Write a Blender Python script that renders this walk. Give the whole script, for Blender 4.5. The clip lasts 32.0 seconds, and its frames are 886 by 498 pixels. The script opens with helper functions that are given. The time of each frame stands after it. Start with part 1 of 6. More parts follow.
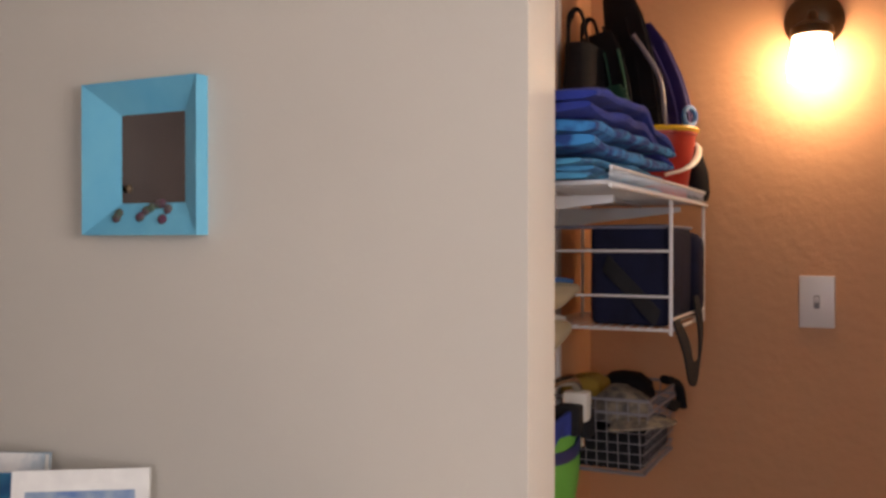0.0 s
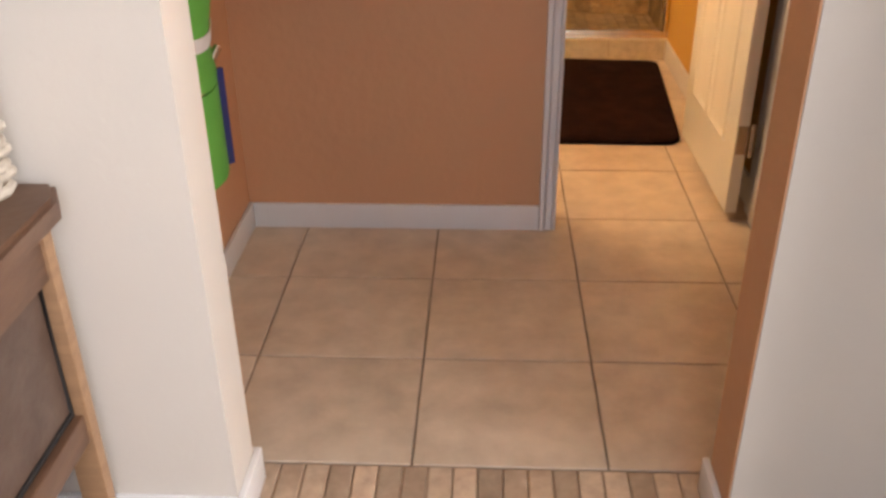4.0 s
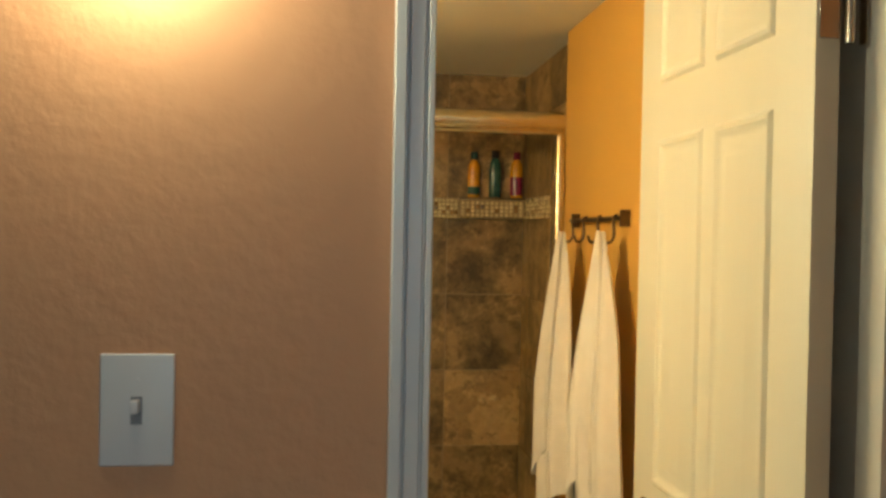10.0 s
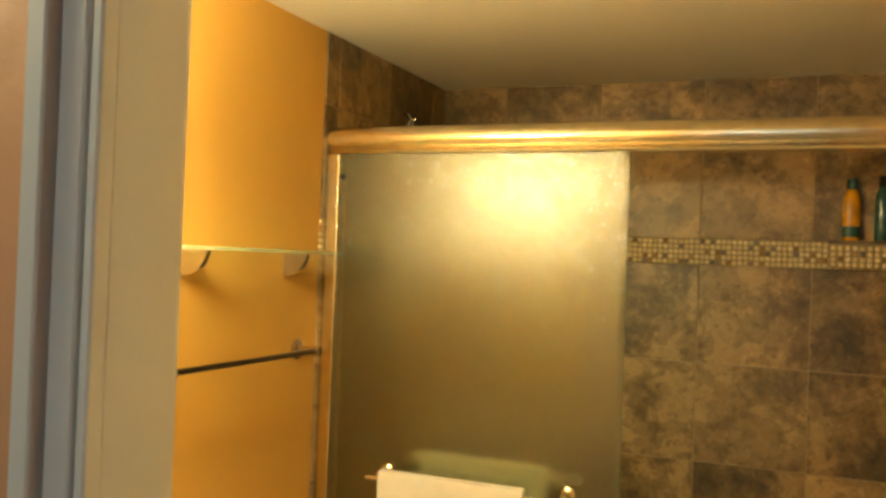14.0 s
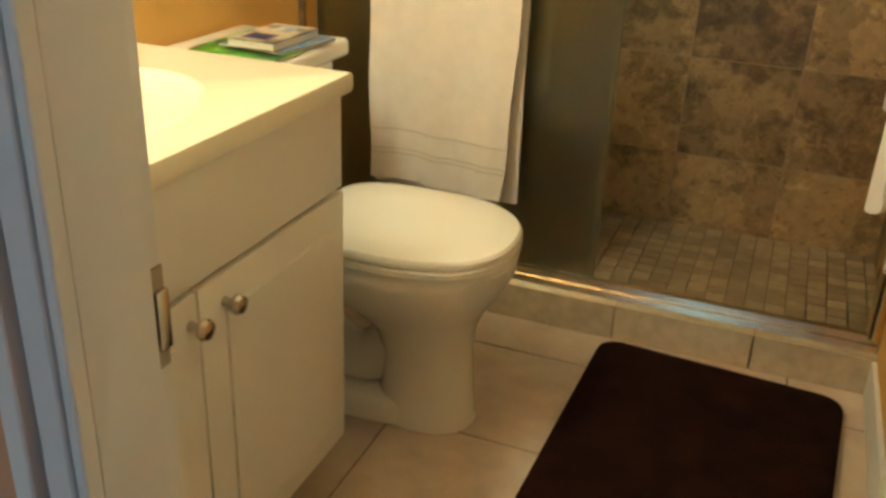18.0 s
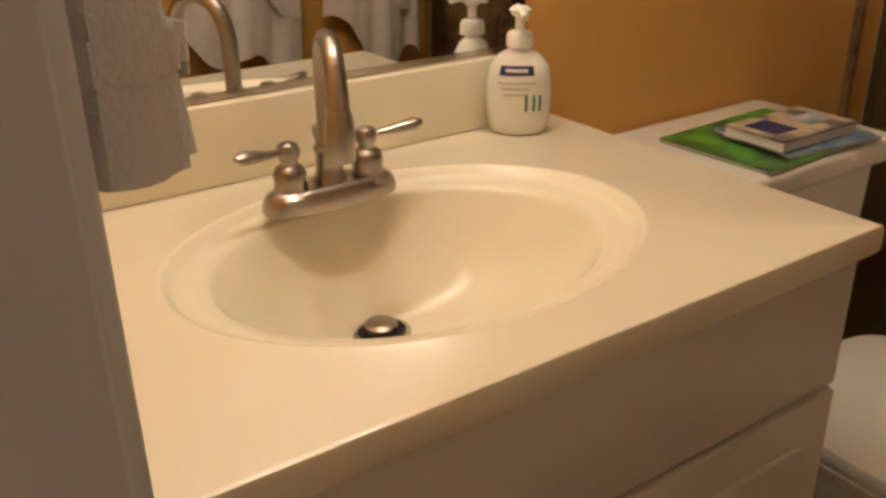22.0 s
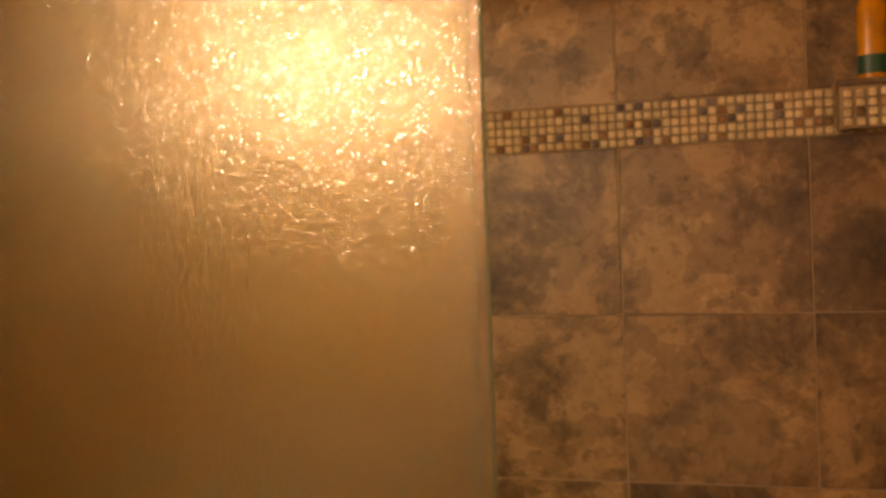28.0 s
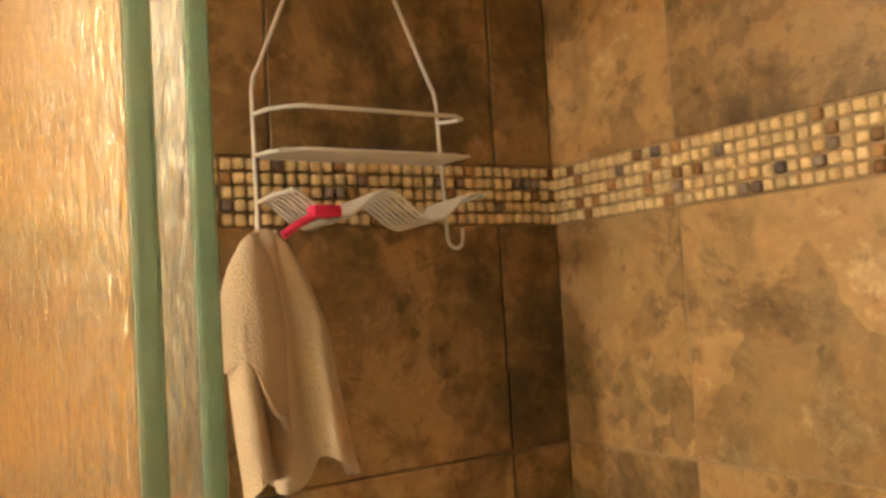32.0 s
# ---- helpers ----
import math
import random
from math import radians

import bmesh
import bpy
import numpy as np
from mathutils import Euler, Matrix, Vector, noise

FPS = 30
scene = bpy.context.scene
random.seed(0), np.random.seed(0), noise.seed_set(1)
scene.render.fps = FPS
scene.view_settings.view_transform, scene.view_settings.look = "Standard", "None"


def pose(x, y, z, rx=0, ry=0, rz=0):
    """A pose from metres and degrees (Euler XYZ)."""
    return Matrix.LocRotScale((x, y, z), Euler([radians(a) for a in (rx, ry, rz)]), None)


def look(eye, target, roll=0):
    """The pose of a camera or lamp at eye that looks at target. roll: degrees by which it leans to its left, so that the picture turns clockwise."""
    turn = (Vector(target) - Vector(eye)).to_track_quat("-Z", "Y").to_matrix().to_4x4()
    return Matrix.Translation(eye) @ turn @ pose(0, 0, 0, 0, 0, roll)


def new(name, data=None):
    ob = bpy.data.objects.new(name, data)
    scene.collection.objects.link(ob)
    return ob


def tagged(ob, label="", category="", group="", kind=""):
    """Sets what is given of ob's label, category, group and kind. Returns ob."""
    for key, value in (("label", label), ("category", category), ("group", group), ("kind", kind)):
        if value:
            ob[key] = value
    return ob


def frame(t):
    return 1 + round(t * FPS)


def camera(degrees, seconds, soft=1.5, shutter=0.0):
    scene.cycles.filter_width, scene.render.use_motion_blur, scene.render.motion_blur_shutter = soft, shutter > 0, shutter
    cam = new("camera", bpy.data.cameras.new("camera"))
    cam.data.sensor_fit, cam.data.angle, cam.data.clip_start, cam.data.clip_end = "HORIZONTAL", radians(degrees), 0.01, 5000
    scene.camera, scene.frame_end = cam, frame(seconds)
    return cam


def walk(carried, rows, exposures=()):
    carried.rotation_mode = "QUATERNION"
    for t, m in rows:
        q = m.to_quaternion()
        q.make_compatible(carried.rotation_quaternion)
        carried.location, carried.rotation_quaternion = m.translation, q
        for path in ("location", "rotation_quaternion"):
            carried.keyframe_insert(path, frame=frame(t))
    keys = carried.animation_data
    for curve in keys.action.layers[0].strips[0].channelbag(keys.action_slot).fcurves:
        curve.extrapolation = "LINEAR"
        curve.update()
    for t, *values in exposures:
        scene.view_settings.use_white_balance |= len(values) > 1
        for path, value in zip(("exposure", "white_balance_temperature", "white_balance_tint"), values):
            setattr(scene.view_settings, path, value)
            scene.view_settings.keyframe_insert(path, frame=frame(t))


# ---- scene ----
cam = camera(52.2, 32.0, soft=3.0)
PATH = [
    (0, (0.25, -2.416, 1.334), (-0.619, -0.614, 1.32), 0.0),
    (0.5, (0.223, -2.422, 1.338), (-0.375, -0.513, 1.317), 0.0),
    (1, (0.264, -2.476, 1.311), (-0.13, -0.519, 1.196), -1.0),
    (1.5, (0.251, -2.452, 1.292), (0.021, -0.486, 1.005), -1.3),
    (2, (0.23, -2.419, 1.256), (0.069, -0.501, 0.711), -1.0),
    (2.3, (0.261, -2.438, 1.222), (0.115, -0.552, 0.573), -1.1),
    (4.5, (0.218, -2.369, 1.245), (0.152, -0.625, 0.269), -0.5),
    (5, (0.177, -2.243, 1.236), (0.152, -0.414, 0.429), -0.9),
    (5.5, (0.177, -2.154, 1.281), (0.095, -0.224, 0.762), -1.1),
    (6, (0.199, -2.109, 1.319), (0.02, -0.145, 0.985), -0.5),
    (6.5, (0.189, -2.0, 1.337), (-0.131, -0.036, 1.13), -0.2),
    (7, (0.202, -1.916, 1.365), (-0.23, 0.037, 1.325), 0.4),
    (7.5, (0.209, -1.844, 1.391), (-0.239, 0.105, 1.439), 0.9),
    (8, (0.216, -1.726, 1.401), (-0.114, 0.245, 1.455), 0.7),
    (8.5, (0.236, -1.576, 1.397), (0.082, 0.417, 1.428), 1.3),
    (9, (0.261, -1.413, 1.383), (0.289, 0.586, 1.396), 1.5),
    (9.5, (0.276, -1.25, 1.396), (0.4545, 0.742, 1.4125), 1.7),
    (10, (0.328, -1.066, 1.392), (0.574, 0.918, 1.364), 1.1),
    (10.5, (0.42, -0.845, 1.421), (0.691, 1.137, 1.408), 1.6),
    (11, (0.459, -0.668, 1.427), (0.739, 1.311, 1.381), 1.0),
    (11.5, (0.511, -0.589, 1.423), (0.691, 1.403, 1.424), 0.7),
    (12, (0.587, -0.477, 1.432), (0.544, 1.522, 1.411), -0.7),
    (12.5, (0.674, -0.437, 1.445), (0.379, 1.541, 1.462), 1.0),
    (13, (0.737, -0.42, 1.472), (0.212, 1.509, 1.538), 0.7),
    (13.5, (0.796, -0.396, 1.479), (0.075, 1.469, 1.552), 1.1),
    (15.5, (0.747, -0.355, 1.248), (0.023, 1.483, 0.935), 2.7),
    (16, (0.762, -0.352, 1.221), (0.059, 1.461, 0.753), 2.6),
    (16.5, (0.759, -0.338, 1.194), (0.08, 1.442, 0.584), 2.5),
    (17, (0.77, -0.334, 1.169), (0.116, 1.412, 0.448), 1.7),
    (17.5, (0.761, -0.332, 1.139), (0.141, 1.383, 0.317), 2.0),
    (18, (0.752, -0.306, 1.132), (0.113, 1.398, 0.3), 2.5),
    (18.5, (0.694, -0.196, 1.137), (-0.095, 1.51, 0.453), 2.6),
    (19, (0.682, -0.135, 1.169), (-0.273, 1.506, 0.542), 1.0),
    (19.5, (0.634, -0.047, 1.166), (-0.454, 1.505, 0.527), 0.5),
    (20, (0.599, 0.019, 1.169), (-0.621, 1.472, 0.536), 0.9),
    (20.5, (0.567, 0.079, 1.166), (-0.823, 1.369, 0.531), 1.0),
    (21, (0.557, 0.109, 1.158), (-0.972, 1.239, 0.537), 0.4),
    (21.5, (0.564, 0.125, 1.149), (-0.995, 1.161, 0.444), -1.1),
    (22, (0.557, 0.109, 1.153), (-0.945, 1.136, 0.324), -0.8),
    (22.5, (0.551, 0.12, 1.155), (-0.984, 1.138, 0.375), 0.0),
    (23, (0.56, 0.112, 1.168), (-0.996, 1.181, 0.506), 0.8),
    (23.5, (0.625, 0.102, 1.195), (-0.98, 1.227, 0.796), 0.3),
    (24, (0.624, 0.098, 1.25), (-0.895, 1.375, 1.001), 0.1),
    (24.5, (0.602, 0.095, 1.267), (-0.762, 1.552, 1.134), 0.3),
    (25, (0.589, 0.095, 1.277), (-0.631, 1.677, 1.19), 0.3),
    (25.5, (0.581, 0.108, 1.284), (-0.469, 1.808, 1.202), 0.0),
    (26, (0.578, 0.143, 1.296), (-0.309, 1.933, 1.202), -0.1),
    (26.5, (0.608, 0.259, 1.297), (-0.153, 2.108, 1.233), -0.7),
    (28.5, (0.575, 1.075, 1.29), (0.077, 3.0, 1.312), -1.9),
    (29, (0.615, 1.262, 1.27), (-0.075, 3.115, 1.358), -2.3),
    (30, (0.615, 1.482, 1.365), (-0.326, 3.246, 1.348), -3.0),
    (30.5, (0.598, 1.565, 1.367), (-0.533, 3.214, 1.374), -3.8),
    (31, (0.591, 1.644, 1.364), (-0.801, 3.077, 1.446), -4.0),
    (31.5, (0.572, 1.686, 1.376), (-0.993, 2.927, 1.474), -3.5),
    (32, (0.565, 1.699, 1.372), (-1.102, 2.797, 1.479), -3.4),
]
EXPOSURES = [
    (0, -0.40, 8700, 26), (1.0, -0.28, 7900, 27), (2.0, 0.1, 7500, 25), (4.5, 0.42, 8100, 22), (6.5, 0.1, 8200, 25), (8, -0.38, 9200, 29), (9, -0.38, 11200, 20), (10, -0.47, 6600, -14), (11, -0.22, 6700, -10), (12, -0.25, 7400, -5), (13, -0.25, 7600, -14), (16, -0.28, 6300, -16), (18, -0.16, 5500, -14),
    (19, -1.2, 5700, -15), (20, -1.35, 6600, 12), (22, -1.48, 5500, 14), (23, -1.55, 6000, 6), (24, -0.88, 8900, 26), (26, -0.57, 8500, 32), (29, -0.5, 8300, 33), (30.3, 0.08, 11000, 30), (31, 0.80, 8300, 23), (32, 0.82, 6000, 10),
]
walk(cam, [(t, look(e, g, r)) for t, e, g, r in PATH], EXPOSURES)

WINDOW_W, BACK_WINDOW_W, HALL_LAMP, BATH_LAMP = 108.0, 24.0, 58.0, 205.0

# ---- world and lights ----
world = bpy.data.worlds.new("sky")
scene.world = world
world.use_nodes = True
wn = world.node_tree.nodes
sky = wn.new("ShaderNodeTexSky")
sky.sky_type = "NISHITA"
sky.sun_disc = False
sky.sun_elevation, sky.sun_rotation = radians(40), radians(70)
world.node_tree.links.new(sky.outputs[0], wn["Background"].inputs[0])
wn["Background"].inputs[1].default_value = 0.10


def area_lamp(name, loc, target, sx, sy, watts, colour):
    data = bpy.data.lights.new(name, "AREA")
    data.shape, data.size, data.size_y, data.energy, data.color = "RECTANGLE", sx, sy, watts, colour
    ob = new(name, data)
    ob.matrix_world = look(loc, target)
    return ob


# daylight in the windows of the front room
area_lamp("window_daylight", (2.36, -2.75, 1.5), (0.0, -2.2, 1.0), 1.2, 1.2, WINDOW_W, (0.74, 0.87, 1.0))
area_lamp("back_window_daylight", (0.45, -4.26, 1.5), (0.45, 0.0, 1.0), 1.1, 1.2, BACK_WINDOW_W, (0.52, 0.70, 1.0))


# ---- materials ----
def material(name, colour, rough=0.5, metal=0.0, colour2=None, scale=8.0, amount=0.5, bump=0.0, bump_scale=60.0,
             detail=6.0, vary=0.0, stretch=(1, 1, 1), spec=0.5, sheen=0.0, coat=0.0, rough2=None):
    """A painted, stained or woven surface: two tones by noise, fine relief, a little change of gloss."""
    m = bpy.data.materials.new(name)
    m.use_nodes = True
    n, l = m.node_tree.nodes, m.node_tree.links
    b = n["Principled BSDF"]
    b.inputs["Roughness"].default_value = rough
    b.inputs["Metallic"].default_value = metal
    b.inputs["Specular IOR Level"].default_value = spec
    b.inputs["Sheen Weight"].default_value = sheen
    b.inputs["Coat Weight"].default_value = coat
    tc = n.new("ShaderNodeTexCoord")
    mp = n.new("ShaderNodeMapping")
    mp.inputs["Scale"].default_value = stretch
    l.new(tc.outputs["Object"], mp.inputs[0])
    t1 = n.new("ShaderNodeTexNoise")
    t1.inputs["Scale"].default_value, t1.inputs["Detail"].default_value = scale, detail
    l.new(mp.outputs[0], t1.inputs["Vector"])
    ramp = n.new("ShaderNodeValToRGB")
    c2 = colour2 or tuple(c * 0.85 for c in colour)
    ramp.color_ramp.elements[0].position, ramp.color_ramp.elements[1].position = 0.5 - amount / 2, 0.5 + amount / 2
    ramp.color_ramp.elements[0].color, ramp.color_ramp.elements[1].color = (*c2, 1), (*colour, 1)
    l.new(t1.outputs["Fac"], ramp.inputs[0])
    out = ramp.outputs[0]
    if vary:
        info = n.new("ShaderNodeObjectInfo")
        geo = n.new("ShaderNodeNewGeometry")
        add = n.new("ShaderNodeMath")
        add.operation = "ADD"
        l.new(info.outputs["Random"], add.inputs[0])
        l.new(geo.outputs["Random Per Island"], add.inputs[1])
        mr = n.new("ShaderNodeMapRange")
        mr.inputs["From Max"].default_value = 2.0
        mr.inputs["To Min"].default_value, mr.inputs["To Max"].default_value = 1 - vary, 1 + vary
        l.new(add.outputs[0], mr.inputs[0])
        hsv = n.new("ShaderNodeHueSaturation")
        l.new(mr.outputs[0], hsv.inputs["Value"])
        l.new(out, hsv.inputs["Color"])
        out = hsv.outputs[0]
    l.new(out, b.inputs["Base Color"])
    if rough2 is not None:
        rr = n.new("ShaderNodeMapRange")
        rr.inputs["To Min"].default_value, rr.inputs["To Max"].default_value = rough, rough2
        l.new(t1.outputs["Fac"], rr.inputs[0])
        l.new(rr.outputs[0], b.inputs["Roughness"])
    if bump:
        t2 = n.new("ShaderNodeTexNoise")
        t2.inputs["Scale"].default_value, t2.inputs["Detail"].default_value = bump_scale, 3
        l.new(mp.outputs[0], t2.inputs["Vector"])
        bp = n.new("ShaderNodeBump")
        bp.inputs["Strength"].default_value, bp.inputs["Distance"].default_value = bump, 0.004
        l.new(t2.outputs["Fac"], bp.inputs["Height"])
        l.new(bp.outputs[0], b.inputs["Normal"])
    return m


def stone(name, tones, scale=7.0, rough=0.28, vary=0.25, vein=0.5, crust=0.0):
    """Mottled slate-look ceramic: warped noise through several tones, each tile with its own cut of the pattern."""
    m = bpy.data.materials.new(name)
    m.use_nodes = True
    n, l = m.node_tree.nodes, m.node_tree.links
    b = n["Principled BSDF"]
    tc = n.new("ShaderNodeTexCoord")
    info = n.new("ShaderNodeObjectInfo")
    geo = n.new("ShaderNodeNewGeometry")
    add = n.new("ShaderNodeMath")
    add.operation = "ADD"
    l.new(info.outputs["Random"], add.inputs[0])
    l.new(geo.outputs["Random Per Island"], add.inputs[1])
    mul = n.new("ShaderNodeMath")
    mul.operation, mul.inputs[1].default_value = "MULTIPLY", 41.0
    l.new(add.outputs[0], mul.inputs[0])
    off = n.new("ShaderNodeVectorMath")
    off.operation = "ADD"
    l.new(geo.outputs["Position"], off.inputs[0])
    l.new(mul.outputs[0], off.inputs[1])
    t1 = n.new("ShaderNodeTexNoise")
    t1.inputs["Scale"].default_value, t1.inputs["Detail"].default_value = scale, 9
    t1.inputs["Roughness"].default_value, t1.inputs["Distortion"].default_value = 0.755, vein
    l.new(off.outputs[0], t1.inputs["Vector"])
    ramp = n.new("ShaderNodeValToRGB")
    e = ramp.color_ramp.elements
    for i, (p, c) in enumerate(tones):
        el = e[i] if i < 2 else e.new(p)
        el.position, el.color = p, (*c, 1)
    lean = n.new("ShaderNodeMath")
    lean.operation = "MULTIPLY_ADD"
    wob = n.new("ShaderNodeMath")
    wob.operation = "FRACT"
    l.new(mul.outputs[0], wob.inputs[0])
    l.new(wob.outputs[0], lean.inputs[0])
    lean.inputs[1].default_value, lean.inputs[2].default_value = vary * 0.55, -vary * 0.25
    tone = n.new("ShaderNodeMath")
    tone.operation = "ADD"
    l.new(t1.outputs["Fac"], tone.inputs[0])
    l.new(lean.outputs[0], tone.inputs[1])
    l.new(tone.outputs[0], ramp.inputs[0])
    t2 = n.new("ShaderNodeTexNoise")
    t2.inputs["Scale"].default_value, t2.inputs["Detail"].default_value = scale * 6, 5
    l.new(off.outputs[0], t2.inputs["Vector"])
    mr = n.new("ShaderNodeMapRange")
    mr.inputs["To Min"].default_value, mr.inputs["To Max"].default_value = 0.66, 1.28
    l.new(t2.outputs["Fac"], mr.inputs[0])
    mr2 = n.new("ShaderNodeMapRange")
    mr2.inputs["To Min"].default_value, mr2.inputs["To Max"].default_value = 1 - vary, 1 + vary
    frac = n.new("ShaderNodeMath")
    frac.operation = "FRACT"
    l.new(mul.outputs[0], frac.inputs[0])
    l.new(frac.outputs[0], mr2.inputs[0])
    vm = n.new("ShaderNodeMath")
    vm.operation = "MULTIPLY"
    l.new(mr.outputs[0], vm.inputs[0])
    l.new(mr2.outputs[0], vm.inputs[1])
    hsv = n.new("ShaderNodeHueSaturation")
    l.new(ramp.outputs[0], hsv.inputs["Color"])
    l.new(hsv.outputs[0], b.inputs["Base Color"])
    value = vm.outputs[0]
    if crust:
        # pale smooth sheets split off along sharp borders, rough darker bed between them, dark flecks
        for size, detail, lo, hi, dark, light in ((0.62, 4, 0.492, 0.504, 1 - crust, 1.0 + 0.35 * crust), (1.5, 10, 0.38, 0.46, 1 - crust, 1.03), (4.5, 8, 0.36, 0.41, 1 - 1.4 * crust, 1.04)):
            t3 = n.new("ShaderNodeTexNoise")
            t3.inputs["Scale"].default_value, t3.inputs["Detail"].default_value = scale * size, detail
            t3.inputs["Roughness"].default_value, t3.inputs["Distortion"].default_value = 0.62, 0.1
            l.new(off.outputs[0], t3.inputs["Vector"])
            mr3 = n.new("ShaderNodeMapRange")
            mr3.inputs["From Min"].default_value, mr3.inputs["From Max"].default_value = lo, hi
            mr3.inputs["To Min"].default_value, mr3.inputs["To Max"].default_value = dark, light
            l.new(t3.outputs["Fac"], mr3.inputs[0])
            vm3 = n.new("ShaderNodeMath")
            vm3.operation = "MULTIPLY"
            l.new(value, vm3.inputs[0])
            l.new(mr3.outputs[0], vm3.inputs[1])
            value = vm3.outputs[0]
    l.new(value, hsv.inputs["Value"])
    b.inputs["Roughness"].default_value = rough
    bp = n.new("ShaderNodeBump")
    bp.inputs["Strength"].default_value, bp.inputs["Distance"].default_value = 0.35, 0.003
    l.new(t1.outputs["Fac"], bp.inputs["Height"])
    l.new(bp.outputs[0], b.inputs["Normal"])
    return m


def plaster(name, colour, peel=0.25, size=90.0):
    return material(name, colour, 0.55, colour2=tuple(c * 0.93 for c in colour), scale=2.5, amount=0.7, bump=peel, bump_scale=size, spec=0.35)


def metal(name, colour, rough, scale=30.0):
    return material(name, colour, rough, 1.0, tuple(c * 0.75 for c in colour), scale, 0.6, 0.03, 200, rough2=rough + 0.1)


def glow(name, colour, strength):
    m = bpy.data.materials.new(name)
    m.use_nodes = True
    b = m.node_tree.nodes["Principled BSDF"]
    b.inputs["Base Color"].default_value = (*colour, 1)
    b.inputs["Emission Color"].default_value = (*colour, 1)
    b.inputs["Emission Strength"].default_value = strength
    return m


def glass(name, colour, rough, bump=0.0, scale=(60, 60, 25), trans=1.0, ior=1.45, coat=0.0):
    m = bpy.data.materials.new(name)
    m.use_nodes = True
    n, l = m.node_tree.nodes, m.node_tree.links
    b = n["Principled BSDF"]
    b.inputs["Base Color"].default_value = (*colour, 1)
    b.inputs["Roughness"].default_value, b.inputs["IOR"].default_value = rough, ior
    b.inputs["Transmission Weight"].default_value = trans
    b.inputs["Coat Weight"].default_value, b.inputs["Coat Roughness"].default_value = coat, 0.13
    if bump:
        tc = n.new("ShaderNodeTexCoord")
        mp = n.new("ShaderNodeMapping")
        mp.inputs["Scale"].default_value = scale
        l.new(tc.outputs["Object"], mp.inputs[0])
        t = n.new("ShaderNodeTexNoise")
        t.inputs["Scale"].default_value, t.inputs["Detail"].default_value = 1.0, 2
        t.inputs["Distortion"].default_value = 0.5
        l.new(mp.outputs[0], t.inputs["Vector"])
        bp = n.new("ShaderNodeBump")
        bp.inputs["Strength"].default_value, bp.inputs["Distance"].default_value = bump, 0.006
        l.new(t.outputs["Fac"], bp.inputs["Height"])
        l.new(bp.outputs[0], b.inputs["Normal"])
        l.new(bp.outputs[0], b.inputs["Coat Normal"])
    return m


def mirror_mat(name):
    m = bpy.data.materials.new(name)
    m.use_nodes = True
    b = m.node_tree.nodes["Principled BSDF"]
    b.inputs["Base Color"].default_value = (0.86, 0.88, 0.86, 1)
    b.inputs["Metallic"].default_value, b.inputs["Roughness"].default_value = 1.0, 0.01
    return m


M_ORANGE = plaster("hall_orange_paint", (0.585, 0.308, 0.170), 0.55, 36)
M_GOLD = plaster("bath_gold_paint", (0.64, 0.365, 0.09), 0.12, 80)
M_TAUPE = plaster("front_room_taupe_paint", (0.60, 0.55, 0.49), 0.15, 60)
M_CEIL = plaster("ceiling_paint", (0.78, 0.74, 0.66), 0.2, 70)
M_TRIM = material("trim_white_paint", (0.68, 0.67, 0.67), 0.35, colour2=(0.62, 0.61, 0.61), scale=5, amount=0.6, bump=0.04, bump_scale=40, spec=0.5)
M_DOOR = material("door_white_paint", (0.73, 0.71, 0.64), 0.38, colour2=(0.68, 0.66, 0.59), scale=4, amount=0.6, bump=0.08, bump_scale=45, stretch=(1, 1, 0.12))
M_GROUT = material("floor_grout", (0.22, 0.17, 0.13), 0.9, scale=20, bump=0.2)
M_GROUT_W = material("wall_grout", (0.34, 0.25, 0.15), 0.85, scale=20, bump=0.2)
M_FLOOR = stone("floor_ceramic", [(0.30, (0.42, 0.33, 0.25)), (0.75, (0.56, 0.47, 0.37)), (0.5, (0.50, 0.40, 0.31))], 2.2, 0.33, 0.05, 0.2)
M_BRICKT = stone("strip_tile_ceramic", [(0.3, (0.30, 0.20, 0.14)), (0.75, (0.52, 0.40, 0.30))], 6, 0.35, 0.3, 0.3)
M_SLATE = stone("shower_slate_ceramic", [(0.33, (0.078, 0.050, 0.024)), (0.70, (0.46, 0.34, 0.18)), (0.41, (0.150, 0.098, 0.043)), (0.475, (0.225, 0.142, 0.061)), (0.54, (0.345, 0.228, 0.105)), (0.61, (0.300, 0.185, 0.077))], 5.4, 0.42, 0.18, 0.25, 0.23)
M_CURB = stone("curb_ceramic", [(0.3, (0.34, 0.27, 0.17)), (0.7, (0.50, 0.41, 0.28))], 5, 0.35, 0.1, 0.4)
M_SHFLOOR = stone("shower_floor_ceramic", [(0.3, (0.26, 0.19, 0.11)), (0.7, (0.42, 0.32, 0.20))], 6, 0.4, 0.2, 0.4)
M_CHIP_A = stone("mosaic_gold_glass", [(0.3, (0.60, 0.46, 0.25)), (0.7, (0.80, 0.66, 0.42))], 30, 0.09, 0.12, 0.2)
M_CHIP_B = stone("mosaic_dark_glass", [(0.3, (0.13, 0.10, 0.11)), (0.7, (0.30, 0.25, 0.22))], 30, 0.09, 0.25, 0.2)
M_CHIP_C = stone("mosaic_brown_glass", [(0.3, (0.24, 0.13, 0.06)), (0.7, (0.44, 0.27, 0.13))], 30, 0.09, 0.25, 0.2)
M_CHROME = metal("brushed_nickel", (0.62, 0.57, 0.50), 0.2)
M_NICKEL = metal("satin_nickel_faucet", (0.42, 0.38, 0.34), 0.26)
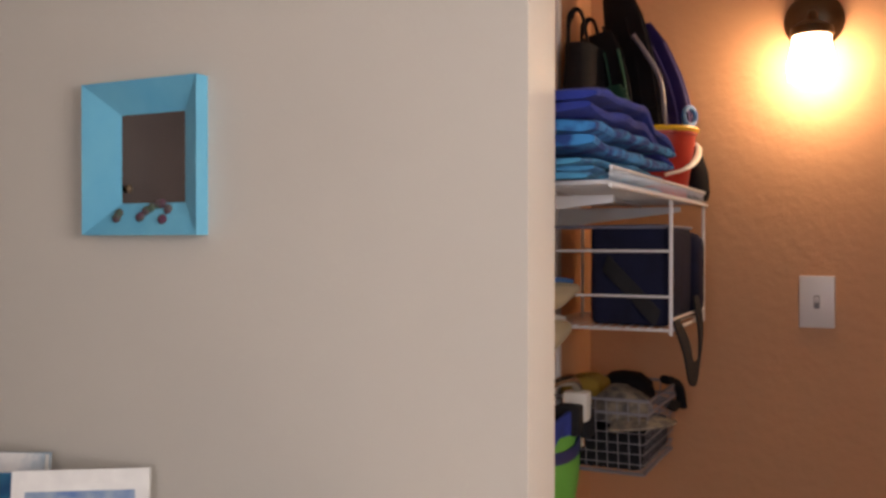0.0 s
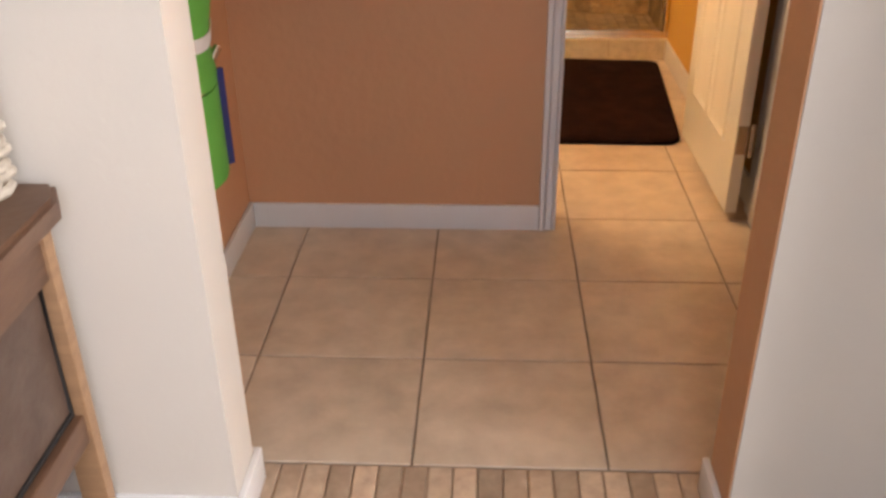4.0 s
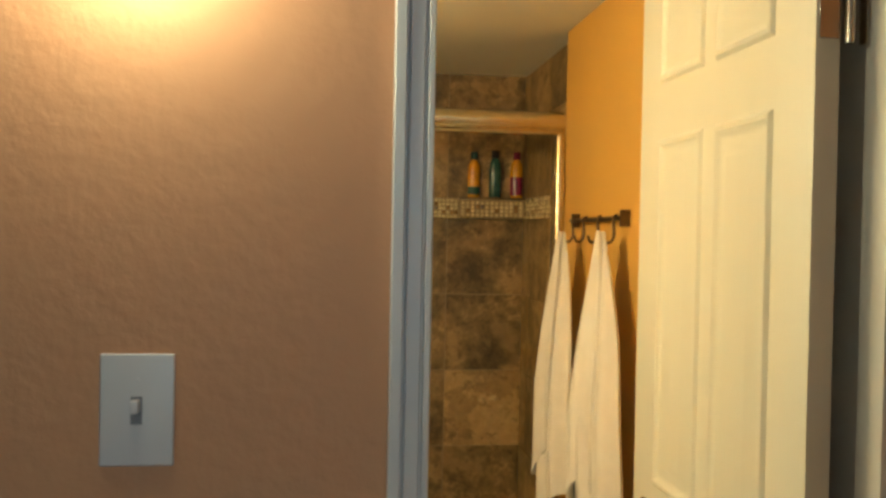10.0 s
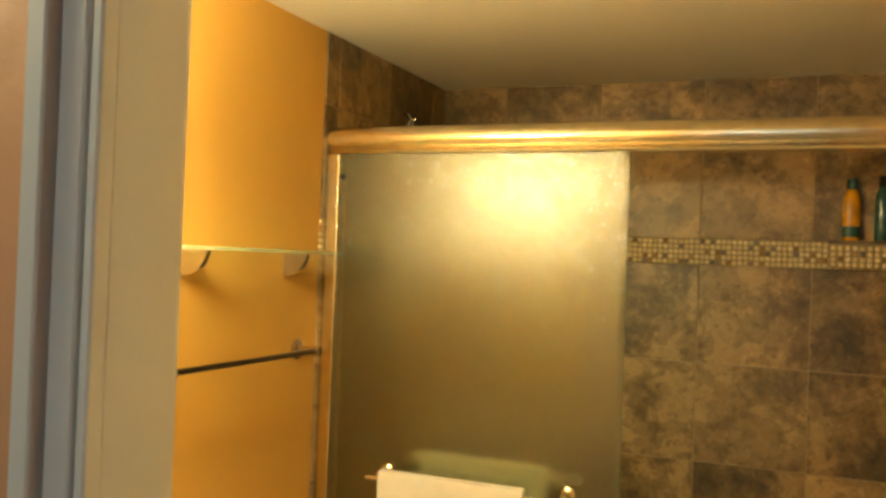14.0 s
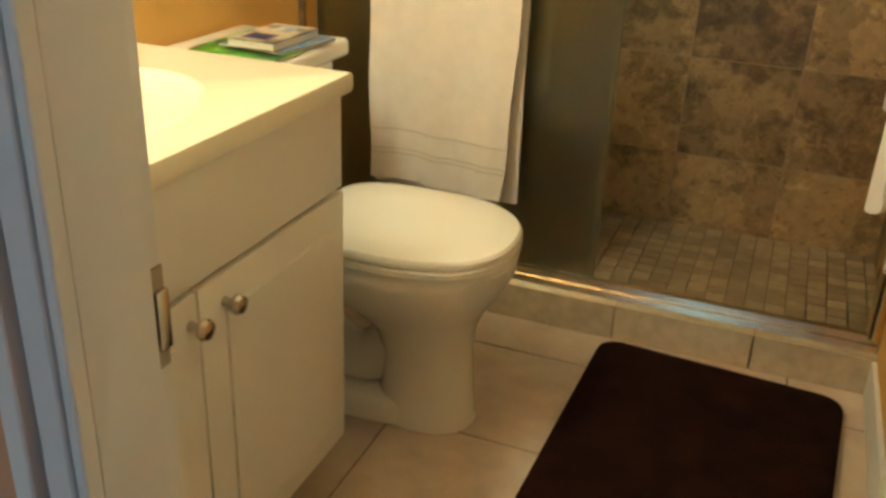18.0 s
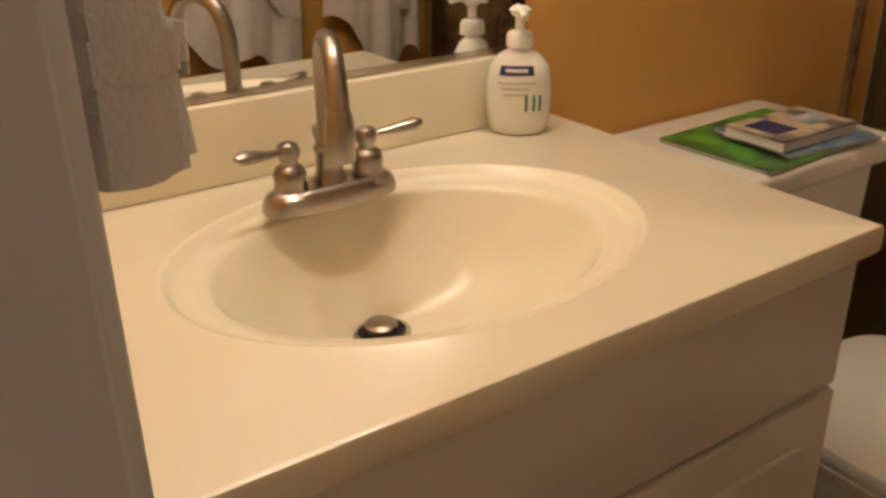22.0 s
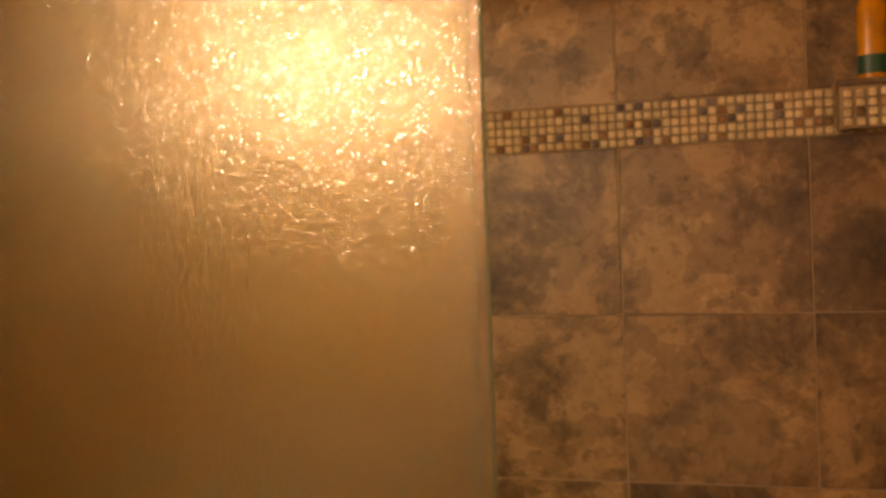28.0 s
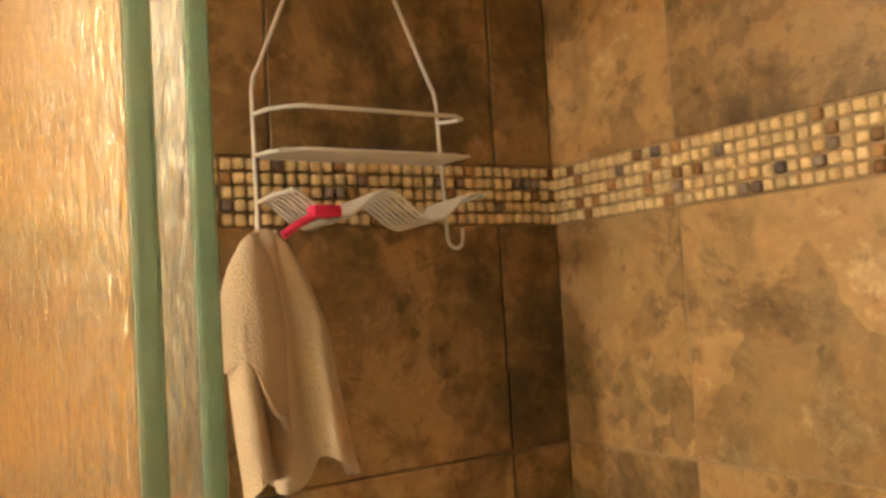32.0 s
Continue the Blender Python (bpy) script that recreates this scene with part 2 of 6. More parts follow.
M_BRASSY = metal("champagne_aluminium", (0.80, 0.70, 0.50), 0.2)
M_BRONZE = metal("dark_bronze", (0.16, 0.11, 0.075), 0.35)
M_PORC = material("white_porcelain", (0.80, 0.78, 0.72), 0.12, colour2=(0.77, 0.75, 0.69), scale=2, coat=0.4)
M_MARBLE = material("cultured_marble_top", (0.82, 0.77, 0.61), 0.26, colour2=(0.79, 0.73, 0.56), scale=3, coat=0.1)
M_CAB = material("vanity_white_paint", (0.72, 0.69, 0.63), 0.4, colour2=(0.68, 0.65, 0.59), scale=4, bump=0.03, bump_scale=60)
M_TOWEL = material("white_terry_cotton", (0.78, 0.74, 0.71), 0.95, colour2=(0.66, 0.62, 0.59), scale=25, amount=0.8, bump=0.4, bump_scale=420, sheen=0.4, spec=0.1)
M_WEAVE = material("flat_woven_cotton", (0.62, 0.57, 0.53), 0.8, colour2=(0.54, 0.50, 0.46), scale=60, amount=0.6, bump=0.3, bump_scale=500, spec=0.2)
M_BEIGE = material("beige_terry_cotton", (0.66, 0.54, 0.40), 0.95, colour2=(0.54, 0.42, 0.30), scale=25, amount=0.8, bump=0.7, bump_scale=420, sheen=0.4, spec=0.1)
M_MAT = material("dark_brown_plush", (0.019, 0.0072, 0.0050), 1.0, colour2=(0.006, 0.0024, 0.0020), scale=13, amount=0.45, bump=1.0, bump_scale=160, spec=0.05)
M_RAIN = glass("rain_glass", (0.66, 0.65, 0.47), 0.18, 0.30, (155, 155, 100), ior=1.55, coat=0.75)
M_EDGE = glass("green_glass_edge", (0.47, 0.69, 0.52), 0.2, 0.0, trans=0.9)
M_SHELFGL = glass("clear_shelf_glass", (0.90, 0.97, 0.93), 0.02)
M_PLATE = glass("green_shelf_plate_glass", (0.74, 0.86, 0.66), 0.06, trans=0.72)
M_MIRROR = mirror_mat("silvered_mirror")
M_WIRE = material("white_vinyl_wire", (0.72, 0.72, 0.74), 0.4, scale=6)
M_WIRE_G = material("grey_vinyl_wire", (0.22, 0.21, 0.24), 0.45, scale=6)
M_OPAL = glow("lit_opal_glass", (1.0, 0.86, 0.64), HALL_LAMP)
M_BULB = glow("lit_frosted_bulb", (1.0, 0.78, 0.50), BATH_LAMP)
M_BLACK = material("black_gap", (0.01, 0.008, 0.007), 0.7, scale=10)
M_WOOD = material("brown_stained_wood", (0.17, 0.085, 0.048), 0.42, colour2=(0.09, 0.042, 0.024), scale=9, amount=0.7, bump=0.2, bump_scale=60, stretch=(1, 1, 8))
M_WOOD_L = material("light_edge_wood", (0.34, 0.19, 0.10), 0.5, colour2=(0.24, 0.13, 0.07), scale=9, stretch=(1, 1, 8), bump=0.1)
M_DARKWOOD = material("dark_cabinet_wood", (0.045, 0.018, 0.012), 0.6, colour2=(0.026, 0.011, 0.008), scale=9, amount=0.7, bump=0.15, bump_scale=60, stretch=(1, 1, 0.15))
M_TURQ = material("turquoise_distressed_paint", (0.06, 0.38, 0.58), 0.5, colour2=(0.11, 0.46, 0.62), scale=12, amount=0.5, bump=0.15, bump_scale=50)
M_WICKER = material("whitewashed_wicker", (0.62, 0.55, 0.46), 0.8, colour2=(0.32, 0.25, 0.19), scale=60, amount=0.7, bump=0.8, bump_scale=90)
M_NAVY = material("navy_nylon", (0.012, 0.014, 0.042), 0.9, spec=0.2, colour2=(0.008, 0.009, 0.022), scale=20, bump=0.3, bump_scale=300)
M_BLKCLOTH = material("black_nylon", (0.006, 0.006, 0.008), 0.85, spec=0.2, colour2=(0.012, 0.010, 0.012), scale=25, bump=0.4, bump_scale=250)
M_WEB = material("black_webbing", (0.006, 0.006, 0.009), 0.8, scale=80, bump=0.5, bump_scale=500)
M_BLUE1 = material("royal_blue_terry", (0.022, 0.050, 0.34), 0.95, colour2=(0.02, 0.035, 0.18), scale=22, bump=0.7, bump_scale=350, sheen=0.05, spec=0.1)
M_BLUE2 = material("sky_blue_print_terry", (0.020, 0.24, 0.55), 0.95, colour2=(0.02, 0.06, 0.22), scale=26, amount=0.18, bump=0.7, bump_scale=350, sheen=0.05, spec=0.1, detail=2)
M_BLUE3 = material("turquoise_terry", (0.04, 0.30, 0.50), 0.95, colour2=(0.03, 0.15, 0.32), scale=30, amount=0.3, bump=0.7, bump_scale=350, sheen=0.05, spec=0.1)
M_RED = material("red_plastic", (0.42, 0.025, 0.02), 0.35, scale=6)
M_YELLOW = material("yellow_plastic", (0.70, 0.42, 0.03), 0.4, scale=6)
M_BLUEPL = material("blue_plastic", (0.03, 0.16, 0.40), 0.4, scale=6)
M_PURPLE = material("violet_plastic", (0.035, 0.02, 0.12), 0.35, scale=6)
M_GREENPL = material("dark_green_plastic", (0.01, 0.08, 0.05), 0.4, scale=6)
M_GREEN = material("bright_green_nylon", (0.07, 0.33, 0.05), 0.65, colour2=(0.10, 0.42, 0.07), scale=5, bump=0.2, bump_scale=200)
M_TAN = material("tan_foam_fabric", (0.42, 0.36, 0.25), 0.85, colour2=(0.36, 0.30, 0.20), scale=10, bump=0.3, bump_scale=200)
M_CAPFAB = material("plaid_cap_fabric", (0.30, 0.25, 0.19), 0.9, colour2=(0.10, 0.085, 0.08), scale=40, amount=0.3, bump=0.4, bump_scale=250)
M_PAPER = material("white_paper", (0.74, 0.72, 0.69), 0.7, colour2=(0.62, 0.60, 0.58), scale=30)
M_COVER_G = material("green_magazine_cover", (0.10, 0.36, 0.03), 0.3, colour2=(0.015, 0.05, 0.015), scale=18, amount=0.25)
M_COVER_B = material("blue_magazine_cover", (0.05, 0.13, 0.30), 0.3, colour2=(0.25, 0.32, 0.38), scale=25, amount=0.3)
M_COVER_P = material("pale_paperback_cover", (0.52, 0.44, 0.32), 0.35, colour2=(0.12, 0.10, 0.09), scale=14, amount=0.12)
M_COVER_W = material("blue_photo_cover", (0.14, 0.25, 0.34), 0.4, colour2=(0.62, 0.60, 0.58), scale=16, amount=0.25)
M_SOAP = glass("clear_soap_bottle", (0.90, 0.88, 0.80), 0.10, trans=0.2)
M_SOAPW = material("white_pump_plastic", (0.80, 0.79, 0.75), 0.3, scale=5)
M_LABEL = material("dark_blue_label", (0.02, 0.03, 0.13), 0.4, scale=10)
M_LEAF = material("aloe_green_print", (0.05, 0.16, 0.06), 0.5, scale=20)
M_SWITCH = material("white_switch_plastic", (0.66, 0.65, 0.68), 0.3, scale=3)
M_BOT_Y = material("amber_bottle_plastic", (0.70, 0.30, 0.015), 0.25, colour2=(0.45, 0.20, 0.02), scale=25, amount=0.3)
M_BOT_T = material("dark_teal_bottle_plastic", (0.012, 0.055, 0.05), 0.2, colour2=(0.04, 0.11, 0.09), scale=30, amount=0.3)
M_BOT_R = material("wine_bottle_plastic", (0.20, 0.012, 0.05), 0.25, scale=20)
M_PINK = material("pink_razor_plastic", (0.75, 0.03, 0.14), 0.35, scale=6)
M_FAN = material("aged_cream_plastic", (0.66, 0.52, 0.28), 0.4, colour2=(0.6, 0.46, 0.22), scale=6)


# ---- mesh helpers ----
def bm_new():
    return bmesh.new()


def box(bm, x0, x1, y0, y1, z0, z1, bevel=0.0, seg=2):
    g = bmesh.ops.create_cube(bm, size=1.0)["verts"]
    for v in g:
        v.co = Vector(((x0 + x1) / 2 + v.co.x * (x1 - x0), (y0 + y1) / 2 + v.co.y * (y1 - y0), (z0 + z1) / 2 + v.co.z * (z1 - z0)))
    if bevel:
        es = {e for v in g for e in v.link_edges}
        bmesh.ops.bevel(bm, geom=list(es), offset=bevel, segments=seg, affect="EDGES", profile=0.6)
    return bm


def turned(bm, profile, at=(0, 0, 0), axis="z", seg=28, sx=1.0, sy=1.0):
    """A body of revolution: (radius, height) pairs from one end to the other."""
    rings = []
    for r, h in profile:
        ring = []
        for i in range(seg):
            a = 2 * math.pi * i / seg
            p = Vector((r * math.cos(a) * sx, r * math.sin(a) * sy, h))
            if axis == "y":
                p = Vector((p.x, p.z, p.y))
            elif axis == "x":
                p = Vector((p.z, p.x, p.y))
            ring.append(bm.verts.new(p + Vector(at)))
        rings.append(ring)
    for a, b in zip(rings, rings[1:]):
        for i in range(seg):
            bm.faces.new((a[i], a[(i + 1) % seg], b[(i + 1) % seg], b[i]))
    bm.faces.new(rings[0])
    bm.faces.new(rings[-1])
    bmesh.ops.recalc_face_normals(bm, faces=bm.faces[:])
    return bm


def smooth_path(pts, n=6):
    """Points along a smooth curve through pts."""
    p = [Vector(q) for q in pts]
    out = []
    for i in range(len(p) - 1):
        a, b, c, d = p[max(i - 1, 0)], p[i], p[i + 1], p[min(i + 2, len(p) - 1)]
        for k in range(n):
            t = k / n
            out.append(0.5 * ((2 * b) + (c - a) * t + (2 * a - 5 * b + 4 * c - d) * t * t + (3 * b - a - 3 * c + d) * t ** 3))
    return out + [p[-1]]


def tube(bm, pts, r, seg=10, radii=None, flat=1.0):
    """A round bar along points; radii may taper it."""
    pts = [Vector(q) for q in pts]
    rings, up = [], Vector((0.31, 0.17, 0.93)).normalized()
    for i, p in enumerate(pts):
        d = (pts[min(i + 1, len(pts) - 1)] - pts[max(i - 1, 0)]).normalized()
        u = d.cross(up)
        if u.length < 0.05:
            u = d.cross(Vector((1, 0, 0)))
        u.normalize()
        w = d.cross(u)
        rr = radii[i] if radii else r
        rings.append([bm.verts.new(p + u * math.cos(2 * math.pi * k / seg) * rr + w * math.sin(2 * math.pi * k / seg) * rr * flat) for k in range(seg)])
    for a, b in zip(rings, rings[1:]):
        for k in range(seg):
            bm.faces.new((a[k], a[(k + 1) % seg], b[(k + 1) % seg], b[k]))
    bm.faces.new(rings[0])
    bm.faces.new(rings[-1])
    bmesh.ops.recalc_face_normals(bm, faces=bm.faces[:])
    return bm


def loft(bm, rings, cap=True):
    """Skin over closed rings of equal count."""
    rs = [[bm.verts.new(p) for p in r] for r in rings]
    n = len(rs[0])
    for a, b in zip(rs, rs[1:]):
        for i in range(n):
            bm.faces.new((a[i], a[(i + 1) % n], b[(i + 1) % n], b[i]))
    if cap:
        bm.faces.new(rs[0])
        bm.faces.new(rs[-1])
    bmesh.ops.recalc_face_normals(bm, faces=bm.faces[:])
    return bm


def oval(cx, cy, z, rx, ry, n=48, power=2.0, front=1.0):
    out = []
    for i in range(n):
        a = 2 * math.pi * i / n
        c, s = math.cos(a), math.sin(a)
        k = (abs(c) ** power + abs(s) ** power) ** (-1 / power)
        x = c * k * rx
        out.append(Vector((cx + (x * front if x > 0 else x), cy + s * k * ry, z)))
    return out


def slab_outline(bm, pts, z0, z1, bevel=0.0):
    """An upright prism over a flat outline."""
    lo = [bm.verts.new((x, y, z0)) for x, y in pts]
    hi = [bm.verts.new((x, y, z1)) for x, y in pts]
    n = len(pts)
    fs = [bm.faces.new(lo), bm.faces.new(hi)] + [bm.faces.new((lo[i], lo[(i + 1) % n], hi[(i + 1) % n], hi[i])) for i in range(n)]
    bmesh.ops.recalc_face_normals(bm, faces=fs)
    if bevel:
        es = {e for f in fs[:2] for e in f.edges}
        bmesh.ops.bevel(bm, geom=list(es), offset=bevel, segments=2, affect="EDGES")
    return bm


def cloth(bm, place, nu, nv, thick=0.006):
    """A folded or hanging cloth: place(u, v) gives the middle sheet, thickened both ways."""
    grid = [[Vector(place(i / nu, j / nv)) for j in range(nv + 1)] for i in range(nu + 1)]
    sides = []
    for s in (1, -1):
        rows = []
        for i in range(nu + 1):
            row = []
            for j in range(nv + 1):
                du = grid[min(i + 1, nu)][j] - grid[max(i - 1, 0)][j]
                dv = grid[i][min(j + 1, nv)] - grid[i][max(j - 1, 0)]
                nrm = du.cross(dv)
                nrm = nrm.normalized() if nrm.length > 1e-9 else Vector((0, 0, 1))
                row.append(bm.verts.new(grid[i][j] + nrm * thick * 0.5 * s))
            rows.append(row)
        sides.append(rows)
    a, b = sides
    for i in range(nu):
        for j in range(nv):
            bm.faces.new((a[i][j], a[i + 1][j], a[i + 1][j + 1], a[i][j + 1]))
            bm.faces.new((b[i][j], b[i][j + 1], b[i + 1][j + 1], b[i + 1][j]))
    for i in range(nu):
        for j in (0, nv):
            bm.faces.new((a[i][j], b[i][j], b[i + 1][j], a[i + 1][j]))
    for j in range(nv):
        for i in (0, nu):
            bm.faces.new((a[i][j], a[i][j + 1], b[i][j + 1], b[i][j]))
    bmesh.ops.recalc_face_normals(bm, faces=bm.faces[:])
    return bm


SHIFT = Vector((0, 0, 0))   # where the group of things being built has its origin


def mesh_object(name, bm, mat, shade=True):
    me = bpy.data.meshes.new(name)
    bm.transform(Matrix.Translation(SHIFT))
    bm.to_mesh(me)
    bm.free()
    me.materials.append(mat)
    if shade:
        smooth_mesh(me)
    return new(name, me)


def smooth_mesh(me):
    me.polygons.foreach_set("use_smooth", [True] * len(me.polygons))
    me.set_sharp_from_angle(angle=radians(38))


def thing(name, label, category, at=(0, 0, 0), group="", kind=""):
    ob = new(name)
    ob.empty_display_size = 0.05
    ob.location = Vector(at) + SHIFT
    return tagged(ob, label, category, group, kind)


def part(name, bm, mat, parent, label=""):
    """One mesh under a thing or under a part, built where it stands."""
    ob = mesh_object(name, bm, mat)
    ob.parent = parent
    if parent.type == "EMPTY":
        ob.matrix_parent_inverse = Matrix.Translation(parent.location).inverted()
    if label:
        tagged(ob, label)
    return ob


def solo(name, bm, mat, label, category, kind="", group=""):
    return tagged(mesh_object(name, bm, mat), label, category, group, kind)


def structure(name, bm, mat, label, category):
    return solo(name, bm, mat, label, category, "structure")


def piece(name, mesh, parent, at):
    """One of many alike pieces: an object of its own on a shared mesh."""
    ob = new(name, mesh)
    ob.location = at
    ob.parent = parent
    return ob


def block_mesh(name, sx, sy, sz, mat, bevel=0.0015):
    bm = bm_new()
    box(bm, -sx / 2, sx / 2, -sy / 2, sy / 2, -sz / 2, sz / 2, bevel, 1)
    me = bpy.data.meshes.new(name)
    bm.to_mesh(me)
    bm.free()
    me.materials.append(mat)
    return me


# ---- the setting ----
HL, HR = -0.464, 1.30            # hall side walls
XL, XR = -0.420, 1.060           # bathroom side walls
XA = 1.105                       # right wall of the tiled alcove
YW, YB = 0.140, 2.546            # back of the door wall, back wall of the shower
YS = 1.712                       # where the tiled alcove begins
JL, JR, JT = 0.378, 1.036, 2.03  # bathroom doorway
JS = 0.445                       # edge of the door stop on the latch side
PL, PR, PF, PB = -0.197, 0.668, -1.212, -1.092  # passage between front room and hall
HC, BC, KC = 2.36, 2.045, 2.40   # ceilings
KX0, KX1, KY0 = -2.2, 2.4, -4.3  # front room


def wall(name, mat, label, *blocks):
    bm = bm_new()
    for b in blocks:
        box(bm, *b)
    return structure(name, bm, mat, label, "wall")


wall("wall_hall_end", M_ORANGE, "orange-brown textured plaster wall of the hall", (HL, JS - 0.045, 0, 0.056, 0, HC), (JS - 0.045, JR + 0.012, 0, 0.056, JT + 0.012, HC), (JR + 0.012, HR, 0, 0.056, 0, HC))
wall("wall_bath_door_side", M_GOLD, "golden painted wall beside the bathroom doorway", (XL, JL - 0.012, 0.057, YW, 0, BC), (JL - 0.012, JR + 0.012, 0.057, YW, JT + 0.012, BC), (JR + 0.012, XR, 0.057, YW, 0, BC))
wall("wall_hall_shelf_side", M_ORANGE, "orange-brown plaster wall behind the wire shelf", (HL - 0.1, HL, PB, 0.056, 0, HC))
wall("wall_hall_far_side", M_ORANGE, "orange-brown plaster side wall of the hall", (HR, HR + 0.1, PB, 0.056, 0, HC))
wall("wall_front_room", M_TAUPE, "taupe textured wall with a blue mirror", (KX0, PL, PF, PB - 0.004, 0, KC))
wall("wall_front_room_back_face", M_ORANGE, "orange hall face of the partition", (HL - 0.1, PL - 0.001, PB - 0.003, PB, 0, KC))
wall("wall_passage_side", M_TAUPE, "taupe wall beside the passage", (PR + 0.004, KX1, PF, PB - 0.03, 0, KC))
wall("wall_passage_side_back_face", M_ORANGE, "orange hall face of the partition", (PR + 0.001, HR + 0.1, PB - 0.029, PB, 0, KC))
wall("wall_passage_reveal", M_ORANGE, "orange end face of the partition", (PR, PR + 0.003, PF + 0.001, PB, 0, KC))
wall("wall_passage_head", M_TAUPE, "taupe wall above the passage", (PL, PR, PF, PB, 2.2, KC))
wall("wall_front_room_left", M_TAUPE, "taupe front room wall", (KX0 - 0.1, KX0, KY0, PF, 0, KC))
wall("wall_front_room_behind", M_TAUPE, "taupe front room wall around the window", (KX0, -0.15, KY0 - 0.1, KY0, 0, KC), (1.05, KX1, KY0 - 0.1, KY0, 0, KC), (-0.15, 1.05, KY0 - 0.1, KY0, 0, 0.85), (-0.15, 1.05, KY0 - 0.1, KY0, 2.15, KC))
# unseen wing, added to keep window daylight off the passage side and the shelf
wall("wall_front_room_wing", M_TAUPE, "unseen taupe wall added to block window light by the passage", (1.10, 1.20, -1.72, PF - 0.0005, 0, KC))
wall("wall_front_room_window", M_TAUPE, "taupe front room wall around the window", (KX1, KX1 + 0.1, KY0, -3.4, 0, KC), (KX1, KX1 + 0.1, -2.1, PF, 0, KC), (KX1, KX1 + 0.1, -3.4, -2.1, 0, 0.85), (KX1, KX1 + 0.1, -3.4, -2.1, 2.15, KC))
wall("wall_bath_left", M_GOLD, "golden painted bathroom wall", (XL - 0.1, XL, 0.0565, YS, 0, BC))
wall("wall_bath_right", M_GOLD, "golden painted bathroom wall with the hook rail", (XR, XR + 0.1, 0.0565, YS + 0.02, 0, BC))
shower_left = wall("wall_shower_left", M_GROUT_W, "stone-tiled shower wall", (XL - 0.1, XL, YS + 0.001, YB + 0.1, 0, BC))
shower_right = wall("wall_shower_right", M_GROUT_W, "stone-tiled shower wall with a grab bar", (XA, XA + 0.1, YS + 0.021, YB + 0.1, 0, BC))
shower_back = wall("wall_shower_back", M_GROUT_W, "stone-tiled back wall of the shower with a mosaic band", (XL - 0.002, XA + 0.002, YB - 0.0042, YB + 0.1, 0, BC))

bm = bm_new()
box(bm, XL - 0.1, XA + 0.1, 0.0575, YB + 0.1, BC, BC + 0.05)
structure("ceiling_bath", bm, M_CEIL, "cream painted bathroom ceiling", "ceiling")
bm = bm_new()
box(bm, HL - 0.1, HR + 0.1, PB, 0.056, HC, HC + 0.05)
structure("ceiling_hall", bm, M_CEIL, "cream painted hall ceiling", "ceiling")
bm = bm_new()
box(bm, KX0 - 0.1, KX1 + 0.1, KY0 - 0.1, PB, KC, KC + 0.05)
structure("ceiling_front_room", bm, M_CEIL, "cream painted ceiling", "ceiling")

bm = bm_new()
box(bm, -1.0, 1.45, -1.035, YS + 0.05, -0.1, -0.004)
floor_tiled = structure("floor", bm, M_GROUT, "beige ceramic tiled floor with dark grout", "floor")
bm = bm_new()
box(bm, KX0 - 0.1, KX1 + 0.1, KY0 - 0.1, -1.036, -0.1, -0.004)
floor_front = structure("floor_front_room", bm, M_BRICKT, "brown tiled front room floor", "floor")
bm = bm_new()
box(bm, XL - 0.05, XA + 0.05, YS + 0.051, YB + 0.05, -0.1, 0.0)
floor_shower = structure("floor_shower", bm, M_GROUT, "tan mosaic shower floor", "floor")

# window of the front room
win = thing("window_1", "white framed window with daylight", "window", (KX1, -2.75, 0.85), kind="structure")
bm = bm_new()
for b in ((KX1 + 0.02, KX1 + 0.08, -3.4, -3.34, 0.85, 2.15), (KX1 + 0.02, KX1 + 0.08, -2.16, -2.1, 0.85, 2.15), (KX1 + 0.02, KX1 + 0.08, -3.34, -2.16, 0.85, 0.91), (KX1 + 0.02, KX1 + 0.08, -3.34, -2.16, 2.09, 2.15), (KX1 + 0.03, KX1 + 0.07, -2.77, -2.73, 0.91, 2.09)):
    box(bm, *b)
part("window_frame", bm, M_TRIM, win)
bm = bm_new()
box(bm, KX1 - 0.04, KX1 + 0.1, -3.44, -2.06, 0.82, 0.849, 0.004)
part("window_sill", bm, M_TRIM, win)
for y0, y1 in ((-3.338, -2.772), (-2.728, -2.162)):
    bm = bm_new()
    box(bm, KX1 + 0.047, KX1 + 0.053, y0, y1, 0.912, 2.088)
    part("pane", bm, M_SHELFGL, win).visible_shadow = False
win = thing("window_2", "white framed window with daylight", "window", (0.45, KY0, 0.85), kind="structure")
bm = bm_new()
for b in ((-0.15, -0.09, KY0 - 0.08, KY0 - 0.02, 0.85, 2.15), (0.99, 1.05, KY0 - 0.08, KY0 - 0.02, 0.85, 2.15), (-0.09, 0.99, KY0 - 0.08, KY0 - 0.02, 0.85, 0.91), (-0.09, 0.99, KY0 - 0.08, KY0 - 0.02, 2.09, 2.15)):
    box(bm, *b)
part("window_frame", bm, M_TRIM, win)
part("pane", box(bm_new(), -0.088, 0.988, KY0 - 0.053, KY0 - 0.047, 0.912, 2.088), M_SHELFGL, win).visible_shadow = False
bm = bm_new()
box(bm, -60, 60, -60, 60, -0.35, -0.3)
structure("ground", bm, material("garden_ground", (0.10, 0.13, 0.06), 0.9, scale=0.5), "grassy ground outside the window", "ground")


# ---- baseboards, casings, doorway ----
def baseboard(name, x0, x1, y0, y1, h=0.078):
    bm = bm_new()
    box(bm, x0, x1, y0, y1, 0, h, 0.003)
    return structure(name, bm, M_TRIM, "white painted wooden baseboard", "baseboard")


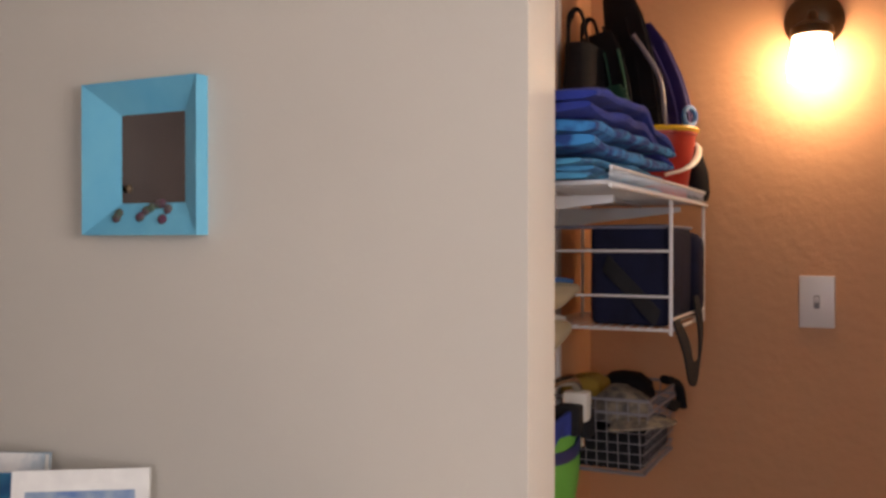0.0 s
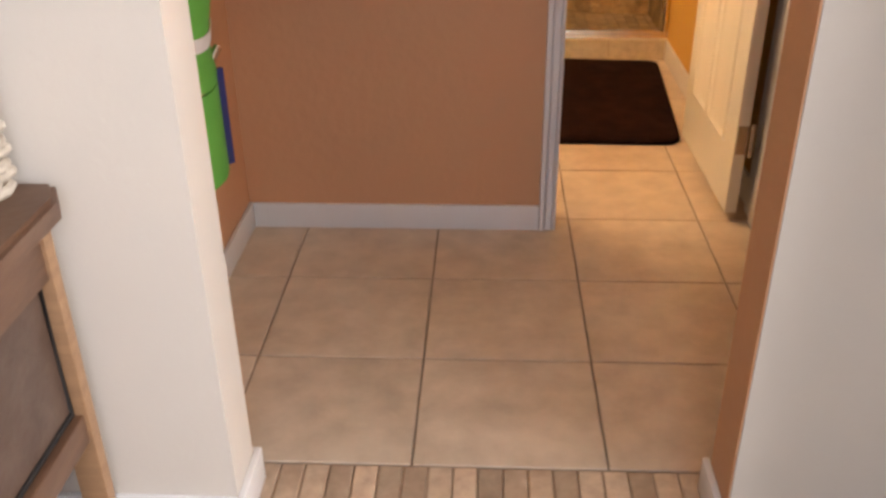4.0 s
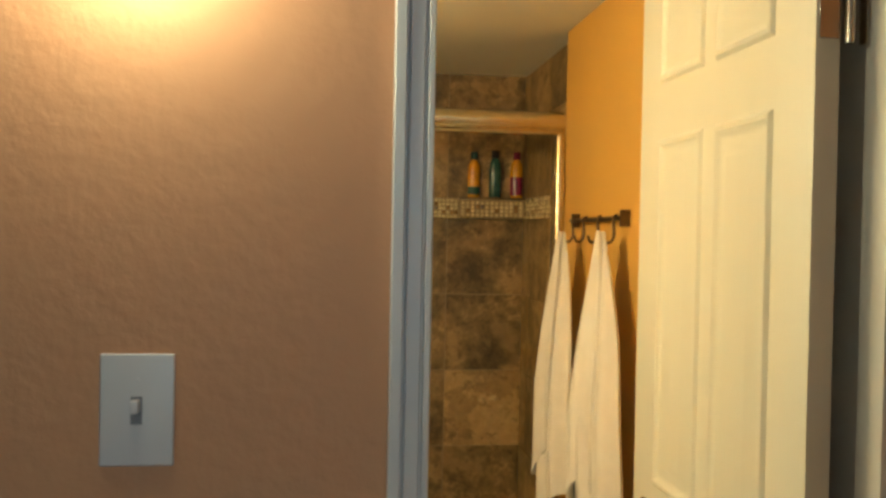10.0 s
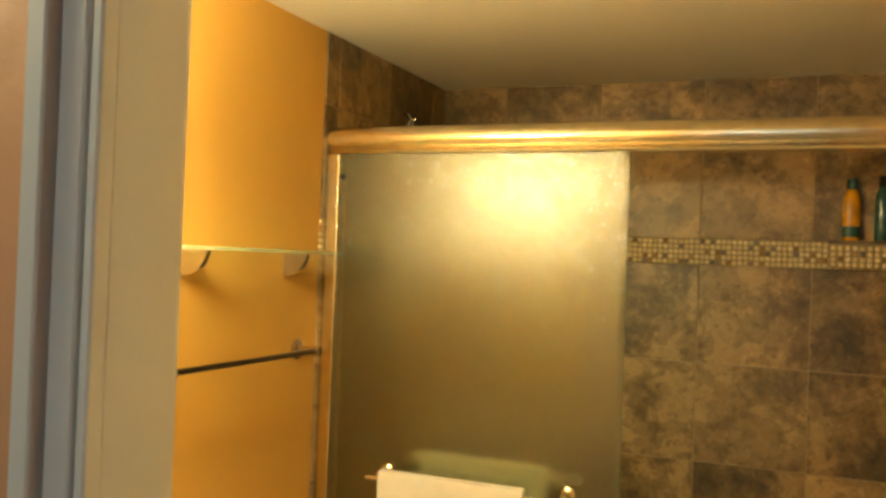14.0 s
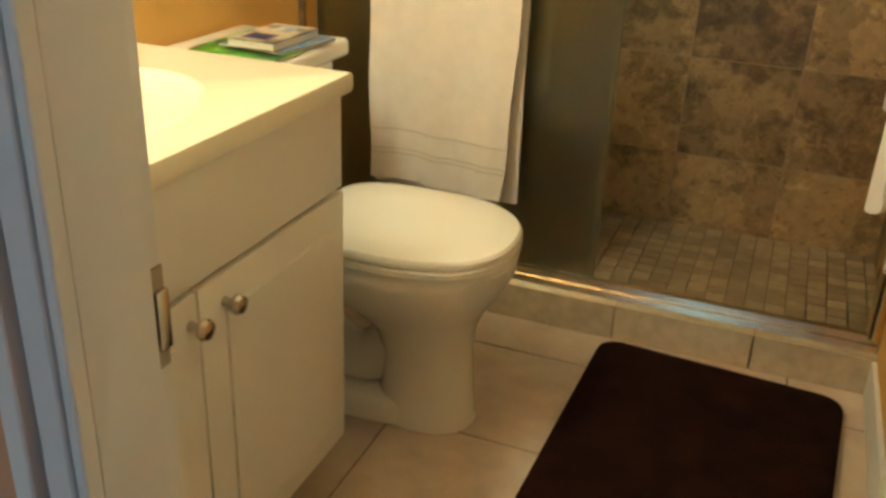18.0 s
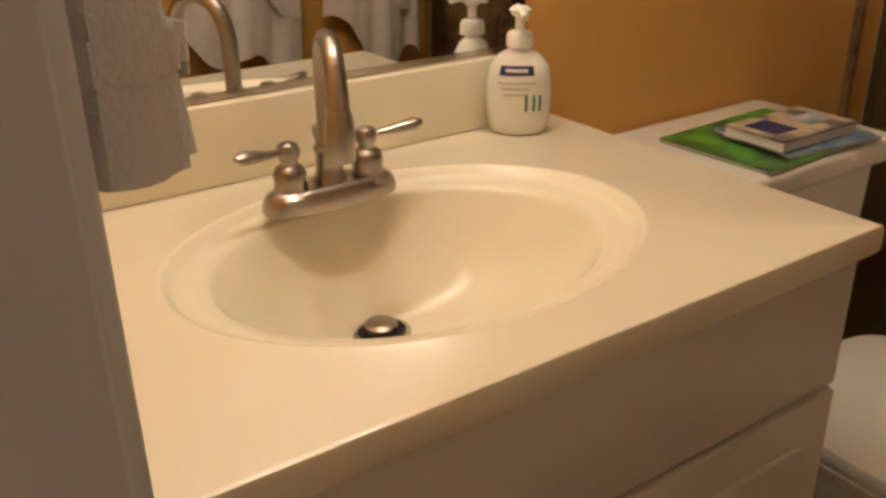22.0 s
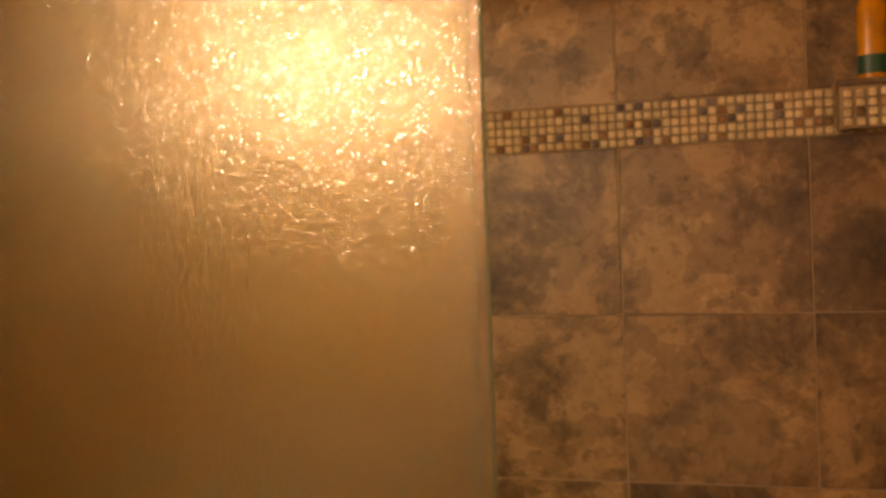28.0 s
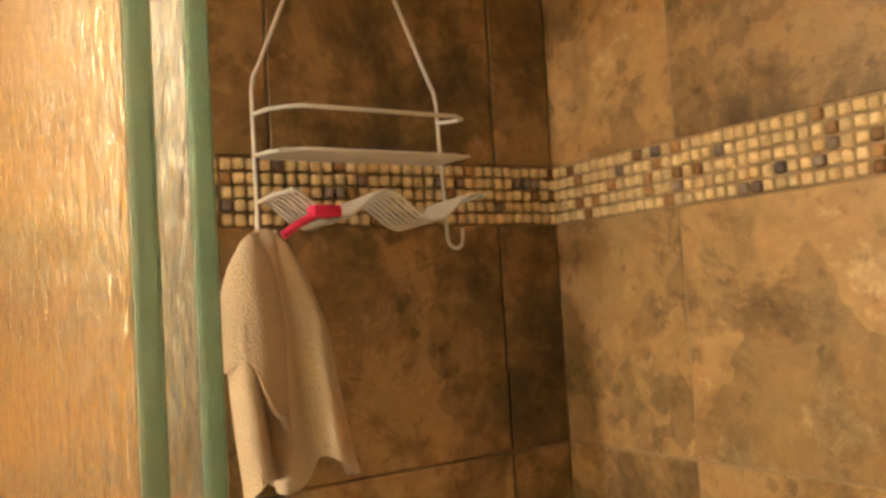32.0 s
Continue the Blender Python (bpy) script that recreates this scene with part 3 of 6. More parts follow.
CO = 0.012   # casing width
baseboard("baseboard_hall_end", HL + 0.0135, JS - 0.048, -0.013, -0.0005)
baseboard("baseboard_hall_end_2", JR + 0.048, HR - 0.0135, -0.013, -0.0005)
baseboard("baseboard_hall_left", HL + 0.0005, HL + 0.013, PB + 0.014, -0.0005)
baseboard("baseboard_hall_right", HR - 0.013, HR - 0.0005, PB + 0.014, -0.0005)
baseboard("baseboard_partition_back", HL + 0.0135, PL, PB + 0.0005, PB + 0.013)
baseboard("baseboard_passage_left", PL + 0.0005, PL + 0.014, PF - 0.013, PB + 0.013)
baseboard("baseboard_passage_right", PR - 0.014, PR - 0.0005, PF - 0.013, PB + 0.013)
baseboard("baseboard_front_room", KX0, PL, PF - 0.013, PF - 0.0005)
baseboard("baseboard_front_room_2", PR, KX1, PF - 0.013, PF - 0.0005)
baseboard("baseboard_bath_right", XR - 0.012, XR - 0.0005, YW + 0.001, YS + 0.019, 0.09)
baseboard("baseboard_bath_left", XL + 0.0005, XL + 0.012, 0.95, YS - 0.001, 0.09)


def casing_profile(bm, x0, x1, y, z0, z1, side, out):
    """Moulded casing: a stepped board, thicker at its outer edge. side: 1 if the outer edge has the larger x."""
    w = x1 - x0
    steps = ((0.0, 0.16, 0.013), (0.16, 0.24, 0.009), (0.24, 0.62, 0.012), (0.62, 0.70, 0.008), (0.70, 1.0, 0.018))
    for a, b, d in steps:
        if side < 0:
            a, b = 1 - b, 1 - a
        box(bm, x0 + a * w, x0 + b * w, min(y, y - out * d), max(y, y - out * d), z0, z1, 0.0015, 1)


door_frame = thing("door_frame", "white painted bathroom door frame with moulded casing", "door frame", (JL, 0, 0), kind="structure")
for nm, x0, x1, s in (("casing", JS - 0.047, JS + 0.001, -1), ("casing", JR + 0.004, JR + 0.047, 1)):
    bm = bm_new()
    casing_profile(bm, x0, x1, -0.0005, 0, JT + CO, s, 1)
    part(nm, bm, M_TRIM, door_frame)
    bm = bm_new()
    if s > 0:
        casing_profile(bm, x0, XR - 0.014, YW + 0.0005, 0, BC - 0.003, s, -1)
    else:
        box(bm, JL - 0.078, JL - 0.024, YW + 0.0005, YW + 0.014, 0, BC - 0.003, 0.004, 3)
    part(nm, bm, M_TRIM, door_frame)
bm = bm_new()
box(bm, JS - 0.004, JR + 0.004, -0.016, -0.0005, JT + 0.004, JT + CO, 0.002)
part("head_casing", bm, M_TRIM, door_frame)
for x0, x1, nm in ((JL - 0.0115, JL, "jamb"), (JR, JR + 0.0115, "jamb")):
    bm = bm_new()
    box(bm, x0, x1, 0.0565 if x0 < JL else -0.004, YW + 0.004, 0, JT + 0.011, 0.001, 1)
    part(nm, bm, M_TRIM, door_frame)
bm = bm_new()
box(bm, JL + 0.0005, JR - 0.0005, -0.003, YW + 0.003, JT, JT + 0.0115)
part("head_jamb", bm, M_TRIM, door_frame)
for x0, x1 in ((JS - 0.0445, JS), (JR - 0.011, JR - 0.0003)):
    bm = bm_new()
    box(bm, x0, x1, -0.0003, 0.056, 0, JT - 0.001, 0.002)
    part("door_stop", bm, M_TRIM, door_frame)
# strike plate on the latch jamb
strike = part("strike_plate", box(bm_new(), JL + 0.0003, JL + 0.0025, 0.106, 0.143, 0.782, 0.860, 0.0005, 1), M_NICKEL, door_frame, "satin metal strike plate")
# black slip on the plate, standing for the shade inside the hole
part("latch_hole", box(bm_new(), JL + 0.002, JL + 0.0032, 0.109, 0.128, 0.800, 0.842), M_BLACK, strike)
part("lip", box(bm_new(), JL + 0.0026, JL + 0.0075, 0.1285, 0.1415, 0.798, 0.844, 0.002), M_CHROME, strike)

# ---- the bathroom door, standing open ----
DX0, DX1, DY0, DY1, DZ0, DZ1 = 0.952, 0.987, 0.052, 0.690, 0.035, 2.02
door = thing("door_1", "white six-panel bathroom door standing wide open", "door", (DX1, DY0, 0), kind="structure")
bm = bm_new()
box(bm, DX0, DX1, DY0, DY1, DZ0, DZ1, 0.002)
part("door_slab", bm, M_DOOR, door)
pw = (DY1 - DY0)
for cols in ((0.17, 0.46), (0.54, 0.83)):
    for z0, z1 in ((0.22, 0.80), (0.93, 1.58), (1.69, 1.90)):
        y0, y1 = DY0 + cols[0] * pw, DY0 + cols[1] * pw
        bm = bm_new()
        rgs = []
        for ins, out in ((-0.004, -0.0008), (0.003, 0.0060), (0.010, 0.0066), (0.018, 0.0008), (0.026, 0.0006), (0.052, 0.0078), (0.056, 0.0082)):
            rgs.append([Vector((DX0 - out, y, z)) for y, z in ((y0 + ins, z0 + ins), (y1 - ins, z0 + ins), (y1 - ins, z1 - ins), (y0 + ins, z1 - ins))])
        loft(bm, rgs)
        part("panel", bm, M_DOOR, door)
for s, x in ((-1, DX0), (1, DX1)):
    prof = [(0.031, 0), (0.031, 0.003), (0.027, 0.007), (0.012, 0.010), (0.010, 0.026), (0.015, 0.030), (0.026, 0.040), (0.0285, 0.050), (0.024, 0.060), (0.010, 0.064)]
    bm = turned(bm_new(), [(r, s * h) for r, h in prof], (x + s * 0.0004, DY1 - 0.070, 0.862), "x", 28)
    part("door_knob", bm, M_CHROME, door, "brushed nickel door knob")
for z in (0.265, 0.985, 1.705):
    hinge = part("hinge", box(bm_new(), DX0 + 0.004, DX1 - 0.003, DY0 - 0.0025, DY0 - 0.0002, z - 0.044, z + 0.044, 0.0008, 1), M_CHROME, door, "satin metal hinge")
    part("hinge_leaf", box(bm_new(), JR - 0.0026, JR - 0.0003, 0.054, 0.0835, z - 0.044, z + 0.044, 0.0008, 1), M_CHROME, hinge)
    part("hinge_pin", turned(bm_new(), [(0.0065, -0.05), (0.0065, 0.05)], (DX1 + 0.010, DY0 - 0.005, z), "z", 12), M_CHROME, hinge)
door.rotation_euler.z = radians(0.9)


# ---- shower enclosure ----
CY0, CY1, CZ = 1.695, 1.812, 0.095
bm = bm_new()
box(bm, XL, XR, CY0 + 0.008, CY1 - 0.004, 0, CZ - 0.006)
curb = structure("shower_curb", bm, M_GROUT_W, "low tiled shower curb", "curb")
for i, (a, b) in enumerate(((XL, 0.131), (0.131, 0.461), (0.461, 0.791), (0.791, XR))):
    part("tile", box(bm_new(), a + 0.002, b - 0.002, CY0, CY0 + 0.0085, 0.001, CZ, 0.001, 1), M_CURB, curb)
    part("tile", box(bm_new(), a + 0.002, b - 0.002, CY0 + 0.009, CY1, CZ - 0.0065, CZ + 0.001, 0.001, 1), M_CURB, curb)

frame_things = thing("shower_enclosure", "sliding rain-glass shower doors in a champagne metal frame, pushed open", "shower door", (0.3, 1.75, CZ))


def extruded(bm, prof, x0, x1):
    """A straight bar along x over a (y, z) outline."""
    loft(bm, [[Vector((x0, y, z)) for y, z in prof], [Vector((x1, y, z)) for y, z in prof]])
    return bm


HZ0, HZ1 = 1.721, 1.792
prof = [(1.728, HZ0), (1.786, HZ0), (1.786, HZ1 - 0.006), (1.780, HZ1), (1.744, HZ1), (1.736, HZ1 - 0.004), (1.727, HZ1 - 0.016), (1.724, HZ1 - 0.030), (1.726, HZ1 - 0.042), (1.731, HZ1 - 0.050), (1.728, HZ1 - 0.053), (1.732, HZ1 - 0.056), (1.728, HZ1 - 0.060), (1.732, HZ1 - 0.064)]
part("header_rail", extruded(bm_new(), prof, XL + 0.003, XR - 0.003), M_BRASSY, frame_things)
prof = [(1.724, CZ + 0.0015), (1.792, CZ + 0.0015), (1.792, CZ + 0.010), (1.780, CZ + 0.012), (1.778, CZ + 0.026), (1.772, CZ + 0.026), (1.770, CZ + 0.012), (1.758, CZ + 0.012), (1.754, CZ + 0.030), (1.748, CZ + 0.030), (1.744, CZ + 0.014), (1.728, CZ + 0.016)]
part("bottom_track", extruded(bm_new(), prof, XL + 0.003, XR - 0.003), M_BRASSY, frame_things)
for x0, x1, y0, bev in ((XL + 0.003, XL + 0.044, 1.730, 0.003), (XR - 0.034, XR - 0.003, 1.716, 0.014)):
    bm = bm_new()
    box(bm, x0, x1, y0, 1.784, CZ + 0.027, HZ0 - 0.0005, bev, 4)
    part("side_jamb", bm, M_BRASSY, frame_things)
for z in (0.62, 1.66):
    part("bumper", turned(bm_new(), [(0.007, 0), (0.007, 0.010), (0.004, 0.012)], (XL + 0.0445, 1.740, z), "x", 12), M_BLACK, frame_things)
PANELS = ((XL + 0.046, 0.389, 1.7445, 1.7495), (XL + 0.046, 0.371, 1.7625, 1.7675))
panes = []
for x0, x1, y0, y1 in PANELS:
    bm = bm_new()
    box(bm, x0 + 0.0045, x1 - 0.0035, y0, y1, CZ + 0.032, HZ0 - 0.001)
    pane = part("pane", bm, M_RAIN, frame_things, "frosted rain-patterned glass pane")
    pane.visible_shadow = False
    panes.append(pane)
    for xe in (x1 - 0.003,):
        bm = bm_new()
        box(bm, xe, xe + 0.003, y0 - 0.0002, y1 + 0.0002, CZ + 0.032, HZ0 - 0.001, 0.001, 1)
        part("pane_edge", bm, M_EDGE, pane, "green polished glass edge")


def glass_bar(pane, x0, x1, yb, yg, z):
    s = 1 if yg > yb else -1
    bar = part("towel_bar", tube(bm_new(), [(x0, yb, z), (x1, yb, z)], 0.0075, 14), M_BRASSY, pane, "champagne metal towel bar")
    for x in (x0 + 0.035, x1 - 0.02):
        bm = turned(bm_new(), [(0.017, 0), (0.017, -0.006), (0.009, -0.010), (0.009, -abs(yg - yb) + 0.004)] if s > 0 else [(0.017, 0), (0.017, 0.006), (0.009, 0.010), (0.009, abs(yg - yb) - 0.004)], (x, yg, z + 0.012), "y", 16)
        part("bar_post", bm, M_BRASSY, bar)


BZ = 0.893
glass_bar(panes[0], -0.242, 0.290, 1.690, 1.7440, BZ)
glass_bar(panes[1], -0.20, 0.30, 1.823, 1.7680, BZ + 0.03)


def bar_towel(name, label, x0, x1, yb, z, front, back, sgn):
    """A folded towel over a bar: the front fall, the turn, the back fall."""
    r = 0.0125

    def place(u, v):
        total = front + math.pi * r + back
        s = v * total
        wav = 0.016 * math.sin(u * 7 + 1.2 + 0.6 * v) + 0.006 * math.sin(u * 17 + 3 * v) + 0.003 * math.sin(u * 31 - 5 * v)
        grow = min(1.0, max(0.0, (front - s) / front)) if s < front else 0.0
        x = x0 + (x1 - x0) * (0.5 + (u - 0.5) * (1 + 0.015 * math.sin(v * 7))) - 0.040 * grow * (u - 0.5) + 0.004 * math.sin(v * 23) * grow
        if s < front:
            zz = z + 0 - (front - s)
            return (x, yb - sgn * (r + (wav + 0.002) * grow + 0.012 * grow * grow), zz + (0.016 * (1 - u) + 0.005 * math.sin(u * 9)) * grow)
        s2 = s - front
        if s2 < math.pi * r:
            a = s2 / r
            return (x, yb - sgn * r * math.cos(a), z + r * math.sin(a))
        d = s2 - math.pi * r
        return (x + 0.010 * min(1.0, d * 8), yb + sgn * (r - 0.001), z - d)

    bm = cloth(bm_new(), place, 40, 70, 0.009)
    t = thing(name, label, "towel", ((x0 + x1) / 2, yb, z))
    body = part("cloth", bm, M_TOWEL, t)
    bm = bm_new()
    for dz in (0.066, 0.078, 0.128):
        def stripe(u, v):
            p = Vector(place(u, (dz + 0.004 * v) / (front + math.pi * r + back)))
            return p - Vector((0, sgn * 0.0050, 0))
        cloth(bm, stripe, 40, 1, 0.0045)
    part("woven_border", bm, M_WEAVE, body, "smooth woven border stripes")
    return t


bar_towel("bath_towel", "white cotton towel folded over the shower door bar", -0.202, 0.176, 1.690, BZ + 0.008, 0.574, 0.588, 1)
bar_towel("hand_towel", "white towel on the inner shower door bar", -0.16, 0.20, 1.823, BZ + 0.038, 0.40, 0.36, -1)

# ---- ledge with bottles, grab bar, hanging caddy ----
LX0, LX1, LY0, LZ0, LZ1 = 0.834, XA - 0.008, 2.488, 1.470, 1.541
bm = bm_new()
box(bm, LX0, LX1, LY0 + 0.004, YB - 0.0065, LZ0, LZ1 - 0.001)
ledge = structure("shower_ledge", bm, M_GROUT_W, "tiled shower ledge with a mosaic front", "shelf")
part("cap", box(bm_new(), LX0 - 0.006, LX1, LY0 - 0.004, YB - 0.0065, LZ1, LZ1 + 0.010, 0.002), M_SLATE, ledge, "stone ledge cap")


def bottle(x, body_mat, cap_mat, label, h=0.155, r=0.024, band=None, split=0.5):
    b = thing("shampoo_bottle", label, "bottle", (x, 2.520, LZ1 + 0.0102), group="bottles on the shower ledge")
    z = LZ1 + 0.0103
    part("body", turned(bm_new(), [(r * 0.92, 0), (r, 0.006), (r, h * 0.70), (r * 0.94, h * 0.84), (r * 0.74, h * 0.94), (r * 0.55, h), (r * 0.45, h + 0.002)], (x, 2.520, z), "z", 24, 1, 0.72), body_mat, b)
    part("cap", turned(bm_new(), [(r * 0.58, h + 0.0024), (r * 0.62, h + 0.004), (r * 0.60, h + 0.030), (r * 0.54, h + 0.033), (0.002, h + 0.0335)], (x, 2.520, z), "z", 20, 1, 0.85), cap_mat, b)
    if band:
        part("label_band", turned(bm_new(), [(r * 1.012, 0.010), (r * 1.012, h * split)], (x, 2.520, z), "z", 24, 1, 0.73), band, b)


bottle(0.892, M_BOT_Y, M_BOT_T, "amber shampoo bottle with a dark cap and green label", 0.148, 0.024, M_GREENPL, 0.28)
bottle(0.978, M_BOT_T, M_BLACK, "dark teal shampoo bottle with a black cap", 0.156, 0.025)
bottle(1.066, M_BOT_Y, M_BOT_R, "amber and wine-red conditioner bottle", 0.152, 0.025, M_BOT_R, 0.55)

gb = thing("grab_bar", "brushed metal grab bar on the shower wall", "grab bar", (XA, 1.895, 1.0))
GY, GZ0, GZ1 = 1.895, 0.765, 1.235
pts = smooth_path([(XA - 0.006, GY, GZ1), (XA - 0.032, GY, GZ1 - 0.005), (XA - 0.040, GY, GZ1 - 0.030), (XA - 0.040, GY, 1.0), (XA - 0.040, GY, GZ0 + 0.030), (XA - 0.032, GY, GZ0 + 0.005), (XA - 0.006, GY, GZ0)], 6)
part("bar", tube(bm_new(), pts, 0.0125, 14), M_CHROME, gb)
for z in (GZ1, GZ0):
    part("flange", turned(bm_new(), [(0.036, 0), (0.036, -0.006), (0.018, -0.012)], (XA - 0.0055, GY, z), "x", 24), M_BRONZE, gb)

# caddy hung on the left shower wall
cad = thing("shower_caddy", "white wire shower caddy hanging on the tiled wall", "shower caddy", (XL + 0.06, 2.28, 1.45))
cx = XL + 0.030
CY_A, CY_B, CY_M = 2.082, 2.330, 2.206
bm = bm_new()
tube(bm, [(cx, CY_A, 1.440), (cx, CY_A, 1.618), (cx, CY_A + 0.003, 1.634), (cx, CY_A + 0.010, 1.648), (cx, CY_M - 0.026, 1.850)], 0.0025, 8)
tube(bm, [(cx, CY_B + 0.006, 1.455), (cx, CY_B, 1.618), (cx, CY_B - 0.003, 1.634), (cx, CY_B - 0.010, 1.648), (cx, CY_M + 0.026, 1.850)], 0.0025, 8)
tube(bm, smooth_path([(cx, CY_M - 0.026, 1.850), (cx, CY_M, 1.885), (cx, CY_M + 0.026, 1.850)], 5), 0.0025, 8)
part("hanger", bm, M_WIRE, cad)
for z, nm in ((1.600, "upper_rail"), (1.553, "middle_rail")):
    bm = bm_new()
    d = 0.078
    pts = [(cx, CY_A, z - 0.010), (cx + d * 0.55, CY_A + 0.002, z - 0.012), (cx + d - 0.012, CY_A + 0.010, z - 0.014), (cx + d, CY_A + 0.026, z - 0.014), (cx + d, CY_B - 0.026, z - 0.014), (cx + d - 0.012, CY_B - 0.008, z - 0.014), (cx + d * 0.55, CY_B, z - 0.011), (cx, CY_B, z - 0.006)]
    tube(bm, pts, 0.0025, 8)
    part(nm, bm, M_WIRE, cad)
    if z < 1.58:
        for k in range(7):
            x = cx + 0.008 + k * (d - 0.014) / 6
            part("shelf_wire", tube(bm_new(), [(x, CY_A + 0.003, z - 0.0135), (x, CY_B - 0.003, z - 0.0135)], 0.0018, 6), M_WIRE, cad)


def wave(u):
    return 1.476 + 0.016 * math.cos(u * 4 * math.pi + 0.35) - 0.004 * u


tray = part("tray_rim", tube(bm_new(), [(cx + 0.002, CY_A, 1.490), (cx + 0.05, CY_A + 0.001, 1.494), (cx + 0.088, CY_A + 0.012, 1.494)], 0.0025, 8), M_WIRE, cad, "white wavy soap tray")
part("end_rim", tube(bm_new(), [(cx + 0.002, CY_B, wave(1)), (cx + 0.088, CY_B + 0.004, wave(1) + 0.004)], 0.0025, 8), M_WIRE, tray)
for k in range(8):
    x = cx + 0.006 + k * 0.0115
    part("tray_wire", tube(bm_new(), [(x, CY_A + 0.004 + (CY_B - CY_A - 0.006) * i / 30, wave(i / 30) + 0.05 * (x - cx)) for i in range(31)], 0.0022, 6), M_WIRE, tray)
for y in (CY_A, CY_B + 0.006):
    part("hook", tube(bm_new(), smooth_path([(cx, y, 1.480), (cx, y, 1.446), (cx + 0.006, y + 0.006, 1.434), (cx + 0.014, y + 0.012, 1.438), (cx + 0.016, y + 0.013, 1.458)], 4), 0.0025, 8), M_WIRE, cad)
# wall hook that carries it
solo("wall_hook", tube(bm_new(), smooth_path([(XL + 0.0005, CY_M, 1.905), (XL + 0.02, CY_M, 1.900), (XL + 0.034, CY_M, 1.883), (XL + 0.044, CY_M, 1.891)], 5), 0.005, 10), M_CHROME, "small chrome wall hook holding the caddy", "hook")
rz = thing("razor", "pink plastic razor lying in the caddy", "razor", (cx + 0.05, 2.15, 1.48))
part("handle", tube(bm_new(), smooth_path([(cx + 0.082, CY_A - 0.006, 1.446), (cx + 0.084, CY_A + 0.012, 1.458), (cx + 0.084, CY_A + 0.034, 1.468)], 5), 0.0048, 10), M_PINK, rz)
part("head", box(bm_new(), cx + 0.072, cx + 0.092, CY_A + 0.026, CY_A + 0.060, 1.464, 1.478, 0.004), M_PINK, rz)

wc = thing("washcloth", "beige terry washcloth hung from the caddy hook", "washcloth", (cx + 0.02, CY_A, 1.3))


def wcloth(u, v):
    """A square cloth caught by its middle: two soft lobes fall from the hook, the outer one folded back shorter."""
    a = (u - 0.5) * 2
    spread = min(1.0, v * 2.8) ** 0.6
    y = CY_A - 0.012 + a * (0.026 + 0.027 * spread) + 0.016 * v * v + 0.022 * max(0.0, a) * v
    groove = math.exp(-((a + 0.12) / 0.22) ** 2)
    x = cx + 0.040 + (0.022 - 0.038 * groove + 0.008 * math.cos(a * 9)) * spread
    top = 1.456 - 0.026 * a * a
    low = 1.190 - 0.016 * math.cos(a * 6.5) + 0.028 * max(0.0, -a - 0.35) + 0.012 * a
    return (x, y, top + (low - top) * v)


wc_body = part("cloth", cloth(bm_new(), wcloth, 56, 40, 0.008), M_BEIGE, wc)
part("hem", cloth(bm_new(), lambda u, v: wcloth(u, 0.955 + 0.047 * v), 56, 3, 0.0105), M_BEIGE, wc_body)


def outer_lobe(u, v):
    """The fold in front of the wall-side half, shorter, with a slanting end."""
    a = (u - 0.5) * 2
    spread = min(1.0, v * 2.2) ** 0.6
    y = CY_A - 0.030 + a * (0.016 + 0.020 * spread) - 0.004 * v
    x = cx + 0.052 + (0.020 * (1 - a * a)) * spread
    return (x, y, 1.446 - 0.024 * a * a - (0.150 + 0.045 * a + 0.01 * math.sin(a * 5)) * v)


part("outer_lobe", cloth(bm_new(), outer_lobe, 32, 28, 0.008), M_BEIGE, wc_body)

# ---- ceiling fan grille ----
fan = thing("ceiling_fan_grille", "yellow-cream square plastic ceiling fan cover", "ceiling fan", (0.35, 1.28, BC))
part("cover", box(bm_new(), 0.232, 0.468, 1.150, 1.405, BC - 0.030, BC - 0.0005, 0.010, 3), M_FAN, fan)
for i in range(7):
    part("slat", box(bm_new(), 0.252 + i * 0.030, 0.266 + i * 0.030, 1.17, 1.385, BC - 0.0309, BC - 0.0295, 0.001, 1), M_FAN, fan)

# ---- vanity ----
VY0, VY1, VX, VT = YW + 0.004, 0.960, 0.113, 0.788
van = thing("vanity_cabinet", "white painted vanity cabinet with two doors", "cabinet", (-0.14, 0.53, 0))
bm = bm_new()
box(bm, XL + 0.001, 0.082, VY0 + 0.001, VY0 + 0.017, 0.09, VT - 0.034, 0.001)
box(bm, XL + 0.001, 0.082, VY1 - 0.030, VY1 - 0.014, 0.09, VT - 0.034, 0.001)
box(bm, 0.070, 0.082, VY0 + 0.0175, VY1 - 0.0305, 0.09, VT - 0.034, 0.001)
box(bm, XL + 0.001, 0.0695, VY0 + 0.0175, VY1 - 0.0305, 0.09, 0.105)
box(bm, XL + 0.001, 0.024, VY0 + 0.002, VY1 - 0.016, 0.0005, 0.0895)
part("body", bm, M_CAB, van)
part("apron", box(bm_new(), 0.0885, 0.100, VY0 + 0.003, VY1 - 0.015, 0.598, VT - 0.036, 0.003), M_CAB, van)
vm = 0.5385
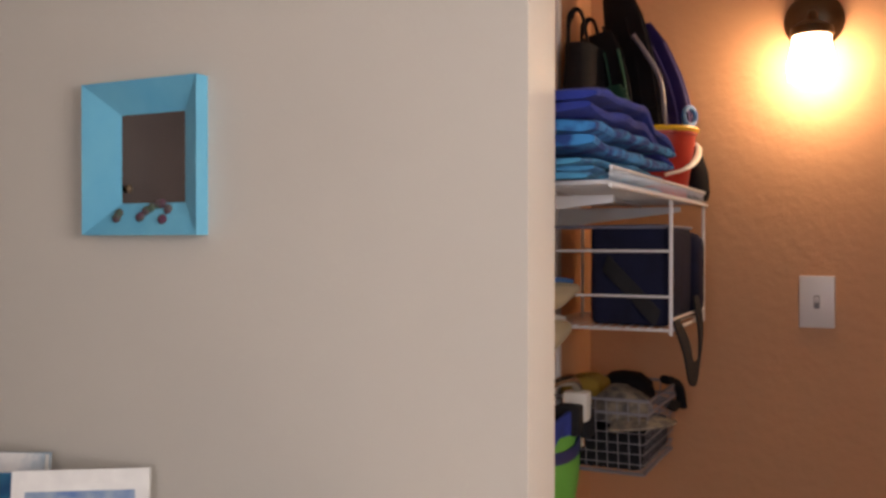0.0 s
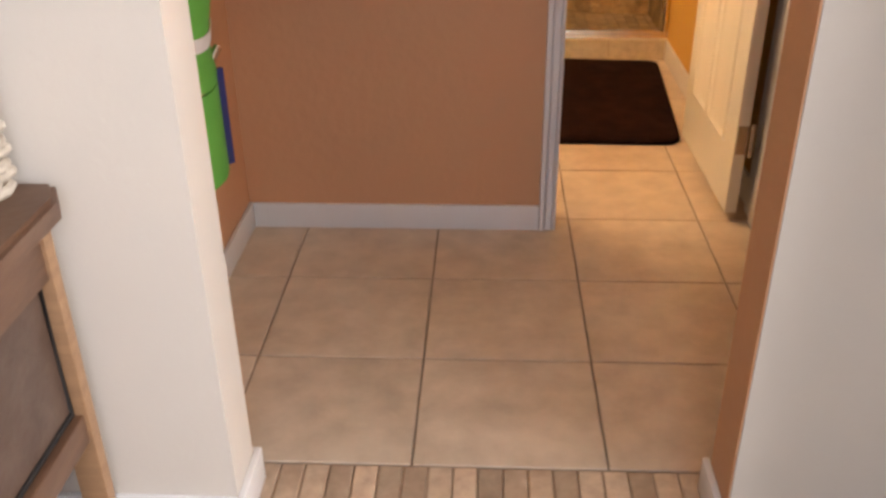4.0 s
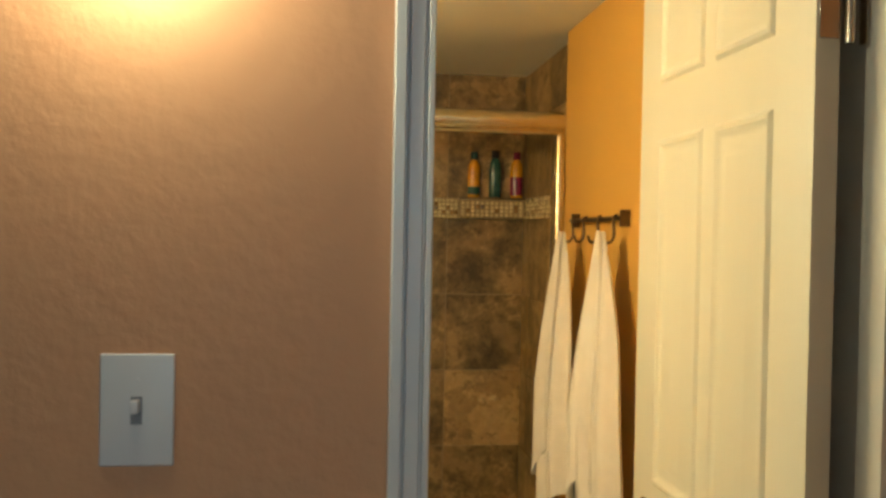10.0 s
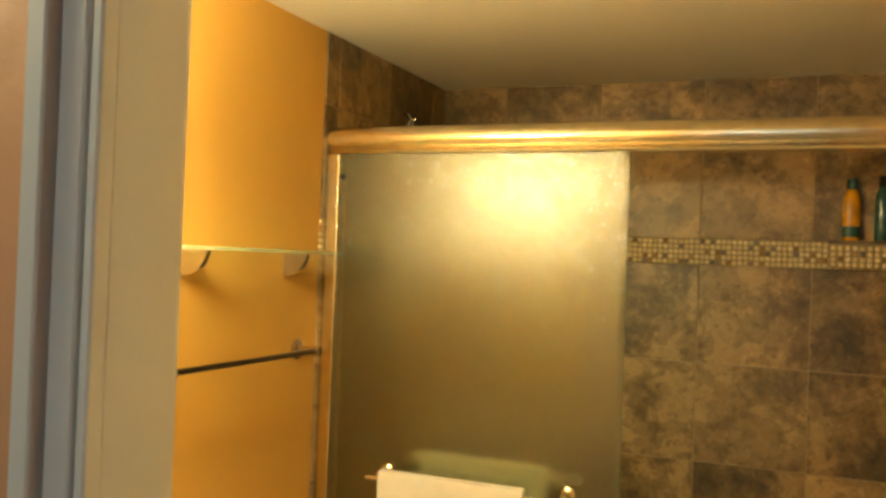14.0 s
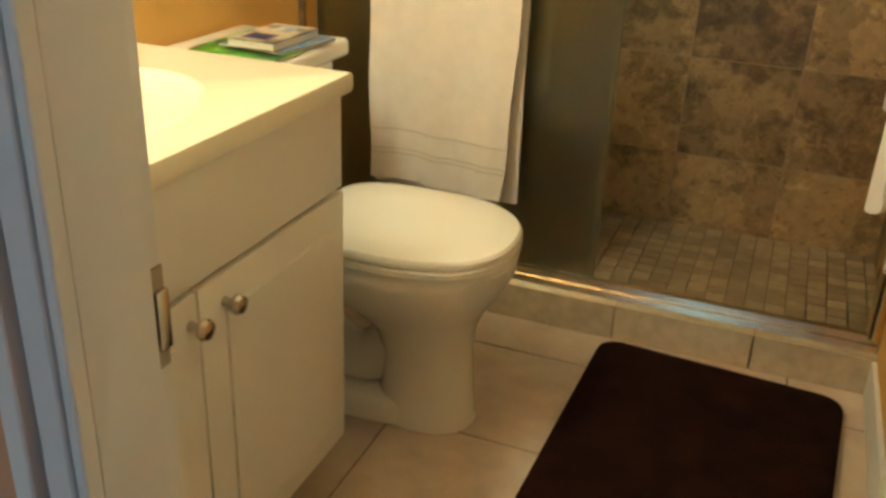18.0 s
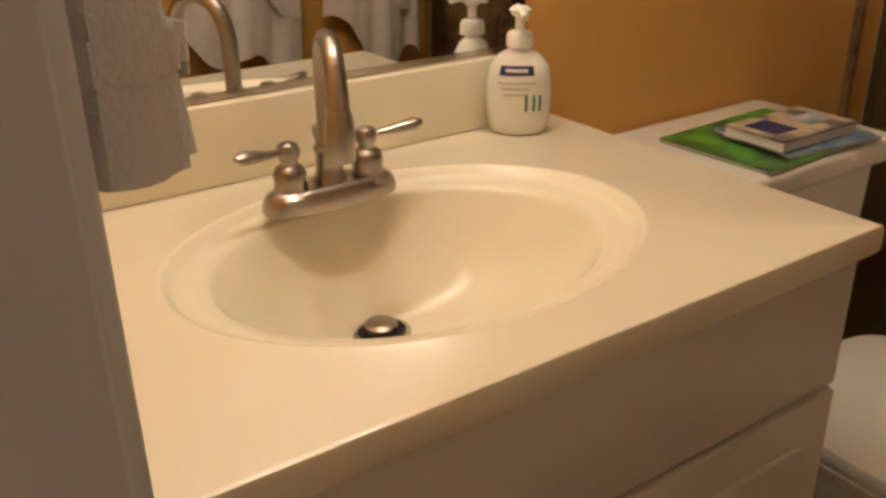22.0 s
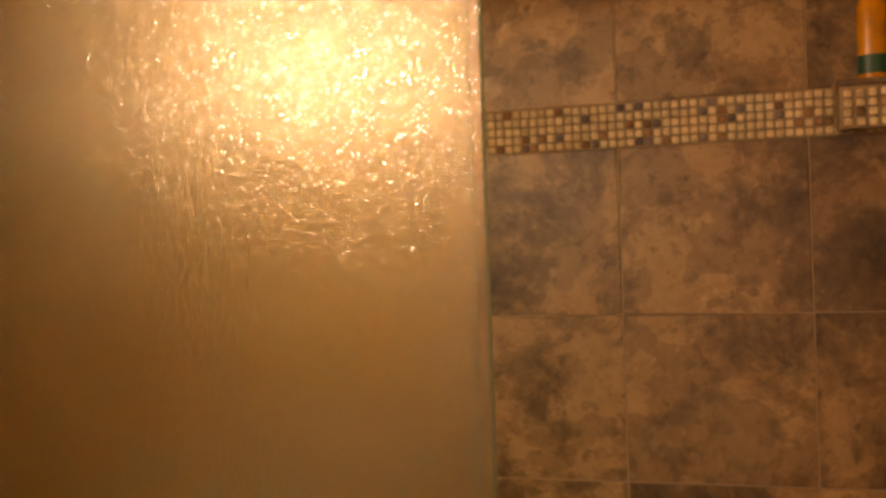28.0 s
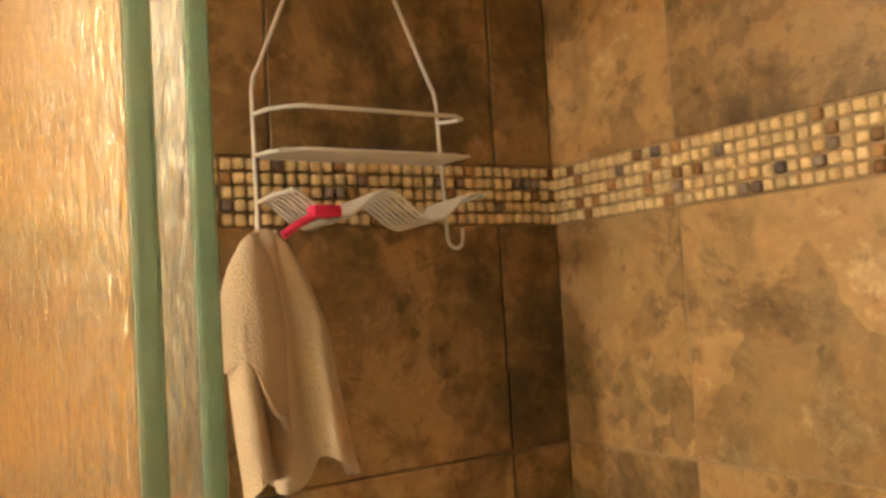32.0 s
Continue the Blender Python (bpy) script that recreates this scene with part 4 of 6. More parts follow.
for y0, y1, ky in ((VY0 + 0.006, vm - 0.002, vm - 0.020), (vm + 0.002, VY1 - 0.018, vm + 0.056)):
    bm = bm_new()
    box(bm, 0.0885, 0.104, y0, y1, 0.105, 0.592, 0.004)
    d = part("cabinet_door", bm, M_CAB, van)
    bm = bm_new()
    t = 0.055
    z0, z1 = 0.105, 0.592
    field = [(y0 + t, z0 + t), (y1 - t, z0 + t), (y1 - t, z1 - t), (y0 + t, z1 - t)]
    loft(bm, [[Vector((0.1035, y, z)) for y, z in field], [Vector((0.1095, y, z)) for y, z in field], [Vector((0.1105, (y - (y0 + y1) / 2) * 0.84 + (y0 + y1) / 2, (z - 0.35) * 0.9 + 0.35)) for y, z in field]])
    part("raised_panel", bm, M_CAB, d)
    bm = turned(bm_new(), [(0.0075, 0), (0.006, 0.006), (0.006, 0.012), (0.014, 0.018), (0.0155, 0.024), (0.012, 0.030), (0.004, 0.032)], (0.1042, ky, 0.552), "x", 24)
    part("cabinet_knob", bm, M_CHROME, d, "brushed nickel knob")

# top with its moulded oval basin
SX, SY, RX, RY = -0.142, 0.555, 0.190, 0.252
top = thing("washbasin", "cream cultured marble vanity top with a moulded oval basin", "sink", (-0.13, 0.53, VT - 0.034))
bm = bm_new()
N = 96
TX0, TX1, TY0, TY1 = XL + 0.001, VX, VY0, VY1


def edge_ring(inset, z):
    x0, x1, y0, y1 = TX0 + inset * 0.0, TX1 - inset, TY0 + inset * 0.0, TY1 - inset
    out = []
    for i in range(N):
        a = 2 * math.pi * i / N
        c, s = math.cos(a), math.sin(a)
        ts = []
        if c > 1e-6:
            ts.append((x1 - SX) / c)
        elif c < -1e-6:
            ts.append((x0 - SX) / c)
        if s > 1e-6:
            ts.append((y1 - SY) / s)
        elif s < -1e-6:
            ts.append((y0 - SY) / s)
        t = min(ts)
        out.append(Vector((SX + c * t, SY + s * t, z)))
    # snap the nearest samples to the corners
    for X, Y in ((x0, y0), (x0, y1), (x1, y0), (x1, y1)):
        k = min(range(N), key=lambda q: (out[q].x - X) ** 2 + (out[q].y - Y) ** 2)
        out[k] = Vector((X, Y, z))
    return out


def el(f, z, dx=0.0, dy=0.0):
    return [Vector((SX + dx + RX * f * math.cos(2 * math.pi * i / N), SY + dy + RY * f * math.sin(2 * math.pi * i / N), z)) for i in range(N)]


rings = [edge_ring(0.012, VT - 0.034), edge_ring(0.002, VT - 0.032), edge_ring(0.0, VT - 0.026), edge_ring(0.0, VT - 0.006), edge_ring(0.002, VT - 0.0015), edge_ring(0.006, VT),
         el(1.045, VT), el(1.03, VT + 0.002), el(1.01, VT + 0.0025), el(0.995, VT + 0.001), el(0.975, VT - 0.006), el(0.955, VT - 0.0095), el(0.90, VT - 0.0105), el(0.845, VT - 0.012), el(0.825, VT - 0.016), el(0.806, VT - 0.023), el(0.765, VT - 0.039),
         el(0.70, VT - 0.060, -0.002), el(0.59, VT - 0.088, -0.005), el(0.44, VT - 0.112, -0.012), el(0.28, VT - 0.127, -0.030), el(0.13, VT - 0.1345, -0.058, -0.008), el(0.07, VT - 0.135, -0.062, -0.010)]
rs = [[bm.verts.new(p) for p in r] for r in rings]
for a, b in zip(rs, rs[1:]):
    for i in range(N):
        bm.faces.new((a[i], a[(i + 1) % N], b[(i + 1) % N], b[i]))
bm.faces.new(rs[-1])
bmesh.ops.recalc_face_normals(bm, faces=bm.faces[:])
part("top", bm, M_MARBLE, top)
part("backsplash", box(bm_new(), XL + 0.001, XL + 0.021, VY0 + 0.001, 0.862, VT + 0.0005, 0.884, 0.004), M_MARBLE, top)
dx, dy = SX - 0.062, SY - 0.010
drain = part("drain", turned(bm_new(), [(0.033, 0), (0.033, 0.003), (0.028, 0.0045), (0.0265, 0.002)], (dx, dy, VT - 0.1348), "z", 32), M_CHROME, top, "metal drain ring")
# black disc that puts the shade round the stopper into colour
part("drain_gap", turned(bm_new(), [(0.0260, 0.0), (0.0260, 0.0052)], (dx, dy, VT - 0.1348), "z", 28), M_BLACK, drain)
part("stopper", turned(bm_new(), [(0.012, 0.003), (0.0185, 0.007), (0.0190, 0.0115), (0.016, 0.0140), (0.003, 0.015)], (dx, dy, VT - 0.1348), "z", 28), M_NICKEL, drain)

# faucet
fc = thing("faucet", "brushed nickel two-handle faucet with a high arc spout", "faucet", (-0.287, 0.537, VT))
FX, FY = -0.287, 0.537
bm = bm_new()
rgs = []
for f, z in ((1.0, 0), (1.0, 0.006), (0.95, 0.014), (0.86, 0.020), (0.74, 0.023)):
    rgs.append([Vector((FX + p.x, FY + p.y, VT + 0.0004 + z)) for p in oval(0, 0, 0, 0.030 * f, 0.080 * (0.6 * f + 0.4), 40, 2.6)])
loft(bm, rgs)
part("base_plate", bm, M_NICKEL, fc)
for s in (-1, 1):
    y = FY + s * 0.0475
    bell = part("handle_bell", turned(bm_new(), [(0.026, 0.012), (0.025, 0.018), (0.0185, 0.023), (0.0170, 0.030), (0.0180, 0.041), (0.0145, 0.048), (0.0095, 0.051), (0.0095, 0.056), (0.0120, 0.060), (0.0130, 0.066), (0.0105, 0.073), (0.004, 0.076)], (FX, y, VT), "z", 28), M_NICKEL, fc)
    pts = [(FX, y + s * 0.008, VT + 0.066), (FX + 0.004, y + s * 0.024, VT + 0.067), (FX + 0.009, y + s * 0.041, VT + 0.070), (FX + 0.014, y + s * 0.056, VT + 0.072), (FX + 0.016, y + s * 0.064, VT + 0.073)]
    part("lever", tube(bm_new(), pts, 0.006, 14, [0.0045, 0.0050, 0.0078, 0.0088, 0.004], 0.75), M_NICKEL, bell)
part("spout_collar", turned(bm_new(), [(0.019, 0.018), (0.019, 0.026), (0.0155, 0.032), (0.0145, 0.056), (0.0165, 0.060), (0.0140, 0.064)], (FX, FY, VT), "z", 28), M_NICKEL, fc)
pts = smooth_path([(FX, FY, VT + 0.062), (FX, FY, VT + 0.112), (FX + 0.003, FY, VT + 0.149), (FX + 0.022, FY, VT + 0.177), (FX + 0.053, FY, VT + 0.186), (FX + 0.084, FY, VT + 0.175), (FX + 0.101, FY, VT + 0.148), (FX + 0.105, FY, VT + 0.120)], 6)
swing = Matrix.Translation((FX, FY, 0)) @ Matrix.Rotation(radians(-20), 4, "Z") @ Matrix.Translation((-FX, -FY, 0))
part("spout", tube(bm_new(), [swing @ q for q in pts], 0.0105, 18), M_NICKEL, fc)
part("aerator", turned(bm_new(), [(0.0135, 0.080), (0.0140, 0.084), (0.0140, 0.112), (0.0125, 0.125), (0.0108, 0.130)], swing @ Vector((FX + 0.105, FY, VT)), "z", 26), M_NICKEL, fc)
part("lift_rod", turned(bm_new(), [(0.0028, 0.020), (0.0028, 0.065), (0.0055, 0.070), (0.0055, 0.078), (0.003, 0.081)], (FX - 0.024, FY, VT), "z", 14), M_NICKEL, fc)

# soap dispenser
SPX, SPY = -0.362, 0.863
sp = thing("soap_dispenser", "clear pump bottle of pearly hand soap with a dark blue label", "soap dispenser", (SPX, SPY, VT))
prof = [(0.029, 0.0), (0.034, 0.004), (0.0385, 0.022), (0.0405, 0.052), (0.040, 0.082), (0.036, 0.104), (0.026, 0.120), (0.0150, 0.128), (0.0145, 0.136)]
SH = 0.87   # height of the soap bottle against its drawn profile
prof = [(r, h * SH) for r, h in prof]
ang = radians(-38)
bm = turned(bm_new(), prof, (0, 0, 0), "z", 36, 0.68, 1.08)
bmesh.ops.rotate(bm, verts=bm.verts[:], matrix=Matrix.Rotation(ang, 3, "Z"))
bmesh.ops.translate(bm, verts=bm.verts[:], vec=(SPX, SPY, VT + 0.0003))
body = part("bottle", bm, M_SOAP, sp)
bm = turned(bm_new(), [(r * 0.93, h * 0.99 + 0.002) for r, h in prof[:6]], (0, 0, 0), "z", 32, 0.68, 1.08)
bmesh.ops.rotate(bm, verts=bm.verts[:], matrix=Matrix.Rotation(ang, 3, "Z"))
bmesh.ops.translate(bm, verts=bm.verts[:], vec=(SPX, SPY, VT + 0.0006))
part("soap", bm, M_SOAPW, body, "pearly white liquid soap")
part("collar", turned(bm_new(), [(r, h * SH) for r, h in ((0.0175, 0.133), (0.0175, 0.148), (0.015, 0.154), (0.0065, 0.157), (0.0065, 0.180))], (SPX, SPY, VT), "z", 24), M_SOAPW, sp)
bm = turned(bm_new(), [(r, h * SH) for r, h in ((0.010, 0.178), (0.0145, 0.187), (0.011, 0.191))], (SPX, SPY, VT), "z", 20)
tube(bm, [(SPX + 0.030, SPY - 0.016, VT + 0.181 * SH), (SPX + 0.018, SPY - 0.010, VT + 0.186 * SH), (SPX, SPY, VT + 0.187 * SH), (SPX - 0.020, SPY + 0.012, VT + 0.186 * SH)], 0.0045, 12)
part("pump_head", bm, M_SOAPW, sp)


def on_bottle(u0, u1, h0, h1, mat, name, parent):
    """A patch of print that follows the bottle's belly."""
    def place(u, v):
        a = radians(u0 + (u1 - u0) * u)
        h = (h0 + (h1 - h0) * v) * SH
        r = np.interp(h, [p[1] for p in prof], [p[0] for p in prof]) + 0.0008
        q = Vector((r * math.cos(a) * 0.68, r * math.sin(a) * 1.08, h))
        q.rotate(Matrix.Rotation(ang, 3, "Z"))
        return q + Vector((SPX, SPY, VT))
    return part(name, cloth(bm_new(), place, 12, 4, 0.0006), mat, parent)


on_bottle(-38, 28, 0.094, 0.108, M_LABEL, "brand_patch", body)
on_bottle(-26, 16, 0.099, 0.104, M_PAPER, "brand_bar", body)
for k, (a, b) in enumerate(((-40, 30), (-34, 20), (-28, 14))):
    on_bottle(a, b, 0.082 - k * 0.009, 0.084 - k * 0.009, material("grey_print", (0.35, 0.37, 0.33), 0.6), "print_line", body)
for a in (10, 24, 36):
    on_bottle(a, a + 5, 0.040, 0.068 + 0.004 * math.sin(a), M_LEAF, "leaf_print", body)

# mirror over the vanity
mr = thing("wall_mirror", "frameless wall mirror above the vanity", "mirror", (XL, 0.5, 0.905))
part("mirror_glass", box(bm_new(), XL + 0.001, XL + 0.006, VY0 + 0.004, 0.915, 0.8855, 1.62, 0.001, 1), M_MIRROR, mr)
part("bottom_channel", box(bm_new(), XL + 0.0063, XL + 0.0085, VY0 + 0.004, 0.915, 0.8855, 0.893), M_CHROME, mr)

# light bar above the mirror
LB = thing("vanity_light", "three-globe vanity light above the mirror", "wall lamp", (XL, 0.58, 1.72))
part("back_plate", box(bm_new(), XL + 0.0005, XL + 0.025, 0.32, 0.84, 1.67, 1.78, 0.006), M_CHROME, LB)
for y in (0.40, 0.58, 0.76):
    holder = part("holder", turned(bm_new(), [(0.030, 0.0255), (0.012, 0.034), (0.012, 0.125), (0.024, 0.133), (0.020, 0.150)], (XL, y, 1.725), "x", 20), M_CHROME, LB)
    part("globe", turned(bm_new(), [(0.012, 0.151), (0.024, 0.157), (0.040, 0.175), (0.047, 0.197), (0.044, 0.220), (0.030, 0.237), (0.010, 0.244)], (XL, y, 1.725), "x", 24), M_BULB, holder, "lit frosted globe bulb")

# ---- toilet ----
tl = thing("toilet", "white two-piece porcelain toilet with the lid down", "toilet", (-0.1, 1.205, 0))
TCY = 1.224
bm = bm_new()
box(bm, XL + 0.012, -0.165, TCY - 0.215, TCY + 0.205, 0.395, 0.690, 0.022, 4)
for v in bm.verts:
    k = (0.69 - v.co.z) / 0.295
    v.co.y = TCY + (v.co.y - TCY) * (1 - 0.10 * k)
tank = part("tank", bm, M_PORC, tl)
bm = bm_new()
box(bm, XL + 0.006, -0.138, TCY - 0.235, TCY + 0.221, 0.6905, 0.730, 0.014, 4)
part("tank_lid", bm, M_PORC, tank)
part("flush_lever", tube(bm_new(), [(-0.158, TCY - 0.165, 0.640), (-0.148, TCY - 0.165, 0.640), (-0.146, TCY - 0.10, 0.632)], 0.006, 10), M_CHROME, tank)
bm = bm_new()
secs = ((0.000, 0.152, 0.112, 0.090), (0.015, 0.152, 0.108, 0.087), (0.08, 0.156, 0.098, 0.082), (0.16, 0.155, 0.094, 0.083), (0.22, 0.145, 0.108, 0.095), (0.265, 0.120, 0.152, 0.126), (0.31, 0.092, 0.212, 0.162), (0.355, 0.080, 0.245, 0.182), (0.385, 0.078, 0.250, 0.184), (0.395, 0.078, 0.243, 0.178))
rgs = [oval(cxx, TCY, z + (0.0005 if z == 0 else 0), rx, ry, 48, 2.3) for z, cxx, rx, ry in secs]
loft(bm, rgs)
bowl = part("bowl", bm, M_PORC, tl)
bm = bm_new()
box(bm, -0.33, -0.02, TCY - 0.085, TCY + 0.085, 0.235, 0.392, 0.02, 3)
part("bowl_back", bm, M_PORC, bowl)
part("trapway", tube(bm_new(), smooth_path([(0.115, TCY, 0.20), (0.03, TCY, 0.105), (-0.07, TCY, 0.115), (-0.15, TCY, 0.21), (-0.22, TCY, 0.215), (-0.26, TCY, 0.12), (-0.27, TCY, 0.03)], 5), 0.058, 18), M_PORC, bowl)
bm = bm_new()
loft(bm, [oval(-0.06, TCY, z, 0.275 * f, 0.094 * f, 48, 3.4) for z, f in ((0.0006, 1.0), (0.030, 1.0), (0.048, 0.96), (0.056, 0.88), (0.060, 0.5))])
part("foot", bm, M_PORC, bowl)


def seat_ring(f, z):
    """Round at the front, narrower and squared off at the hinges."""
    out = []
    for i in range(72):
        a = 2 * math.pi * i / 72
        c, s = math.cos(a), math.sin(a)
        p = 2 / 2.35 if c > 0 else 2 / 5.0
        x = (0.232 if c > 0 else 0.203) * math.copysign(abs(c) ** p, c)
        y = 0.187 * math.copysign(abs(s) ** p, s) * (1 - (0.14 * (x / 0.203) ** 2 if c < 0 else 0))
        out.append(Vector((0.098 + f * x, TCY + f * y, z)))
    return out


bm = bm_new()
loft(bm, [seat_ring(0.97, 0.3955), seat_ring(1.0, 0.399), seat_ring(1.0, 0.411), seat_ring(0.98, 0.4145)])
part("seat", bm, M_PORC, tl)
bm = bm_new()
loft(bm, [seat_ring(0.97, 0.4155), seat_ring(0.995, 0.418), seat_ring(0.995, 0.427), seat_ring(0.97, 0.434), seat_ring(0.85, 0.4385), seat_ring(0.5, 0.440)])
part("lid", bm, M_PORC, tl)
for s in (-1, 1):
    part("lid_hinge", box(bm_new(), -0.150, -0.118, TCY + s * 0.075 - 0.02, TCY + s * 0.075 + 0.02, 0.396, 0.432, 0.006), M_PORC, tl)


def booklet(name, label, x, y, z, w, d, h, turn, cover, group):
    t = thing(name, label, "magazine", (x, y, z), group)
    for nm, a, b, mat, s in (("back_cover", 0, 0.12, cover, 1), ("page_block", 0.13, 0.86, M_PAPER, 0.985), ("front_cover", 0.87, 1.0, cover, 1)):
        bm = bm_new()
        box(bm, -w / 2 * s, w / 2 * s, -d / 2 * s, d / 2 * s, h * a, h * b)
        bmesh.ops.rotate(bm, verts=bm.verts[:], matrix=Matrix.Rotation(radians(turn), 3, "Z"))
        bmesh.ops.translate(bm, verts=bm.verts[:], vec=(x, y, z))
        part(nm, bm, mat, t)
    return t


booklet("magazine", "green-covered magazine on the toilet tank", -0.244, 1.252, 0.7305, 0.196, 0.262, 0.006, 2, M_COVER_G, "reading on the tank")
booklet("magazine", "blue photo magazine on the toilet tank", -0.222, 1.290, 0.7368, 0.155, 0.185, 0.005, -7, M_COVER_B, "reading on the tank")
novel = booklet("paperback", "pale paperback book with a dark picture", -0.219, 1.270, 0.7422, 0.104, 0.172, 0.018, -1, M_COVER_P, "reading on the tank")

part("cover_picture", box(bm_new(), -0.252, -0.196, 1.202, 1.252, 0.7603, 0.7609), M_LABEL, novel, "dark cover picture")
part("cover_picture", box(bm_new(), -0.236, -0.196, 1.285, 1.335, 0.7603, 0.7609), M_COVER_W, novel)

# ---- wall towel bar and glass shelf ----
tb = thing("wall_towel_bar", "empty brushed metal towel bar on the wall", "towel bar", (XL, 1.27, 1.21))
part("bar", tube(bm_new(), [(XL + 0.058, 1.045, 1.208), (XL + 0.058, 1.645, 1.208)], 0.0065, 14), M_BRONZE, tb)
for y in (1.060, 1.622):
    part("post", turned(bm_new(), [(0.0255, 0), (0.0255, 0.005), (0.019, 0.010), (0.0105, 0.014), (0.0105, 0.046), (0.0125, 0.050), (0.0125, 0.068), (0.008, 0.071)], (XL + 0.0004, y, 1.208), "x", 26), M_CHROME, tb)
gs = thing("glass_shelf", "bow-front glass wall shelf on two curved brackets", "shelf", (XL, 1.32, 1.455))
bm = bm_new()
out = [(XL + 0.002, 1.040)] + [(XL + 0.085 + 0.050 * math.sin(math.pi * k / 20), 1.040 + 0.66 * k / 20) for k in range(21)] + [(XL + 0.002, 1.700)]
slab_outline(bm, out, 1.4525, 1.4595, 0.001)
part("shelf_glass", bm, M_PLATE, gs, "clear greenish glass plate").visible_shadow = False
for y in (1.155, 1.550):
    bm = bm_new()
    prof2 = [(XL + 0.001, 1.4515), (XL + 0.068, 1.4515), (XL + 0.067, 1.446)] + [(XL + 0.064 * math.cos(a) + 0.001, 1.450 - 0.054 * math.sin(a)) for a in (0.25, 0.5, 0.75, 1.0, 1.25, 1.5)] + [(XL + 0.001, 1.394)]
    lo = [Vector((x, y - 0.007, z)) for x, z in prof2]
    hi = [Vector((x, y + 0.007, z)) for x, z in prof2]
    loft(bm, [lo, hi])
    part("bracket", bm, M_CHROME, gs)

# ---- hook rail with two towels ----
hk = thing("hook_rail", "dark metal hook rail on the golden wall", "hook rail", (XR, 1.32, 1.44))
part("rail", tube(bm_new(), [(XR - 0.024, 1.085, 1.445), (XR - 0.024, 1.560, 1.445)], 0.0065, 12), M_BRONZE, hk)
for y in (1.095, 1.548):
    part("end_plate", box(bm_new(), XR - 0.026, XR - 0.0005, y - 0.006, y + 0.006, 1.425, 1.466, 0.003), M_BRONZE, hk)
HOOKS = (1.505, 1.390, 1.255, 1.120)
for y in HOOKS:
    part("hook", tube(bm_new(), smooth_path([(XR - 0.024, y, 1.453), (XR - 0.034, y, 1.445), (XR - 0.032, y, 1.405), (XR - 0.040, y, 1.386), (XR - 0.054, y, 1.386), (XR - 0.060, y, 1.402)], 5), 0.004, 10), M_BRONZE, hk)


def hung_towel(yc, label, phase, low, wide, lean):
    """A bath towel caught by one hook: pleats run down from it, the two lower corners hang at different heights."""
    t = thing("hanging_towel", label, "towel", (XR - 0.06, yc, 1.39), group="towels on the hook rail")

    def place(u, v):
        a = (u - 0.5) * 2
        w = 0.022 + wide * (1 - math.exp(-2.6 * v)) * 1.05
        fold = (math.cos(a * 8.2 + phase + 0.7 * v) * 0.011 + math.cos(a * 17 + 2 * phase) * 0.004) * min(1, v * 3)
        y = yc + a * w + lean * v * v
        x = XR - 0.060 - 0.049 * min(1, v * 1.6) * (1 - 0.7 * a * a) + fold
        top = 1.412 - 0.034 * a * a
        ln = low - 0.16 * max(0.0, a * (1 if lean >= 0 else -1)) ** 1.3 + 0.045 * math.sin(a * 4.2 + phase * 2)
        return (min(x, XR - 0.014), y, top - ln * v)

    body = part("cloth", cloth(bm_new(), place, 70, 56, 0.008), M_TOWEL, t)

    def front(u, v):
        a = (u - 0.5) * 1.7
        w = 0.020 + wide * 0.72 * (1 - math.exp(-2.6 * v))
        y = yc + a * w - 0.4 * lean * v
        x = XR - 0.072 - 0.046 * min(1, v * 1.6) * (1 - a * a * 0.5) + math.cos(a * 5.4 + phase + 1) * 0.011 * min(1, v * 2.5)
        return (x, y, 1.414 - 0.03 * a * a - (low * 0.78 + 0.07 * a + 0.02 * math.sin(a * 5)) * v)

    part("front_fold", cloth(bm_new(), front, 56, 48, 0.008), M_TOWEL, body)
    part("hem", cloth(bm_new(), lambda u, v: Vector(front(u, 0.962 + 0.040 * v)) + Vector((-0.0002, 0, 0)), 56, 3, 0.0105), M_TOWEL, body)
    return t


hung_towel(HOOKS[0], "white bath towel hung from a hook in loose folds", 0.6, 0.86, 0.140, -0.02)
hung_towel(HOOKS[3], "white bath towel hung beside the open door", 2.1, 0.84, 0.150, -0.05)

# ---- bath mat ----
mat_t = thing("bath_mat", "dark brown shaggy bath mat on the tiled floor", "bath mat", (0.7, 1.1, 0))
bm = bm_new()
cor = [(0.414, 0.665), (0.940, 0.660), (1.005, 1.620), (0.445, 1.662)]
out = []
for i, (x, y) in enumerate(cor):
    p, q = cor[i - 1], cor[(i + 1) % 4]
    c = Vector((x, y))
    a, b = (Vector(p) - c).normalized() * 0.06, (Vector(q) - c).normalized() * 0.06
    for k in range(7):
        t = k / 6
        o = (c + a) * (1 - t) ** 2 + c * 2 * t * (1 - t) + (c + b) * t * t
        out.append((o.x, o.y))
cxm, cym = 0.69, 1.11
rgs = []
for f, z in ((0.985, 0.0008), (1.0, 0.007), (1.0, 0.015), (0.992, 0.022), (0.978, 0.026), (0.95, 0.0275), (0.5, 0.0285)):
    rgs.append([Vector((cxm + (x - cxm) * f, cym + (y - cym) * f, z)) for x, y in out])
loft(bm, rgs)
part("plush_surface", bm, M_MAT, mat_t)

